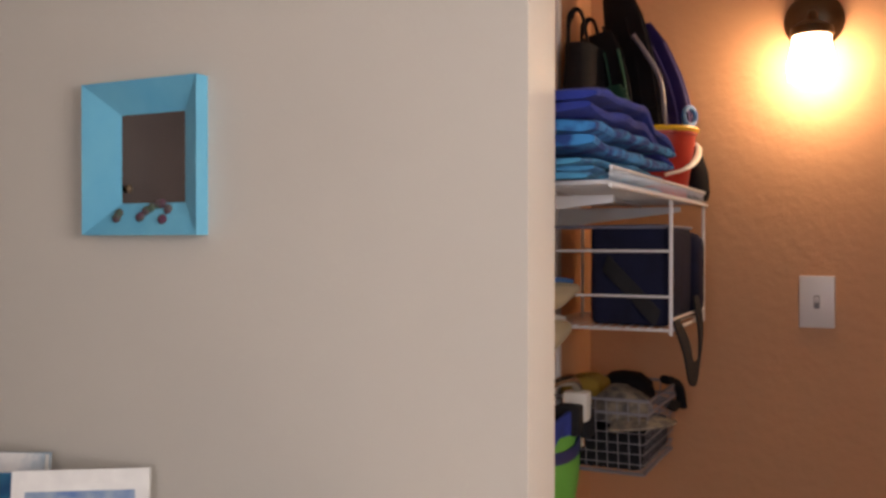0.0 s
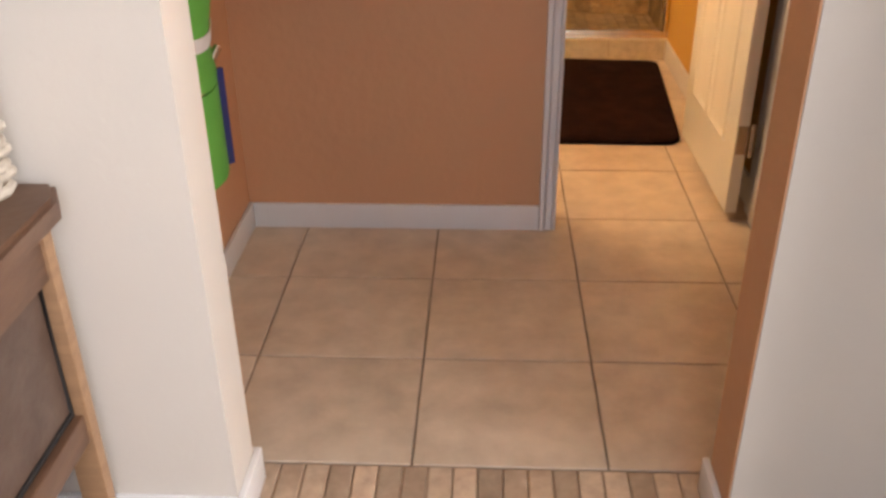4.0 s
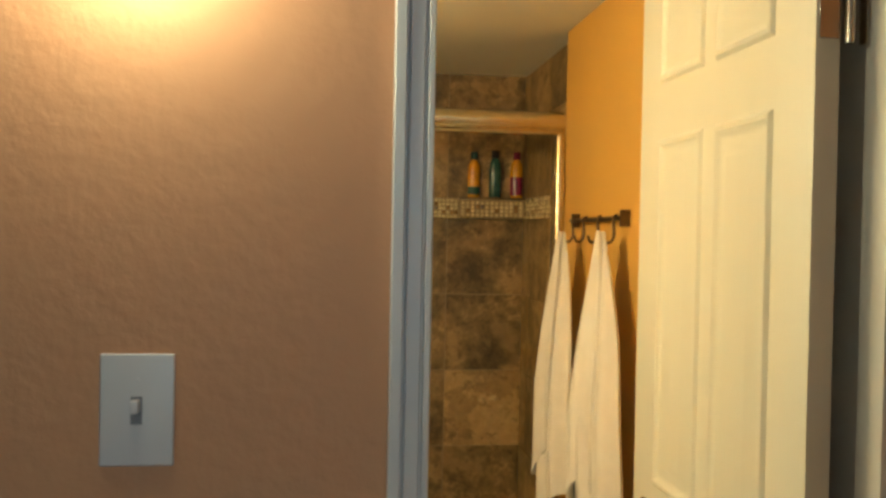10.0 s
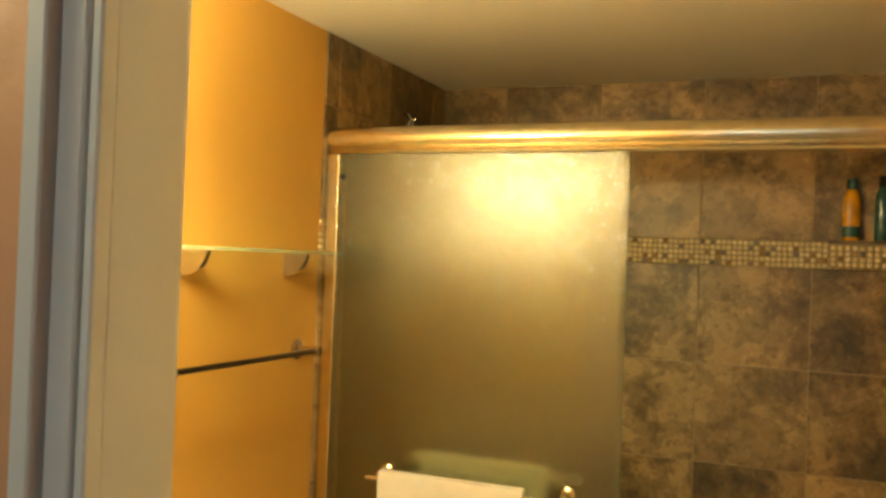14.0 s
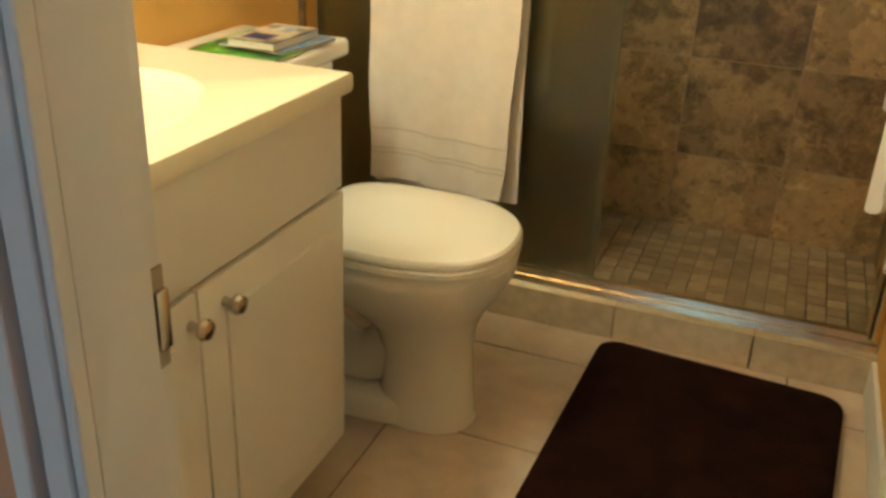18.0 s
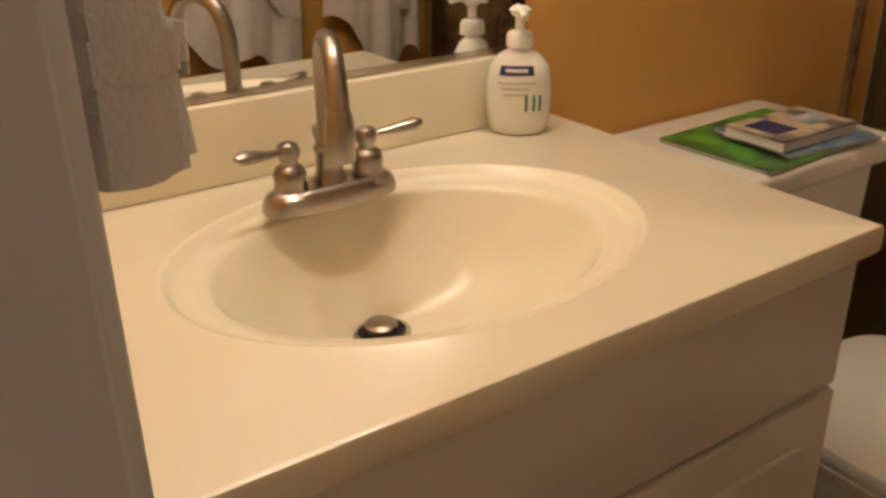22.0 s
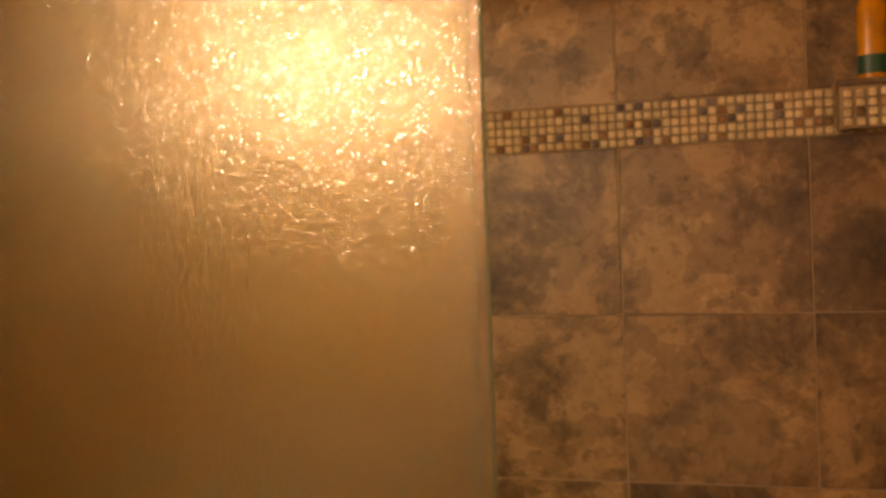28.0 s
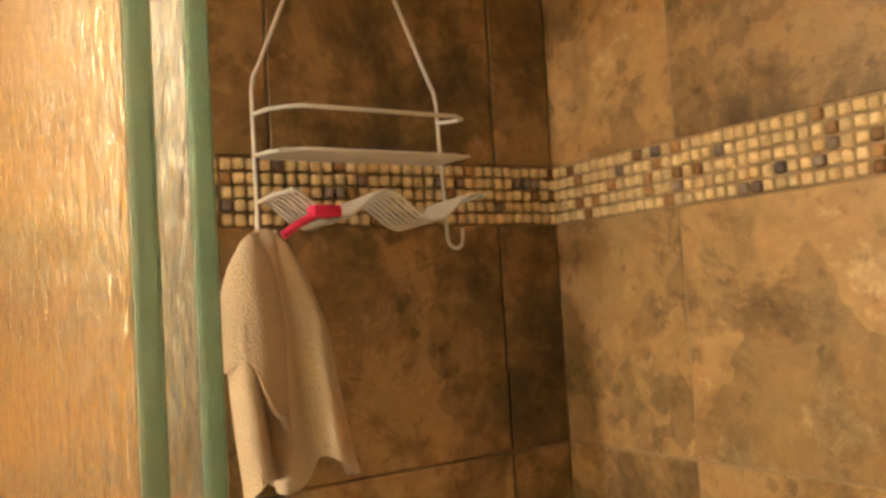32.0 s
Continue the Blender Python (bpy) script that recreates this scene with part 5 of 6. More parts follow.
# ---- hand towel on a ring beside the doorway ----
RGX, RGZ = 0.222, 1.300
rg = thing("towel_ring", "brushed metal towel ring on the golden wall", "towel ring", (RGX, YW, RGZ))
part("post", turned(bm_new(), [(0.024, 0), (0.024, 0.006), (0.010, 0.012), (0.010, 0.030), (0.012, 0.036)], (RGX, YW + 0.0004, RGZ + 0.075), "y", 22), M_CHROME, rg)
part("ring", tube(bm_new(), [(RGX + 0.078 * math.cos(a), YW + 0.036, RGZ + 0.078 * math.sin(a)) for a in np.linspace(0, 2 * math.pi, 37)], 0.005, 10), M_CHROME, rg)
rt = thing("hand_towel", "white hand towel hanging from a metal ring", "towel", (RGX, YW + 0.036, RGZ - 0.08))
rgs = []
for i in range(26):
    v = i / 25
    wx, wy = 0.030 + 0.052 * min(1.0, v * 1.5) ** 0.8, 0.013 + 0.016 * v
    ring = []
    for j in range(64):
        a = 2 * math.pi * j / 64
        c, d = math.cos(a), math.sin(a)
        k = 1 + (0.05 * math.sin(a * 5 + 1.2 * v) + 0.03 * math.sin(a * 11 + 2)) * min(1, 2 * v)
        ring.append(Vector((RGX + 0.002 + wx * math.copysign(abs(c) ** 0.55, c) * k, YW + 0.034 + wy * math.copysign(abs(d) ** 0.6, d) * k, RGZ - 0.070 - (0.172 - 0.006 * c) * v)))
    rgs.append(ring)
body = part("cloth", loft(bm_new(), rgs), M_TOWEL, rt)
part("woven_border", loft(bm_new(), [[p + Vector((0, 0, 0.030 + d)) + Vector(((p.x - RGX) * 0.015, (p.y - YW - 0.034) * 0.03, 0)) for p in rgs[-1]] for d in (0, 0.012)], False), M_TOWEL, body)


# ---- hall: lamp and switch ----
SHIFT = Vector((-0.015, 0.0, 0.0235))
HW = HL + 0.015
LPX, LPZ = 0.119, 1.857
lamp = thing("wall_lamp", "bronze wall lamp with a lit white glass shade", "wall lamp", (LPX, 0, LPZ))
part("wall_plate", turned(bm_new(), [(0.070, 0), (0.070, -0.008), (0.060, -0.020), (0.042, -0.030), (0.030, -0.034)], (LPX, -0.0004, LPZ), "y", 36), M_BRONZE, lamp)
part("arm", tube(bm_new(), smooth_path([(LPX, -0.030, LPZ), (LPX, -0.062, LPZ + 0.004), (LPX, -0.088, LPZ - 0.010), (LPX, -0.094, LPZ - 0.030)], 5), 0.012, 14), M_BRONZE, lamp)
part("fitter", turned(bm_new(), [(0.020, -0.020), (0.047, -0.034), (0.050, -0.052), (0.047, -0.056)], (LPX, -0.094, LPZ), "z", 32), M_BRONZE, lamp)
part("shade", turned(bm_new(), [(0.042, -0.057), (0.044, -0.076), (0.049, -0.102), (0.054, -0.130), (0.050, -0.156), (0.033, -0.170), (0.010, -0.174)], (LPX, -0.094, LPZ), "z", 36), M_OPAL, lamp, "lit white glass shade")
for s in (-1, 1):
    part("screw", turned(bm_new(), [(0.004, -0.018), (0.004, -0.026), (0.002, -0.028)], (LPX + s * 0.030, 0, LPZ - 0.012), "y", 10), M_CHROME, lamp)

sw = thing("light_switch", "white toggle light switch on the orange wall", "light switch", (0.127, 0, 1.164))
part("plate", box(bm_new(), 0.0860, 0.1685, -0.0065, -0.0004, 1.1000, 1.2285, 0.003, 3), M_SWITCH, sw)
bm = bm_new()
box(bm, 0.1225, 0.1315, -0.024, -0.0076, 1.163, 1.177, 0.002)
part("toggle", bm, M_SWITCH, sw)
# raised grey slip, its colour stands for the recess shade round the toggle
part("toggle_slot", box(bm_new(), 0.1205, 0.1335, -0.0075, -0.0064, 1.148, 1.180, 0.0004, 1), M_WIRE_G, sw)
for z in (1.130, 1.198):
    part("screw", turned(bm_new(), [(0.003, -0.0064), (0.003, -0.0074)], (0.127, 0, z), "y", 12), M_SWITCH, sw)

# ---- hall: wire shelf on the wall ----
SZ, SX0, SX1, SY0, SY1 = 1.405, HW + 0.012, -0.118, -1.02, -0.145
ws = thing("wire_shelf", "white vinyl-coated wire shelf on wall standards", "shelf", (-0.28, -0.58, SZ))
n = 60
for i in range(n + 1):
    y = SY0 + (SY1 - SY0) * i / n
    part("cross_wire", tube(bm_new(), [(SX0, y, SZ), (SX1, y, SZ), (SX1 + 0.003, y, SZ + 0.024)], 0.0016, 5), M_WIRE, ws)
for nm, x, z, r in (("front_wire", SX1 + 0.003, SZ - 0.004, 0.0034), ("lip_wire", SX1 + 0.004, SZ + 0.025, 0.0032), ("back_wire", SX0, SZ - 0.003, 0.003), ("middle_wire", (SX0 + SX1) / 2, SZ - 0.004, 0.003)):
    part(nm, tube(bm_new(), [(x, SY0 - 0.004, z), (x, SY1 + 0.004, z)], r, 8), M_WIRE, ws)
part("shelf_liner", box(bm_new(), SX0 + 0.002, SX1 - 0.006, SY0 + 0.004, SY1 - 0.012, SZ + 0.0022, SZ + 0.0052), M_WIRE, ws, "white plastic shelf liner")
for y in (-0.88, -0.30):
    st = part("wall_standard", box(bm_new(), HW + 0.0005, HW + 0.011, y - 0.0125, y + 0.0125, 0.70, 2.05, 0.002), M_WIRE, ws)
    for z in (SZ - 0.012,):
        bm = bm_new()
        loft(bm, [[Vector((HW + 0.011, y + d, z - 0.045)), Vector((HW + 0.011, y + d, z)), Vector((SX1 - 0.03, y + d, z)), Vector((SX1 - 0.03, y + d, z - 0.012))] for d in (-0.003, 0.003)])
        part("bracket", bm, M_WIRE, st)

# hanging wire basket below the shelf
hb = thing("hanging_wire_rack", "white wire rack hung under the shelf", "wire rack", (-0.28, -0.335, 1.13))
RY0, RY1, RZ = -0.530, -0.148, 1.128
for x in (SX0 + 0.01, SX1 - 0.004):
    for y in (RY0, RY1):
        part("post", tube(bm_new(), [(x, y, RZ - 0.01), (x, y, SZ - 0.006)], 0.0042, 8), M_WIRE, hb)
for z in (RZ, RZ + 0.070, RZ + 0.165):
    part("side_wire", tube(bm_new(), [(SX0 + 0.01, RY0, z), (SX1 - 0.004, RY0, z)], 0.0030, 8), M_WIRE, hb)
    if z == RZ or z > RZ + 0.1:
        part("side_wire", tube(bm_new(), [(SX0 + 0.01, RY1, z), (SX1 - 0.004, RY1, z)], 0.0030, 8), M_WIRE, hb)
for i in range(14):
    x = SX0 + 0.014 + i * (SX1 - SX0 - 0.02) / 13
    part("floor_wire", tube(bm_new(), [(x, RY0, RZ + 0.003), (x, RY1, RZ + 0.003)], 0.0018, 5), M_WIRE, hb)
part("front_wire", tube(bm_new(), [(SX1 - 0.004, RY0, RZ), (SX1 - 0.004, RY1, RZ)], 0.0036, 8), M_WIRE, hb)
part("front_wire", tube(bm_new(), [(SX1 - 0.004, RY0, RZ + 0.022), (SX1 - 0.004, RY1, RZ + 0.022)], 0.0036, 8), M_WIRE, hb)

# cooler bag in the rack
cb = thing("cooler_bag", "navy insulated bag with a shoulder strap in the wire rack", "bag", (-0.27, -0.33, RZ))
bm = bm_new()
box(bm, -0.300, SX1 - 0.012, RY0 + 0.012, RY1 - 0.10, RZ + 0.006, RZ + 0.222, 0.020, 4)
for v in bm.verts:
    v.co += Vector((noise.noise(v.co * 9), noise.noise(v.co * 9 + Vector((5, 0, 0))), noise.noise(v.co * 7 + Vector((0, 9, 0))))) * 0.006
body = part("body", bm, M_NAVY, cb)
bm = bm_new()
box(bm, SX0 + 0.07, SX1 + 0.004, RY1 - 0.105, RY1 - 0.006, RZ + 0.006, RZ + 0.208, 0.040, 5)
part("end_pocket", bm, M_NAVY, cb)
part("lid_piping", tube(bm_new(), [(SX0 + 0.06, RY0 + 0.013, RZ + 0.216), (SX1 - 0.022, RY0 + 0.013, RZ + 0.216), (SX1 - 0.013, RY0 + 0.03, RZ + 0.216), (SX1 - 0.013, RY1 - 0.11, RZ + 0.216)], 0.004, 8), material("grey_blue_piping", (0.16, 0.17, 0.24), 0.7), body)


def strap(u, v):
    y = RY0 + 0.008 - 0.003 * math.sin(u * 9)
    x = -0.262 + 0.112 * u
    return (x + 0.012 * (v - 0.5), y, RZ + 0.140 - 0.117 * u + 0.034 * (v - 0.5))


part("shoulder_strap", cloth(bm_new(), strap, 20, 2, 0.004), M_WEB, cb)
lp = smooth_path([(SX1 - 0.002, -0.50, RZ + 0.02), (SX1 + 0.014, -0.47, RZ - 0.04), (SX1 + 0.014, -0.42, RZ - 0.095), (SX1 + 0.014, -0.36, RZ - 0.108), (SX1 + 0.013, -0.31, RZ - 0.09), (SX1 + 0.012, -0.285, RZ - 0.02), (SX1 - 0.001, -0.28, RZ + 0.06)], 7)
bm = bm_new()
cloth(bm, lambda u, v: lp[min(int(u * (len(lp) - 1) + 0.5), len(lp) - 1)] + Vector((0.002, 0.052 * (v - 0.5) * (0.4 + 0.6 * abs(math.cos(u * math.pi))), 0.052 * (v - 0.5) * math.sin(u * math.pi))), len(lp) - 1, 3, 0.005)
part("hanging_strap", bm, M_WEB, cb, "black strap hanging in a loop")

# ---- things on the shelf ----
TZ = SZ + 0.0055


def folded_towel(name, label, mat, x0, x1, y0, y1, z0, h, layers, group, sag=0.0):
    """A towel folded into a stack of soft layers with a rounded front fold."""
    t = thing(name, label, "towel", ((x0 + x1) / 2, (y0 + y1) / 2, z0), group)
    lh = h / layers
    for k in range(layers):
        bm = bm_new()
        rgs = []
        ny = 22
        for i in range(ny + 1):
            y = y0 + (y1 - y0) * i / ny + 0.012 * math.sin(k * 2.3 + i * 0.15)
            ring = []
            for j in range(22):
                a = 2 * math.pi * j / 22
                c, s = math.cos(a), math.sin(a)
                px = (abs(c) ** 0.5) * (1 if c > 0 else -1)
                pz = (abs(s) ** 0.6) * (1 if s > 0 else -1)
                taper = min(1.0, 0.45 + 2.2 * math.sin(math.pi * (i + 0.6) / (ny + 1.2)))
                q = Vector(((x0 + x1) / 2 + px * (x1 - x0) / 2 * (0.96 + 0.04 * math.sin(k * 1.7)), y, z0 + (k + 0.5) * lh + pz * lh * 0.5 * taper))
                q += Vector((noise.noise(q * 9 + Vector((k, 0, 0))), 0, noise.noise(q * 8 + Vector((3, k, 7))))) * 0.013
                q.z = max(q.z, z0 + 0.0004) - sag * max(0.0, i / ny - 0.55) ** 1.5 * 3.3 - 0.25 * sag * max(0.0, 0.45 - i / ny)
                ring.append(q)
            rgs.append(ring)
        loft(bm, rgs)
        part("fold", bm, mat, t)
    return t


TX0_, TX1_ = SX0 + 0.02, SX1 - 0.022
folded_towel("folded_towel", "turquoise beach towel rolled at the bottom of the pile", M_BLUE3, TX0_, TX1_, -1.05, -0.52, TZ, 0.044, 3, "pile of beach towels")
folded_towel("folded_towel", "sky blue patterned beach towel folded in the pile", M_BLUE2, TX0_, TX1_ + 0.008, -1.05, -0.44, TZ + 0.0445, 0.058, 2, "pile of beach towels")
folded_towel("folded_towel", "royal blue beach towel draped over the pile", M_BLUE1, TX0_, TX1_ + 0.012, -1.06, -0.46, TZ + 0.104, 0.050, 2, "pile of beach towels", 0.052)

bk = thing("toy_bucket", "red plastic toy bucket with a yellow rim and white handle", "bucket", (-0.200, -0.235, TZ))
BX, BY = -0.205, -0.250
part("pail", turned(bm_new(), [(0.056, 0), (0.060, 0.004), (0.082, 0.150), (0.086, 0.152), (0.086, 0.166), (0.080, 0.166), (0.058, 0.010)], (BX, BY, TZ), "z", 36), M_RED, bk)
part("rim", turned(bm_new(), [(0.087, 0.158), (0.090, 0.164), (0.087, 0.170), (0.079, 0.170), (0.079, 0.162)], (BX, BY, TZ), "z", 36), M_YELLOW, bk)
hp = smooth_path([(BX + 0.02, BY + 0.086, TZ + 0.150), (BX + 0.075, BY + 0.060, TZ + 0.135), (BX + 0.086, BY, TZ + 0.10), (BX + 0.072, BY - 0.058, TZ + 0.070), (BX + 0.03, BY - 0.085, TZ + 0.055)], 7)
part("handle", tube(bm_new(), hp, 0.008, 10, flat=0.5), M_SOAPW, bk, "white plastic bucket handle")
sh = thing("toy_shovel", "blue plastic toy shovel standing in the bucket", "toy", (BX, BY, TZ + 0.16))
bm = tube(bm_new(), [(BX + 0.01, BY + 0.01, TZ + 0.012), (BX + 0.052, BY + 0.040, TZ + 0.185)], 0.007, 10)
part("shaft", bm, M_BLUEPL, sh)
ring = [(BX + 0.060 + 0.010 * math.cos(a), BY + 0.048 + 0.020 * math.cos(a), TZ + 0.203 + 0.022 * math.sin(a)) for a in np.linspace(0, 2 * math.pi, 20)]
part("grip", tube(bm_new(), ring, 0.006, 10), M_BLUEPL, sh)
sd = thing("toy_sieve", "yellow plastic sand toy behind the towels", "toy", (-0.30, -0.30, TZ))
part("body", turned(bm_new(), [(0.055, 0), (0.062, 0.09), (0.075, 0.185), (0.078, 0.195), (0.070, 0.195), (0.055, 0.02)], (-0.335, -0.300, TZ), "z", 28), M_YELLOW, sd)


def swim_fin(label, mat, foot, tip, w, thick, bow, edge=None):
    """A ribbed blade that stands on its foot pocket and leans into the corner."""
    f, t = Vector(foot), Vector(tip)
    side = Vector((0.80, -0.60, 0.0))
    face = Vector((0.60, 0.80, 0.15)).normalized()
    fin = thing("swim_fin", label, "swim fin", foot, "snorkel gear on the shelf")
    rgs, mids = [], []
    for i in range(17):
        v = i / 16
        m = f.lerp(t, v) + Vector((bow * math.sin(math.pi * v), 0, 0))
        ww = w * (0.62 + 0.38 * min(1, v * 1.5)) * (1 if v < 0.88 else 1 - 2.2 * (v - 0.88))
        mids.append((m, ww))
        th = thick * (1.25 - 0.95 * v) + 0.003
        rgs.append([m + side * (ww / 2) * math.cos(2 * math.pi * j / 20) + face * th * math.sin(2 * math.pi * j / 20) for j in range(20)])
    blade = part("blade", loft(bm_new(), rgs), mat, fin)
    for k in (-0.48, -0.16, 0.16, 0.48):
        part("rib", tube(bm_new(), [m + side * ww * k - face * (0.004 + thick * (1.1 - 0.9 * i / 16) * (1 - abs(k))) for i, (m, ww) in enumerate(mids[1:15])], 0.0035, 8), edge or mat, blade)
    for v in (3, 4, 5, 6, 7):
        m, ww = mids[v]
        part("vent_bar", tube(bm_new(), [m + side * ww * 0.30 - face * 0.016, m + side * ww * 0.47 - face * 0.012], 0.003, 6), edge or mat, blade)
    return fin


swim_fin("long black rubber swim fin leaning into the corner", M_BLKCLOTH, (-0.225, -0.180, TZ), (-0.335, -0.165, 1.935), 0.150, 0.022, 0.012)
swim_fin("black rubber swim fin leaning into the corner", M_BLKCLOTH, (-0.290, -0.265, TZ), (-0.370, -0.215, 1.830), 0.150, 0.022, 0.012, M_GREENPL)
swim_fin("violet swim fin with a ribbed edge", M_PURPLE, (-0.178, -0.135, TZ), (-0.285, -0.130, 1.860), 0.120, 0.016, 0.040, material("pale_violet_rubber", (0.10, 0.08, 0.24), 0.45))
sn = thing("snorkel", "pale grey snorkel tube among the fins", "snorkel", (-0.205, -0.235, TZ))
part("tube", tube(bm_new(), smooth_path([(-0.203, -0.205, TZ + 0.180), (-0.210, -0.225, 1.700), (-0.245, -0.235, 1.770), (-0.275, -0.232, 1.815)], 6), 0.006, 10), material("grey_snorkel_plastic", (0.16, 0.15, 0.19), 0.35), sn)
swim_fin("dark green rubber swim fin between the black ones", M_GREENPL, (-0.250, -0.315, TZ), (-0.318, -0.262, 1.690), 0.085, 0.016, 0.012)
bm = bm_new()
rgs = [[Vector((-0.140 + p.x, -0.160 + p.y, z)) for p in oval(0, 0, 0, rx, ry, 20)] for z, rx, ry in ((TZ + 0.0005, 0.030, 0.030), (TZ + 0.02, 0.036, 0.036), (TZ + 0.07, 0.032, 0.034), (TZ + 0.115, 0.018, 0.024), (TZ + 0.135, 0.008, 0.010))]
solo("mesh_bag", loft(bm, rgs), M_BLKCLOTH, "black mesh bag slumped behind the bucket", "bag", "", "snorkel gear on the shelf")
lps = thing("tote_bag", "black tote bag with looped handles on the shelf", "bag", (-0.38, -0.27, TZ))
bm = bm_new()
rgs = []
for i in range(9):
    v = i / 8
    c = Vector((-0.372 - 0.012 * v, -0.30 + 0.05 * v, TZ + 0.0005 + 0.372 * v))
    rgs.append([c + Vector((p.x + 0.004 * noise.noise(c * 20 + p * 30), p.y, 0)) for p in oval(0, 0, 0, 0.050 - 0.014 * v, 0.115, 28, 3.0)])
body = part("body", loft(bm, rgs), M_BLKCLOTH, lps)
for dy in (-0.06, 0.05):
    q = -0.255 + dy
    part("handle", tube(bm_new(), smooth_path([(-0.412, q, 1.765), (-0.412, q, 1.835), (-0.400, q, 1.868), (-0.384, q, 1.868), (-0.372, q, 1.835), (-0.362, q, 1.765)], 6), 0.009, 8, flat=0.5), M_BLKCLOTH, body)


# ---- foam boards, camp chair, basket on the shelf wall ----
def foam_board(label, y0, y1, zt0, zt1, zb0, zb1, x0, x1, rim_mat, rim_label):
    """A long padded board lying on its edge along the wall, thinner towards one end."""
    t = thing("foam_board", label, "foam board", ((x0 + x1) / 2, (y0 + y1) / 2, zb0), group="foam boards against the wall")
    rgs = []
    n = 22
    for i in range(n + 1):
        v = i / n
        end = min(1.0, 0.25 + 3.2 * min(v, 1 - v)) ** 0.5
        zt, zb = zt0 + (zt1 - zt0) * v, zb0 + (zb1 - zb0) * v
        zm, hh = (zt + zb) / 2, (zt - zb) / 2 * end
        ring = []
        for j in range(24):
            a = 2 * math.pi * j / 24
            c, q = math.cos(a), math.sin(a)
            ring.append(Vector(((x0 + x1) / 2 + (abs(c) ** 0.6) * (1 if c > 0 else -1) * (x1 - x0) / 2 * (0.75 + 0.25 * end), y0 + (y1 - y0) * v, zm + (abs(q) ** 0.6) * (1 if q > 0 else -1) * hh)))
        rgs.append(ring)
    pad = part("pad", loft(bm_new(), rgs), M_TAN, t)
    pts = [rgs[i][4] + Vector((0.002, 0, 0.003)) for i in range(n + 1)]
    part("edge_piping", tube(bm_new(), pts, 0.006, 8), rim_mat, pad, rim_label)
    return t


foam_board("tan padded board with blue edging against the wall", -1.05, -0.55, 1.232, 1.236, 1.125, 1.190, HW + 0.001, -0.300, M_BLUEPL, "blue edge piping")
foam_board("tan padded board with white edging below the first", -1.05, -0.58, 1.150, 1.165, 1.050, 1.095, HW + 0.001, -0.310, M_SOAPW, "white edge piping")
foam_board("flat tan foam sheet standing on the padded boards", -1.05, -0.445, 1.378, 1.374, 1.226, 1.228, HW + 0.012, HW + 0.036, M_TAN, "")

ch = thing("camp_chair", "folded green and blue camp chair hung on the wall", "camp chair", (-0.36, -0.52, 0.62))
CXW = HW + 0.02


def sling(u, v):
    y = -0.72 + 0.26 * u
    return (CXW + 0.075 + 0.030 * math.sin(math.pi * u) + 0.010 * math.sin(v * 6), y, 0.925 - 0.30 * v - 0.02 * math.sin(math.pi * u))


seat = part("seat_sling", cloth(bm_new(), sling, 14, 18, 0.008), M_GREEN, ch, "bright green fabric")
part("band", cloth(bm_new(), lambda u, v: Vector(sling(u, 0.02 + 0.08 * v + 0.10 * (1 - u))) + Vector((0.008, 0, 0)), 14, 4, 0.004), M_LABEL, seat, "dark blue top band")
part("print_bar", cloth(bm_new(), lambda u, v: Vector(sling(0.25 + 0.6 * u, 0.62 + 0.10 * v)) + Vector((0.0075, 0, 0)), 8, 2, 0.002), M_PAPER, seat)
part("back_sling", cloth(bm_new(), lambda u, v: (CXW + 0.070 + 0.030 * math.sin(math.pi * u), -0.70 + 0.24 * u, 0.60 - 0.21 * v), 14, 14, 0.008), M_GREEN, ch, "green fabric with a dark blue hem")
part("hem", cloth(bm_new(), lambda u, v: (CXW + 0.070 + 0.02 * v, -0.480 + 0.022 * v, 0.61 - 0.23 * u), 14, 3, 0.008), M_LABEL, ch)
part("frame_tube", tube(bm_new(), smooth_path([(CXW + 0.05, -0.74, 0.36), (CXW + 0.05, -0.74, 0.96), (CXW + 0.06, -0.70, 1.00), (CXW + 0.09, -0.56, 1.015), (CXW + 0.10, -0.50, 0.985), (CXW + 0.10, -0.475, 0.86)], 6), 0.011, 10), M_CHROME, ch, "pale metal frame tube")
part("frame_tube", tube(bm_new(), smooth_path([(CXW + 0.02, -0.72, 0.37), (CXW + 0.03, -0.60, 0.52), (CXW + 0.09, -0.47, 0.66)], 6), 0.010, 10), M_CHROME, ch)
for y, z in ((-0.50, 0.955), (-0.475, 0.915), (-0.56, 0.935)):
    part("plastic_joint", box(bm_new(), CXW + 0.07, CXW + 0.125, y - 0.022, y + 0.022, z - 0.035, z + 0.030, 0.008), M_WEB if z < 0.95 else M_SOAPW, ch)
part("arm_strap", cloth(bm_new(), lambda u, v: (CXW + 0.09 + 0.02 * u, -0.74 + 0.20 * u, 0.93 + 0.03 * u - 0.05 * v), 8, 3, 0.008), M_BLUE1, ch)
solo("wall_peg", tube(bm_new(), [(HW + 0.0005, -0.66, 0.972), (HW + 0.10, -0.66, 0.985), (HW + 0.11, -0.66, 1.000)], 0.006, 10), M_WIRE, "white metal peg that carries the camp chair", "hook")

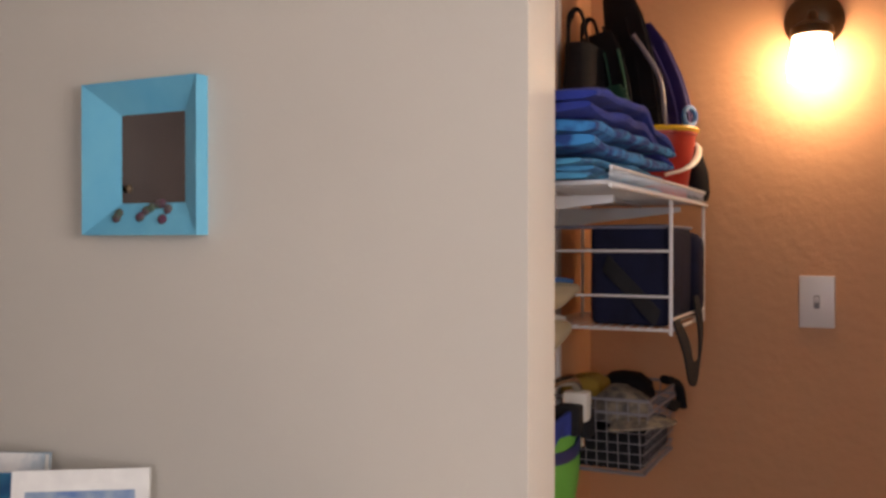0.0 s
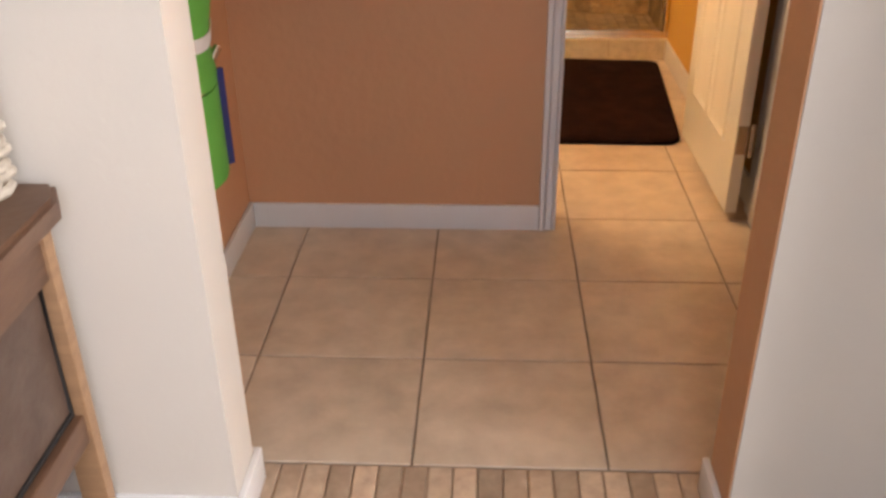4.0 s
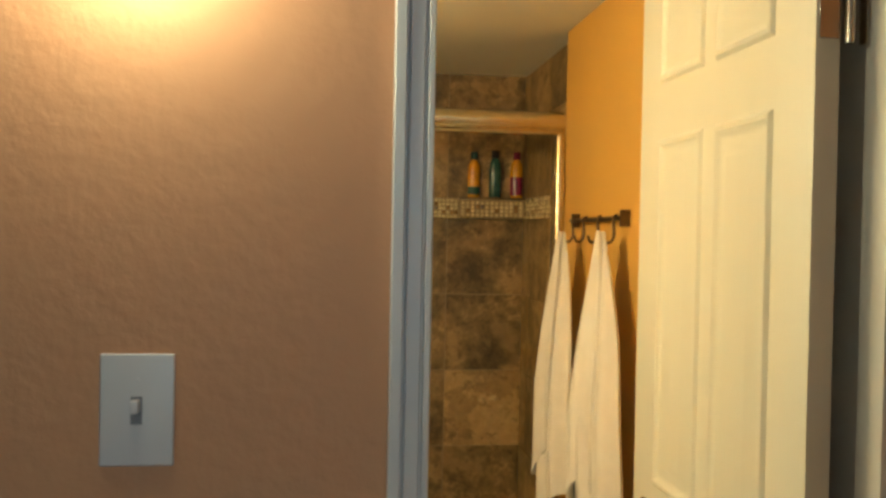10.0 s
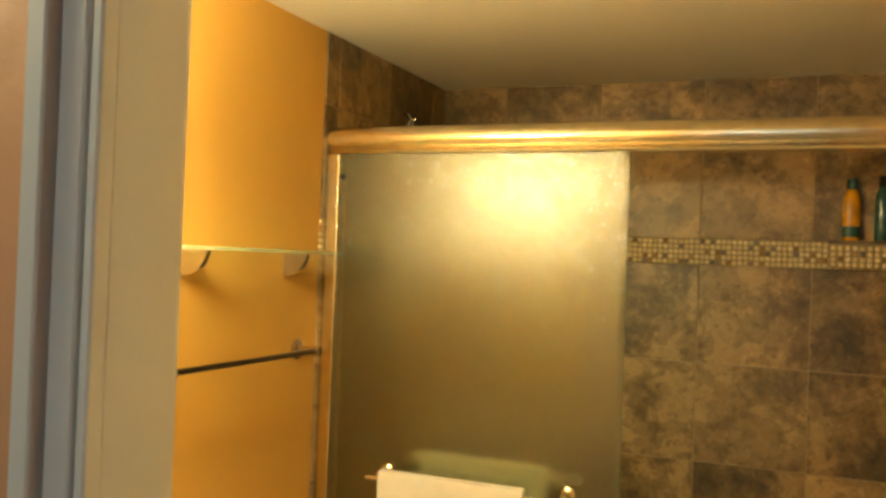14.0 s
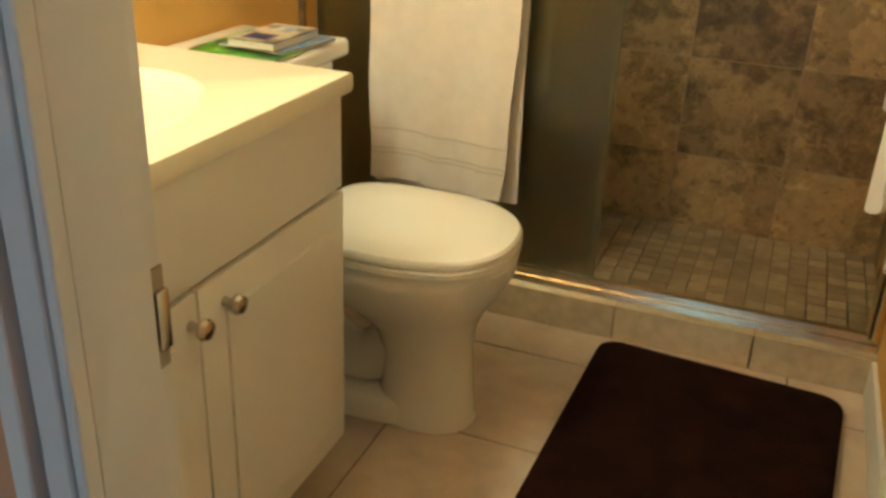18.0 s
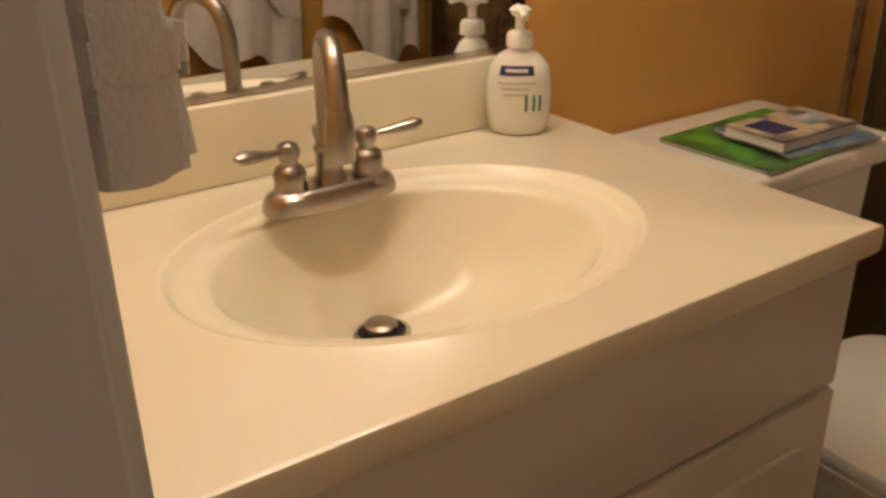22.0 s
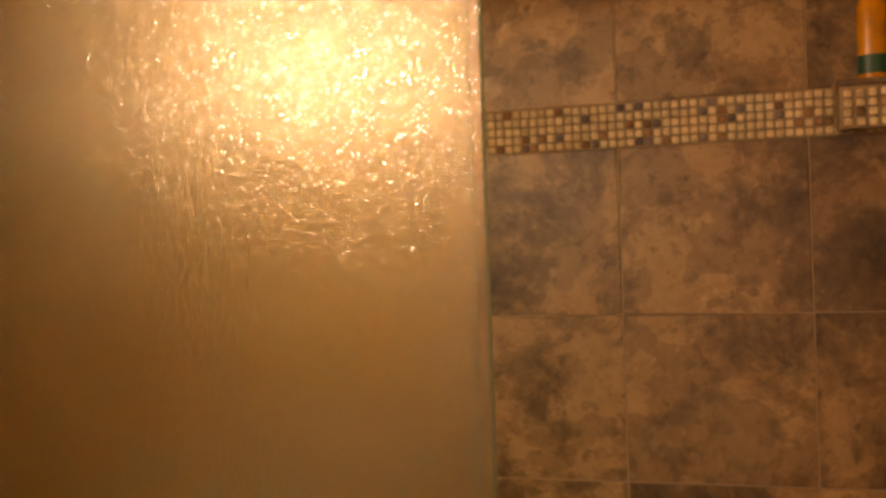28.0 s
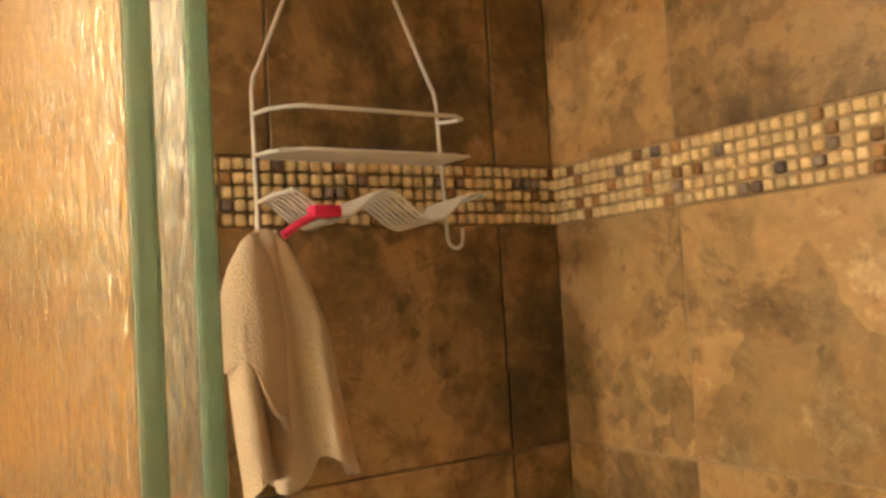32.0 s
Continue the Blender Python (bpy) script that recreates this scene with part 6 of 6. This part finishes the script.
wb = thing("wire_basket", "grey-white wire basket on the wall filled with caps and gloves", "basket", (-0.33, -0.28, 0.84))
QX0, QX1, QY0, QY1, QZ0, QZ1 = HW + 0.014, -0.185, -0.46, -0.13, 0.800, 0.965
for z, k in ((QZ1, 1.0), (QZ1 - 0.030, 0.985), (QZ0, 0.90)):
    cxq, cyq = (QX0 + QX1) / 2, (QY0 + QY1) / 2
    loop = [(QX0, cyq - (cyq - QY0) * k, z), (cxq + (QX1 - cxq) * k, cyq - (cyq - QY0) * k, z), (cxq + (QX1 - cxq) * k, cyq + (QY1 - cyq) * k, z), (QX0, cyq + (QY1 - cyq) * k, z)]
    part("rim_wire", tube(bm_new(), loop + [loop[0]], 0.0034, 8), M_WIRE_G, wb)
for i in range(15):
    y = QY0 + 0.012 + i * (QY1 - QY0 - 0.024) / 14
    part("mesh_wire", tube(bm_new(), [(QX1, y, QZ1), (QX1 - 0.015, y, QZ0), (QX0, y, QZ0)], 0.0014, 5), M_WIRE_G, wb)
for i in range(10):
    x = QX0 + 0.01 + i * (QX1 - QX0 - 0.03) / 9
    part("mesh_wire", tube(bm_new(), [(x, QY0, QZ1), (x, QY0 + 0.016, QZ0), (x, QY1 - 0.016, QZ0), (x, QY1, QZ1)], 0.0014, 5), M_WIRE_G, wb)
for k in range(1, 6):
    z = QZ0 + (QZ1 - 0.03 - QZ0) * k / 6
    part("mesh_wire", tube(bm_new(), [(QX0, QY0 + 0.014, z), (QX1 - 0.012, QY0 + 0.014, z), (QX1 - 0.012, QY1 - 0.014, z), (QX0, QY1 - 0.014, z)], 0.0014, 5), M_WIRE_G, wb)
part("liner", box(bm_new(), QX0 + 0.006, QX1 - 0.018, QY0 + 0.020, QY1 - 0.020, QZ0 + 0.003, QZ0 + 0.088, 0.02), M_BLKCLOTH, wb, "dark cloth things inside")


def cap(label, x, y, z, r, mat, turn):
    t = thing("baseball_cap", label, "cap", (x, y, z), group="caps in the basket")
    bm = turned(bm_new(), [(r, 0), (r * 1.0, r * 0.35), (r * 0.85, r * 0.72), (r * 0.5, r * 0.95), (r * 0.08, r * 1.02)], (x, y, z), "z", 24)
    for v in bm.verts:
        v.co += Vector((noise.noise(v.co * 20), noise.noise(v.co * 20 + Vector((4, 4, 0))), noise.noise(v.co * 18 + Vector((0, 7, 2))))) * 0.012
    part("crown", bm, mat, t)
    bm = bm_new()
    cloth(bm, lambda u, v: (x + math.cos(turn + (u - 0.5) * 1.9) * (r + v * r * 0.75), y + math.sin(turn + (u - 0.5) * 1.9) * (r + v * r * 0.75), z + 0.012 - 0.014 * v - 0.02 * (u - 0.5) ** 2), 14, 5, 0.005)
    part("brim", bm, mat, t)


cap("plaid fabric cap in the wire basket", -0.265, -0.375, QZ1 - 0.055, 0.070, M_CAPFAB, -0.6)
cap("black cap in the wire basket", -0.290, -0.225, QZ1 - 0.045, 0.072, M_BLKCLOTH, 0.7)
cap("yellow-brown cap at the back of the basket", -0.370, -0.300, QZ1 - 0.03, 0.060, material("ochre_cloth", (0.33, 0.20, 0.03), 0.9, bump=0.4, bump_scale=250), 2.0)
solo("glove", tube(bm_new(), smooth_path([(-0.205, -0.20, QZ1 + 0.012), (-0.180, -0.165, QZ1 - 0.004), (-0.172, -0.150, QZ1 - 0.060)], 5), 0.018, 10, flat=0.6), M_BLKCLOTH, "black glove hanging over the basket rim", "glove")

SHIFT = Vector((0, 0, 0))


# ---- front room: mirror, sideboard ----
MX0, MX1, MZ0, MZ1 = -1.032, -0.771, 1.347, 1.615
MYF = PF - 0.030
bmir = thing("framed_mirror", "small mirror in a deep turquoise distressed wooden frame", "mirror", ((MX0 + MX1) / 2, PF, MZ0))
IX0, IX1, IZ0, IZ1 = MX0 + 0.072, MX1 - 0.044, MZ0 + 0.056, MZ1 - 0.056
for nm, quad in (("top_board", ((MX0, MZ1), (MX1, MZ1), (IX1, IZ1), (IX0, IZ1))), ("bottom_board", ((MX0, MZ0), (MX1, MZ0), (IX1, IZ0), (IX0, IZ0))), ("side_board", ((MX0, MZ0), (MX0, MZ1), (IX0, IZ1), (IX0, IZ0))), ("side_board", ((MX1, MZ0), (MX1, MZ1), (IX1, IZ1), (IX1, IZ0)))):
    o, q = quad[:2], quad[2:]
    cx_, cz_ = (MX0 + MX1) / 2, (MZ0 + MZ1) / 2

    def off(p, k):
        return (cx_ + (p[0] - cx_) * k, cz_ + (p[1] - cz_) * k)
    bm = bm_new()
    a = [Vector((p[0], MYF, p[1])) for p in o] + [Vector((p[0], PF - 0.006, p[1])) for p in q]
    b = [Vector((p[0], PF - 0.0005, p[1])) for p in o] + [Vector((p[0], PF - 0.0005, p[1])) for p in q]
    loft(bm, [a, b])
    part(nm, bm, M_TURQ, bmir)
part("mirror_glass", box(bm_new(), IX0 - 0.004, IX1 + 0.004, PF - 0.0058, PF - 0.0025, IZ0 - 0.004, IZ1 + 0.004), M_MIRROR, bmir)
rng = random.Random(5)
M_DRIED = material("dried_flower", (0.10, 0.03, 0.06), 0.8, colour2=(0.05, 0.09, 0.06), scale=40, amount=0.2)
for i in range(9):
    x, z = (MX0 + MX1) / 2 + rng.uniform(-0.06, 0.06), MZ0 + 0.035 + rng.uniform(-0.012, 0.02)
    part("flower", turned(bm_new(), [(0.004, 0), (0.010, -0.004), (0.007, -0.009), (0.001, -0.011)], (x, MYF + 0.016 - (z - MZ0 - 0.03) * -0.5, z), "y", 9), M_DRIED, bmir, "dark purple dried flower")

sb = thing("sideboard", "dark wooden sideboard with carved end panels", "sideboard", (-0.85, -1.45, 0))
BX0, BX1, BY0, BY1, BT = -1.60, -0.420, -1.80, -1.246, 0.700
out = [(BX0 - 0.05, BY1 + 0.02), (BX1 + 0.030, BY1 + 0.02), (BX1 + 0.055, BY1 - 0.03), (BX1 + 0.055, BY0), (BX1 + 0.03, BY0 - 0.05), (BX0 - 0.05, BY0 - 0.05)]
part("top", slab_outline(bm_new(), out, BT - 0.042, BT, 0.008), M_WOOD, sb)
for x in (BX0, BX1):
    for y in (BY0, BY1):
        s = 1 if x == BX1 else -1
        bm = bm_new()
        box(bm, x - 0.030, x + 0.018, y - 0.026 if y == BY1 else y, y if y == BY1 else y + 0.026, 0.0005, BT - 0.043, 0.003)
        part("leg", bm, M_WOOD_L, sb)
for z0, z1 in ((0.560, BT - 0.044), (0.250, 0.305)):
    part("end_rail", box(bm_new(), BX1 - 0.012, BX1 + 0.012, BY0 + 0.027, BY1 - 0.027, z0, z1, 0.003), M_WOOD, sb)
    part("front_rail", box(bm_new(), BX0 + 0.019, BX1 - 0.031, BY0 + 0.002, BY0 + 0.024, z0, z1, 0.003), M_WOOD, sb)
pan = part("end_panel", box(bm_new(), BX1 - 0.016, BX1 - 0.006, BY0 + 0.027, BY1 - 0.027, 0.305, 0.560), material("dark_carved_wood", (0.06, 0.032, 0.022), 0.35, colour2=(0.12, 0.075, 0.055), scale=14, amount=0.5, bump=1.0, bump_scale=16), sb, "carved dark end panel")
part("panel_bead", tube(bm_new(), [(BX1 - 0.004, BY0 + 0.034, 0.312), (BX1 - 0.004, BY0 + 0.034, 0.554), (BX1 - 0.004, BY1 - 0.034, 0.554), (BX1 - 0.004, BY1 - 0.034, 0.312), (BX1 - 0.004, BY0 + 0.034, 0.312)], 0.005, 8), M_BLACK, pan)
part("front_panel", box(bm_new(), BX0 + 0.02, BX1 - 0.032, BY0 + 0.006, BY0 + 0.016, 0.305, 0.560), M_WOOD, sb)
part("bottom_shelf", box(bm_new(), BX0 + 0.02, BX1 - 0.032, BY0 + 0.03, BY1 - 0.03, 0.26, 0.28), M_WOOD, sb)

wk = thing("wicker_basket", "whitewashed wicker basket with a dark lining on the sideboard", "basket", (-0.62, -1.44, BT))
bm = bm_new()
KX, KY, KW, KD, KH = -0.625, -1.435, 0.185, 0.185, 0.160
for i in range(9):
    z = BT + 0.008 + i * 0.0172
    pts = [(KX - KW, KY - KD, z), (KX + KW, KY - KD, z), (KX + KW, KY + KD, z), (KX - KW, KY + KD, z)]
    line = []
    for a, b in zip(pts, pts[1:] + pts[:1]):
        for k in range(14):
            q = Vector(a).lerp(Vector(b), k / 14)
            w = 0.005 * (1 if (k + i) % 2 else -1)
            nx, ny = (0, w) if abs(a[1] - b[1]) < 0.01 else (w, 0)
            line.append((q.x + nx, q.y + ny, q.z))
    tube(bm, line + [line[0]], 0.0090, 7)
part("weave", bm, M_WICKER, wk)
bm = bm_new()
box(bm, KX - KW + 0.008, KX + KW - 0.008, KY - KD + 0.008, KY + KD - 0.008, BT + 0.001, BT + 0.142, 0.01)
part("filling", bm, M_BLKCLOTH, wk, "dark lining cloth")
bm = bm_new()
tube(bm, [(KX - KW, KY - KD, BT + KH), (KX + KW, KY - KD, BT + KH), (KX + KW, KY + KD, BT + KH), (KX - KW, KY + KD, BT + KH), (KX - KW, KY - KD, BT + KH)], 0.012, 10)
part("rim", bm, M_WICKER, wk)


def leaning_book(name, label, x0, x1, y, z, h, depth, cover, tilt, turn, photo):
    """A hardback that leans back on the wall, its one end swung out from it."""
    t = thing(name, label, "book", ((x0 + x1) / 2, y, z), group="books on the sideboard")
    w = x1 - x0
    for nm, mat, x, zz, a, b in (("back_cover", cover, (0, w), (0, h), 0, 0.003), ("page_block", M_PAPER, (0.004, w - 0.004), (0.004, h - 0.004), 0.0032, depth - 0.0032), ("front_cover", cover, (0, w), (0, h), depth - 0.003, depth), ("cover_photo", photo, (0.10 * w, 0.90 * w), (0.15 * h, 0.86 * h), depth + 0.0002, depth + 0.0009)):
        bm = bm_new()
        box(bm, x[0] - w, x[1] - w, -b, -a, zz[0], zz[1])
        bmesh.ops.transform(bm, verts=bm.verts[:], matrix=Matrix.Translation((x1, y, z + 0.0015)) @ Matrix.Rotation(radians(turn), 4, "Z") @ Matrix.Rotation(radians(-tilt), 4, "X"))
        part(nm, bm, mat, t)


leaning_book("picture_book", "white photo book leaning on the wall above the sideboard", -1.085, -0.860, -1.264, BT, 0.248, 0.014, M_PAPER, 9, 32, M_COVER_B)
leaning_book("picture_book", "blue photo book leaning on the wall", -1.37, -1.105, -1.266, BT, 0.250, 0.030, M_COVER_W, 9, 24, M_BLUE3)

# dark wooden cabinets along the side wall, seen in the small mirror
for i in range(3):
    y0 = KY0 + 0.35 + i * 0.75
    kc = thing("wall_cabinet", "dark red-brown wooden wall cabinet", "cabinet", (KX0 + 0.17, y0 + 0.37, 1.45), group="wooden wall cabinets")
    part("body", box(bm_new(), KX0 + 0.001, KX0 + 0.32, y0, y0 + 0.745, 1.42, 2.2, 0.003), M_DARKWOOD, kc)
    for k in range(2):
        d = part("cabinet_door", box(bm_new(), KX0 + 0.3205, KX0 + 0.340, y0 + 0.01 + k * 0.365, y0 + 0.365 + k * 0.365, 1.43, 2.19, 0.004), M_DARKWOOD, kc)
        part("cabinet_knob", turned(bm_new(), [(0.008, 0), (0.014, 0.02), (0.006, 0.026)], (KX0 + 0.3402, y0 + (0.33 if k == 0 else 0.41), 1.50), "x", 14), M_BRONZE, d)
    kb = thing("base_cabinet", "dark wooden base cabinet with a pale worktop", "cabinet", (KX0 + 0.3, y0 + 0.37, 0), group="wooden base cabinets")
    part("body", box(bm_new(), KX0 + 0.001, KX0 + 0.58, y0, y0 + 0.745, 0.0005, 0.87, 0.003), M_DARKWOOD, kb)
    part("worktop", box(bm_new(), KX0 + 0.001, KX0 + 0.61, y0 - 0.002, y0 + 0.746, 0.8705, 0.91, 0.004), M_PAPER, kb)

# ---- floor and wall pieces ----
mesh_cache = {}


def cut_piece(name, mat, sx, sy, sz, bevel=0.0015):
    key = (name, mat.name, round(sx, 4), round(sy, 4), round(sz, 4))
    if key not in mesh_cache:
        mesh_cache[key] = block_mesh(name, sx, sy, sz, mat, bevel)
    return mesh_cache[key]


def spans(lo, hi, joint, step, gap):
    """Cuts a length at joint + k * step; gives (start, end) with half a gap taken off at each joint."""
    k0 = math.floor((lo - joint) / step)
    cuts = [joint + k * step for k in range(k0, k0 + int((hi - lo) / step) + 3)]
    cuts = [lo] + [c for c in cuts if lo + 0.004 < c < hi - 0.004] + [hi]
    return [(a + gap / 2, b - gap / 2) for a, b in zip(cuts, cuts[1:]) if b - a > gap + 0.004]


for x0, x1 in spans(HL, HR, 0.100, 0.3910, 0.005):
    for y0, y1 in spans(-1.035, YS + 0.03, -0.303, 0.3690, 0.005):
        if y0 > YW and (x1 < XL or x0 > XR):
            continue
        if y0 > 0.2:
            x0b, x1b = max(x0, XL), min(x1, XR)
        else:
            x0b, x1b = x0, x1
        if x1b - x0b < 0.02:
            continue
        piece("tile", cut_piece("tile", M_FLOOR, x1b - x0b, y1 - y0, 0.008), floor_tiled, ((x0b + x1b) / 2, (y0 + y1) / 2, -0.004))

# narrow tiles of the front room floor, by the passage
for x0, x1 in spans(-0.50, 0.95, 0.036, 0.049, 0.004):
    for y0, y1 in spans(-1.60, -1.037, -1.162, 0.125, 0.004):
        piece("tile", cut_piece("tile", M_BRICKT, x1 - x0, y1 - y0, 0.008), floor_front, ((x0 + x1) / 2, (y0 + y1) / 2, -0.004))

MB0, MB1 = 1.466, 1.546
ROWS = [(z0, z1) for z0, z1 in spans(0.0, MB0, MB0, 0.306, 0.003)] + [(z0, z1) for z0, z1 in spans(MB1, BC, MB1, 0.306, 0.003)]
for z0, z1 in ROWS:
    for x0, x1 in spans(XL, XA, 0.4638, 0.3262, 0.003):
        piece("tile", cut_piece("tile", M_SLATE, x1 - x0, 0.008, z1 - z0), shower_back, ((x0 + x1) / 2, YB - 0.002, (z0 + z1) / 2))
    for y0, y1 in spans(YS + 0.002, YB - 0.007, YB - 0.108, 0.3262, 0.003):
        piece("tile", cut_piece("tile", M_SLATE, 0.008, y1 - y0, z1 - z0), shower_left, (XL + 0.001, (y0 + y1) / 2, (z0 + z1) / 2))
        if y0 < YS + 0.02:
            continue
        piece("tile", cut_piece("tile", M_SLATE, 0.008, y1 - y0, z1 - z0), shower_right, (XA - 0.001, (y0 + y1) / 2, (z0 + z1) / 2))

# mosaic band of small glass chips
CH = (MB1 - MB0) / 5
chip_mats = (M_CHIP_A,) * 14 + (M_CHIP_C, M_CHIP_C, M_CHIP_B)
rng = random.Random(7)


def chip_mesh(mat, axis):
    bm = bm_new()
    r, d = CH * 0.42, 0.006
    box(bm, -r, r, -d, d, -r, r, 0.0046, 3)
    if axis == "x":
        bmesh.ops.rotate(bm, verts=bm.verts[:], matrix=Matrix.Rotation(radians(90), 3, "Z"))
    me = bpy.data.meshes.new("chip")
    bm.to_mesh(me)
    bm.free()
    me.materials.append(mat)
    me.polygons.foreach_set("use_smooth", [True] * len(me.polygons))
    return me


chips = {(m.name, a): chip_mesh(m, a) for m in (M_CHIP_A, M_CHIP_B, M_CHIP_C) for a in "xy"}
joined = {}


def chip_at(parent, axis, at, single):
    m = chip_mats[rng.randrange(17)]
    at = Vector(at) + Vector([rng.uniform(-0.0006, 0.0006) for _ in range(3)])
    if single:
        piece("chip", chips[(m.name, axis)], parent, at)
    else:
        joined.setdefault((parent, m.name, axis), []).append(at)


cols = int((XA - XL) / CH)
for i in range(cols):
    x = XL + (i + 0.5) * (XA - XL) / cols
    for j in range(5):
        chip_at(shower_back, "y", (x, YB - 0.0035, MB0 + (j + 0.5) * CH), x < 0.56)
cols = int((YB - YS) / CH)
for i in range(cols):
    y = YS + (i + 0.5) * (YB - YS) / cols
    for j in range(5):
        chip_at(shower_left, "x", (XL + 0.001, y, MB0 + (j + 0.5) * CH), True)
        if y > YS + 0.03:
            chip_at(shower_right, "x", (XA, y, MB0 + (j + 0.5) * CH), False)
# chips on the front of the ledge
for i in range(13):
    for j in range(4):
        chip_at(ledge, "y", (LX0 + 0.012 + i * (LX1 - LX0 - 0.02) / 12.5, LY0 + 0.002, LZ0 + 0.010 + j * CH), False)
for (parent, mname, axis), spots in joined.items():
    src = chips[(mname, axis)]
    co = np.empty(len(src.vertices) * 3)
    src.vertices.foreach_get("co", co)
    co = co.reshape(-1, 3)
    faces = [tuple(p.vertices) for p in src.polygons]
    verts, polys = [], []
    for s in spots:
        b = len(verts)
        verts.extend((co + np.array(s)).tolist())
        polys.extend(tuple(b + k for k in f) for f in faces)
    me = bpy.data.meshes.new("mosaic_chips")
    me.from_pydata(verts, [], polys)
    me.materials.append(src.materials[0])
    me.polygons.foreach_set("use_smooth", [True] * len(me.polygons))
    ob = new("mosaic_chips", me)
    ob.parent = parent
    tagged(ob, kind="stuff")

# shower floor of small square tiles, the nearer ones single
bm = bm_new()
for x0, x1 in spans(XL, XA, 0.02, 0.0525, 0.004):
    for y0, y1 in spans(CY1 + 0.001, YB - 0.006, 1.80, 0.0525, 0.004):
        if y0 < 2.1 and x0 > 0.25:
            piece("floor_chip", cut_piece("floor_chip", M_SHFLOOR, x1 - x0, y1 - y0, 0.008, 0.001), floor_shower, ((x0 + x1) / 2, (y0 + y1) / 2, 0.003))
        else:
            box(bm, x0, x1, y0, y1, -0.001, 0.007)
me = bpy.data.meshes.new("floor_chips")
bm.to_mesh(me)
bm.free()
me.materials.append(M_SHFLOOR)
ob = new("floor_chips", me)
ob.parent = floor_shower
tagged(ob, kind="stuff")
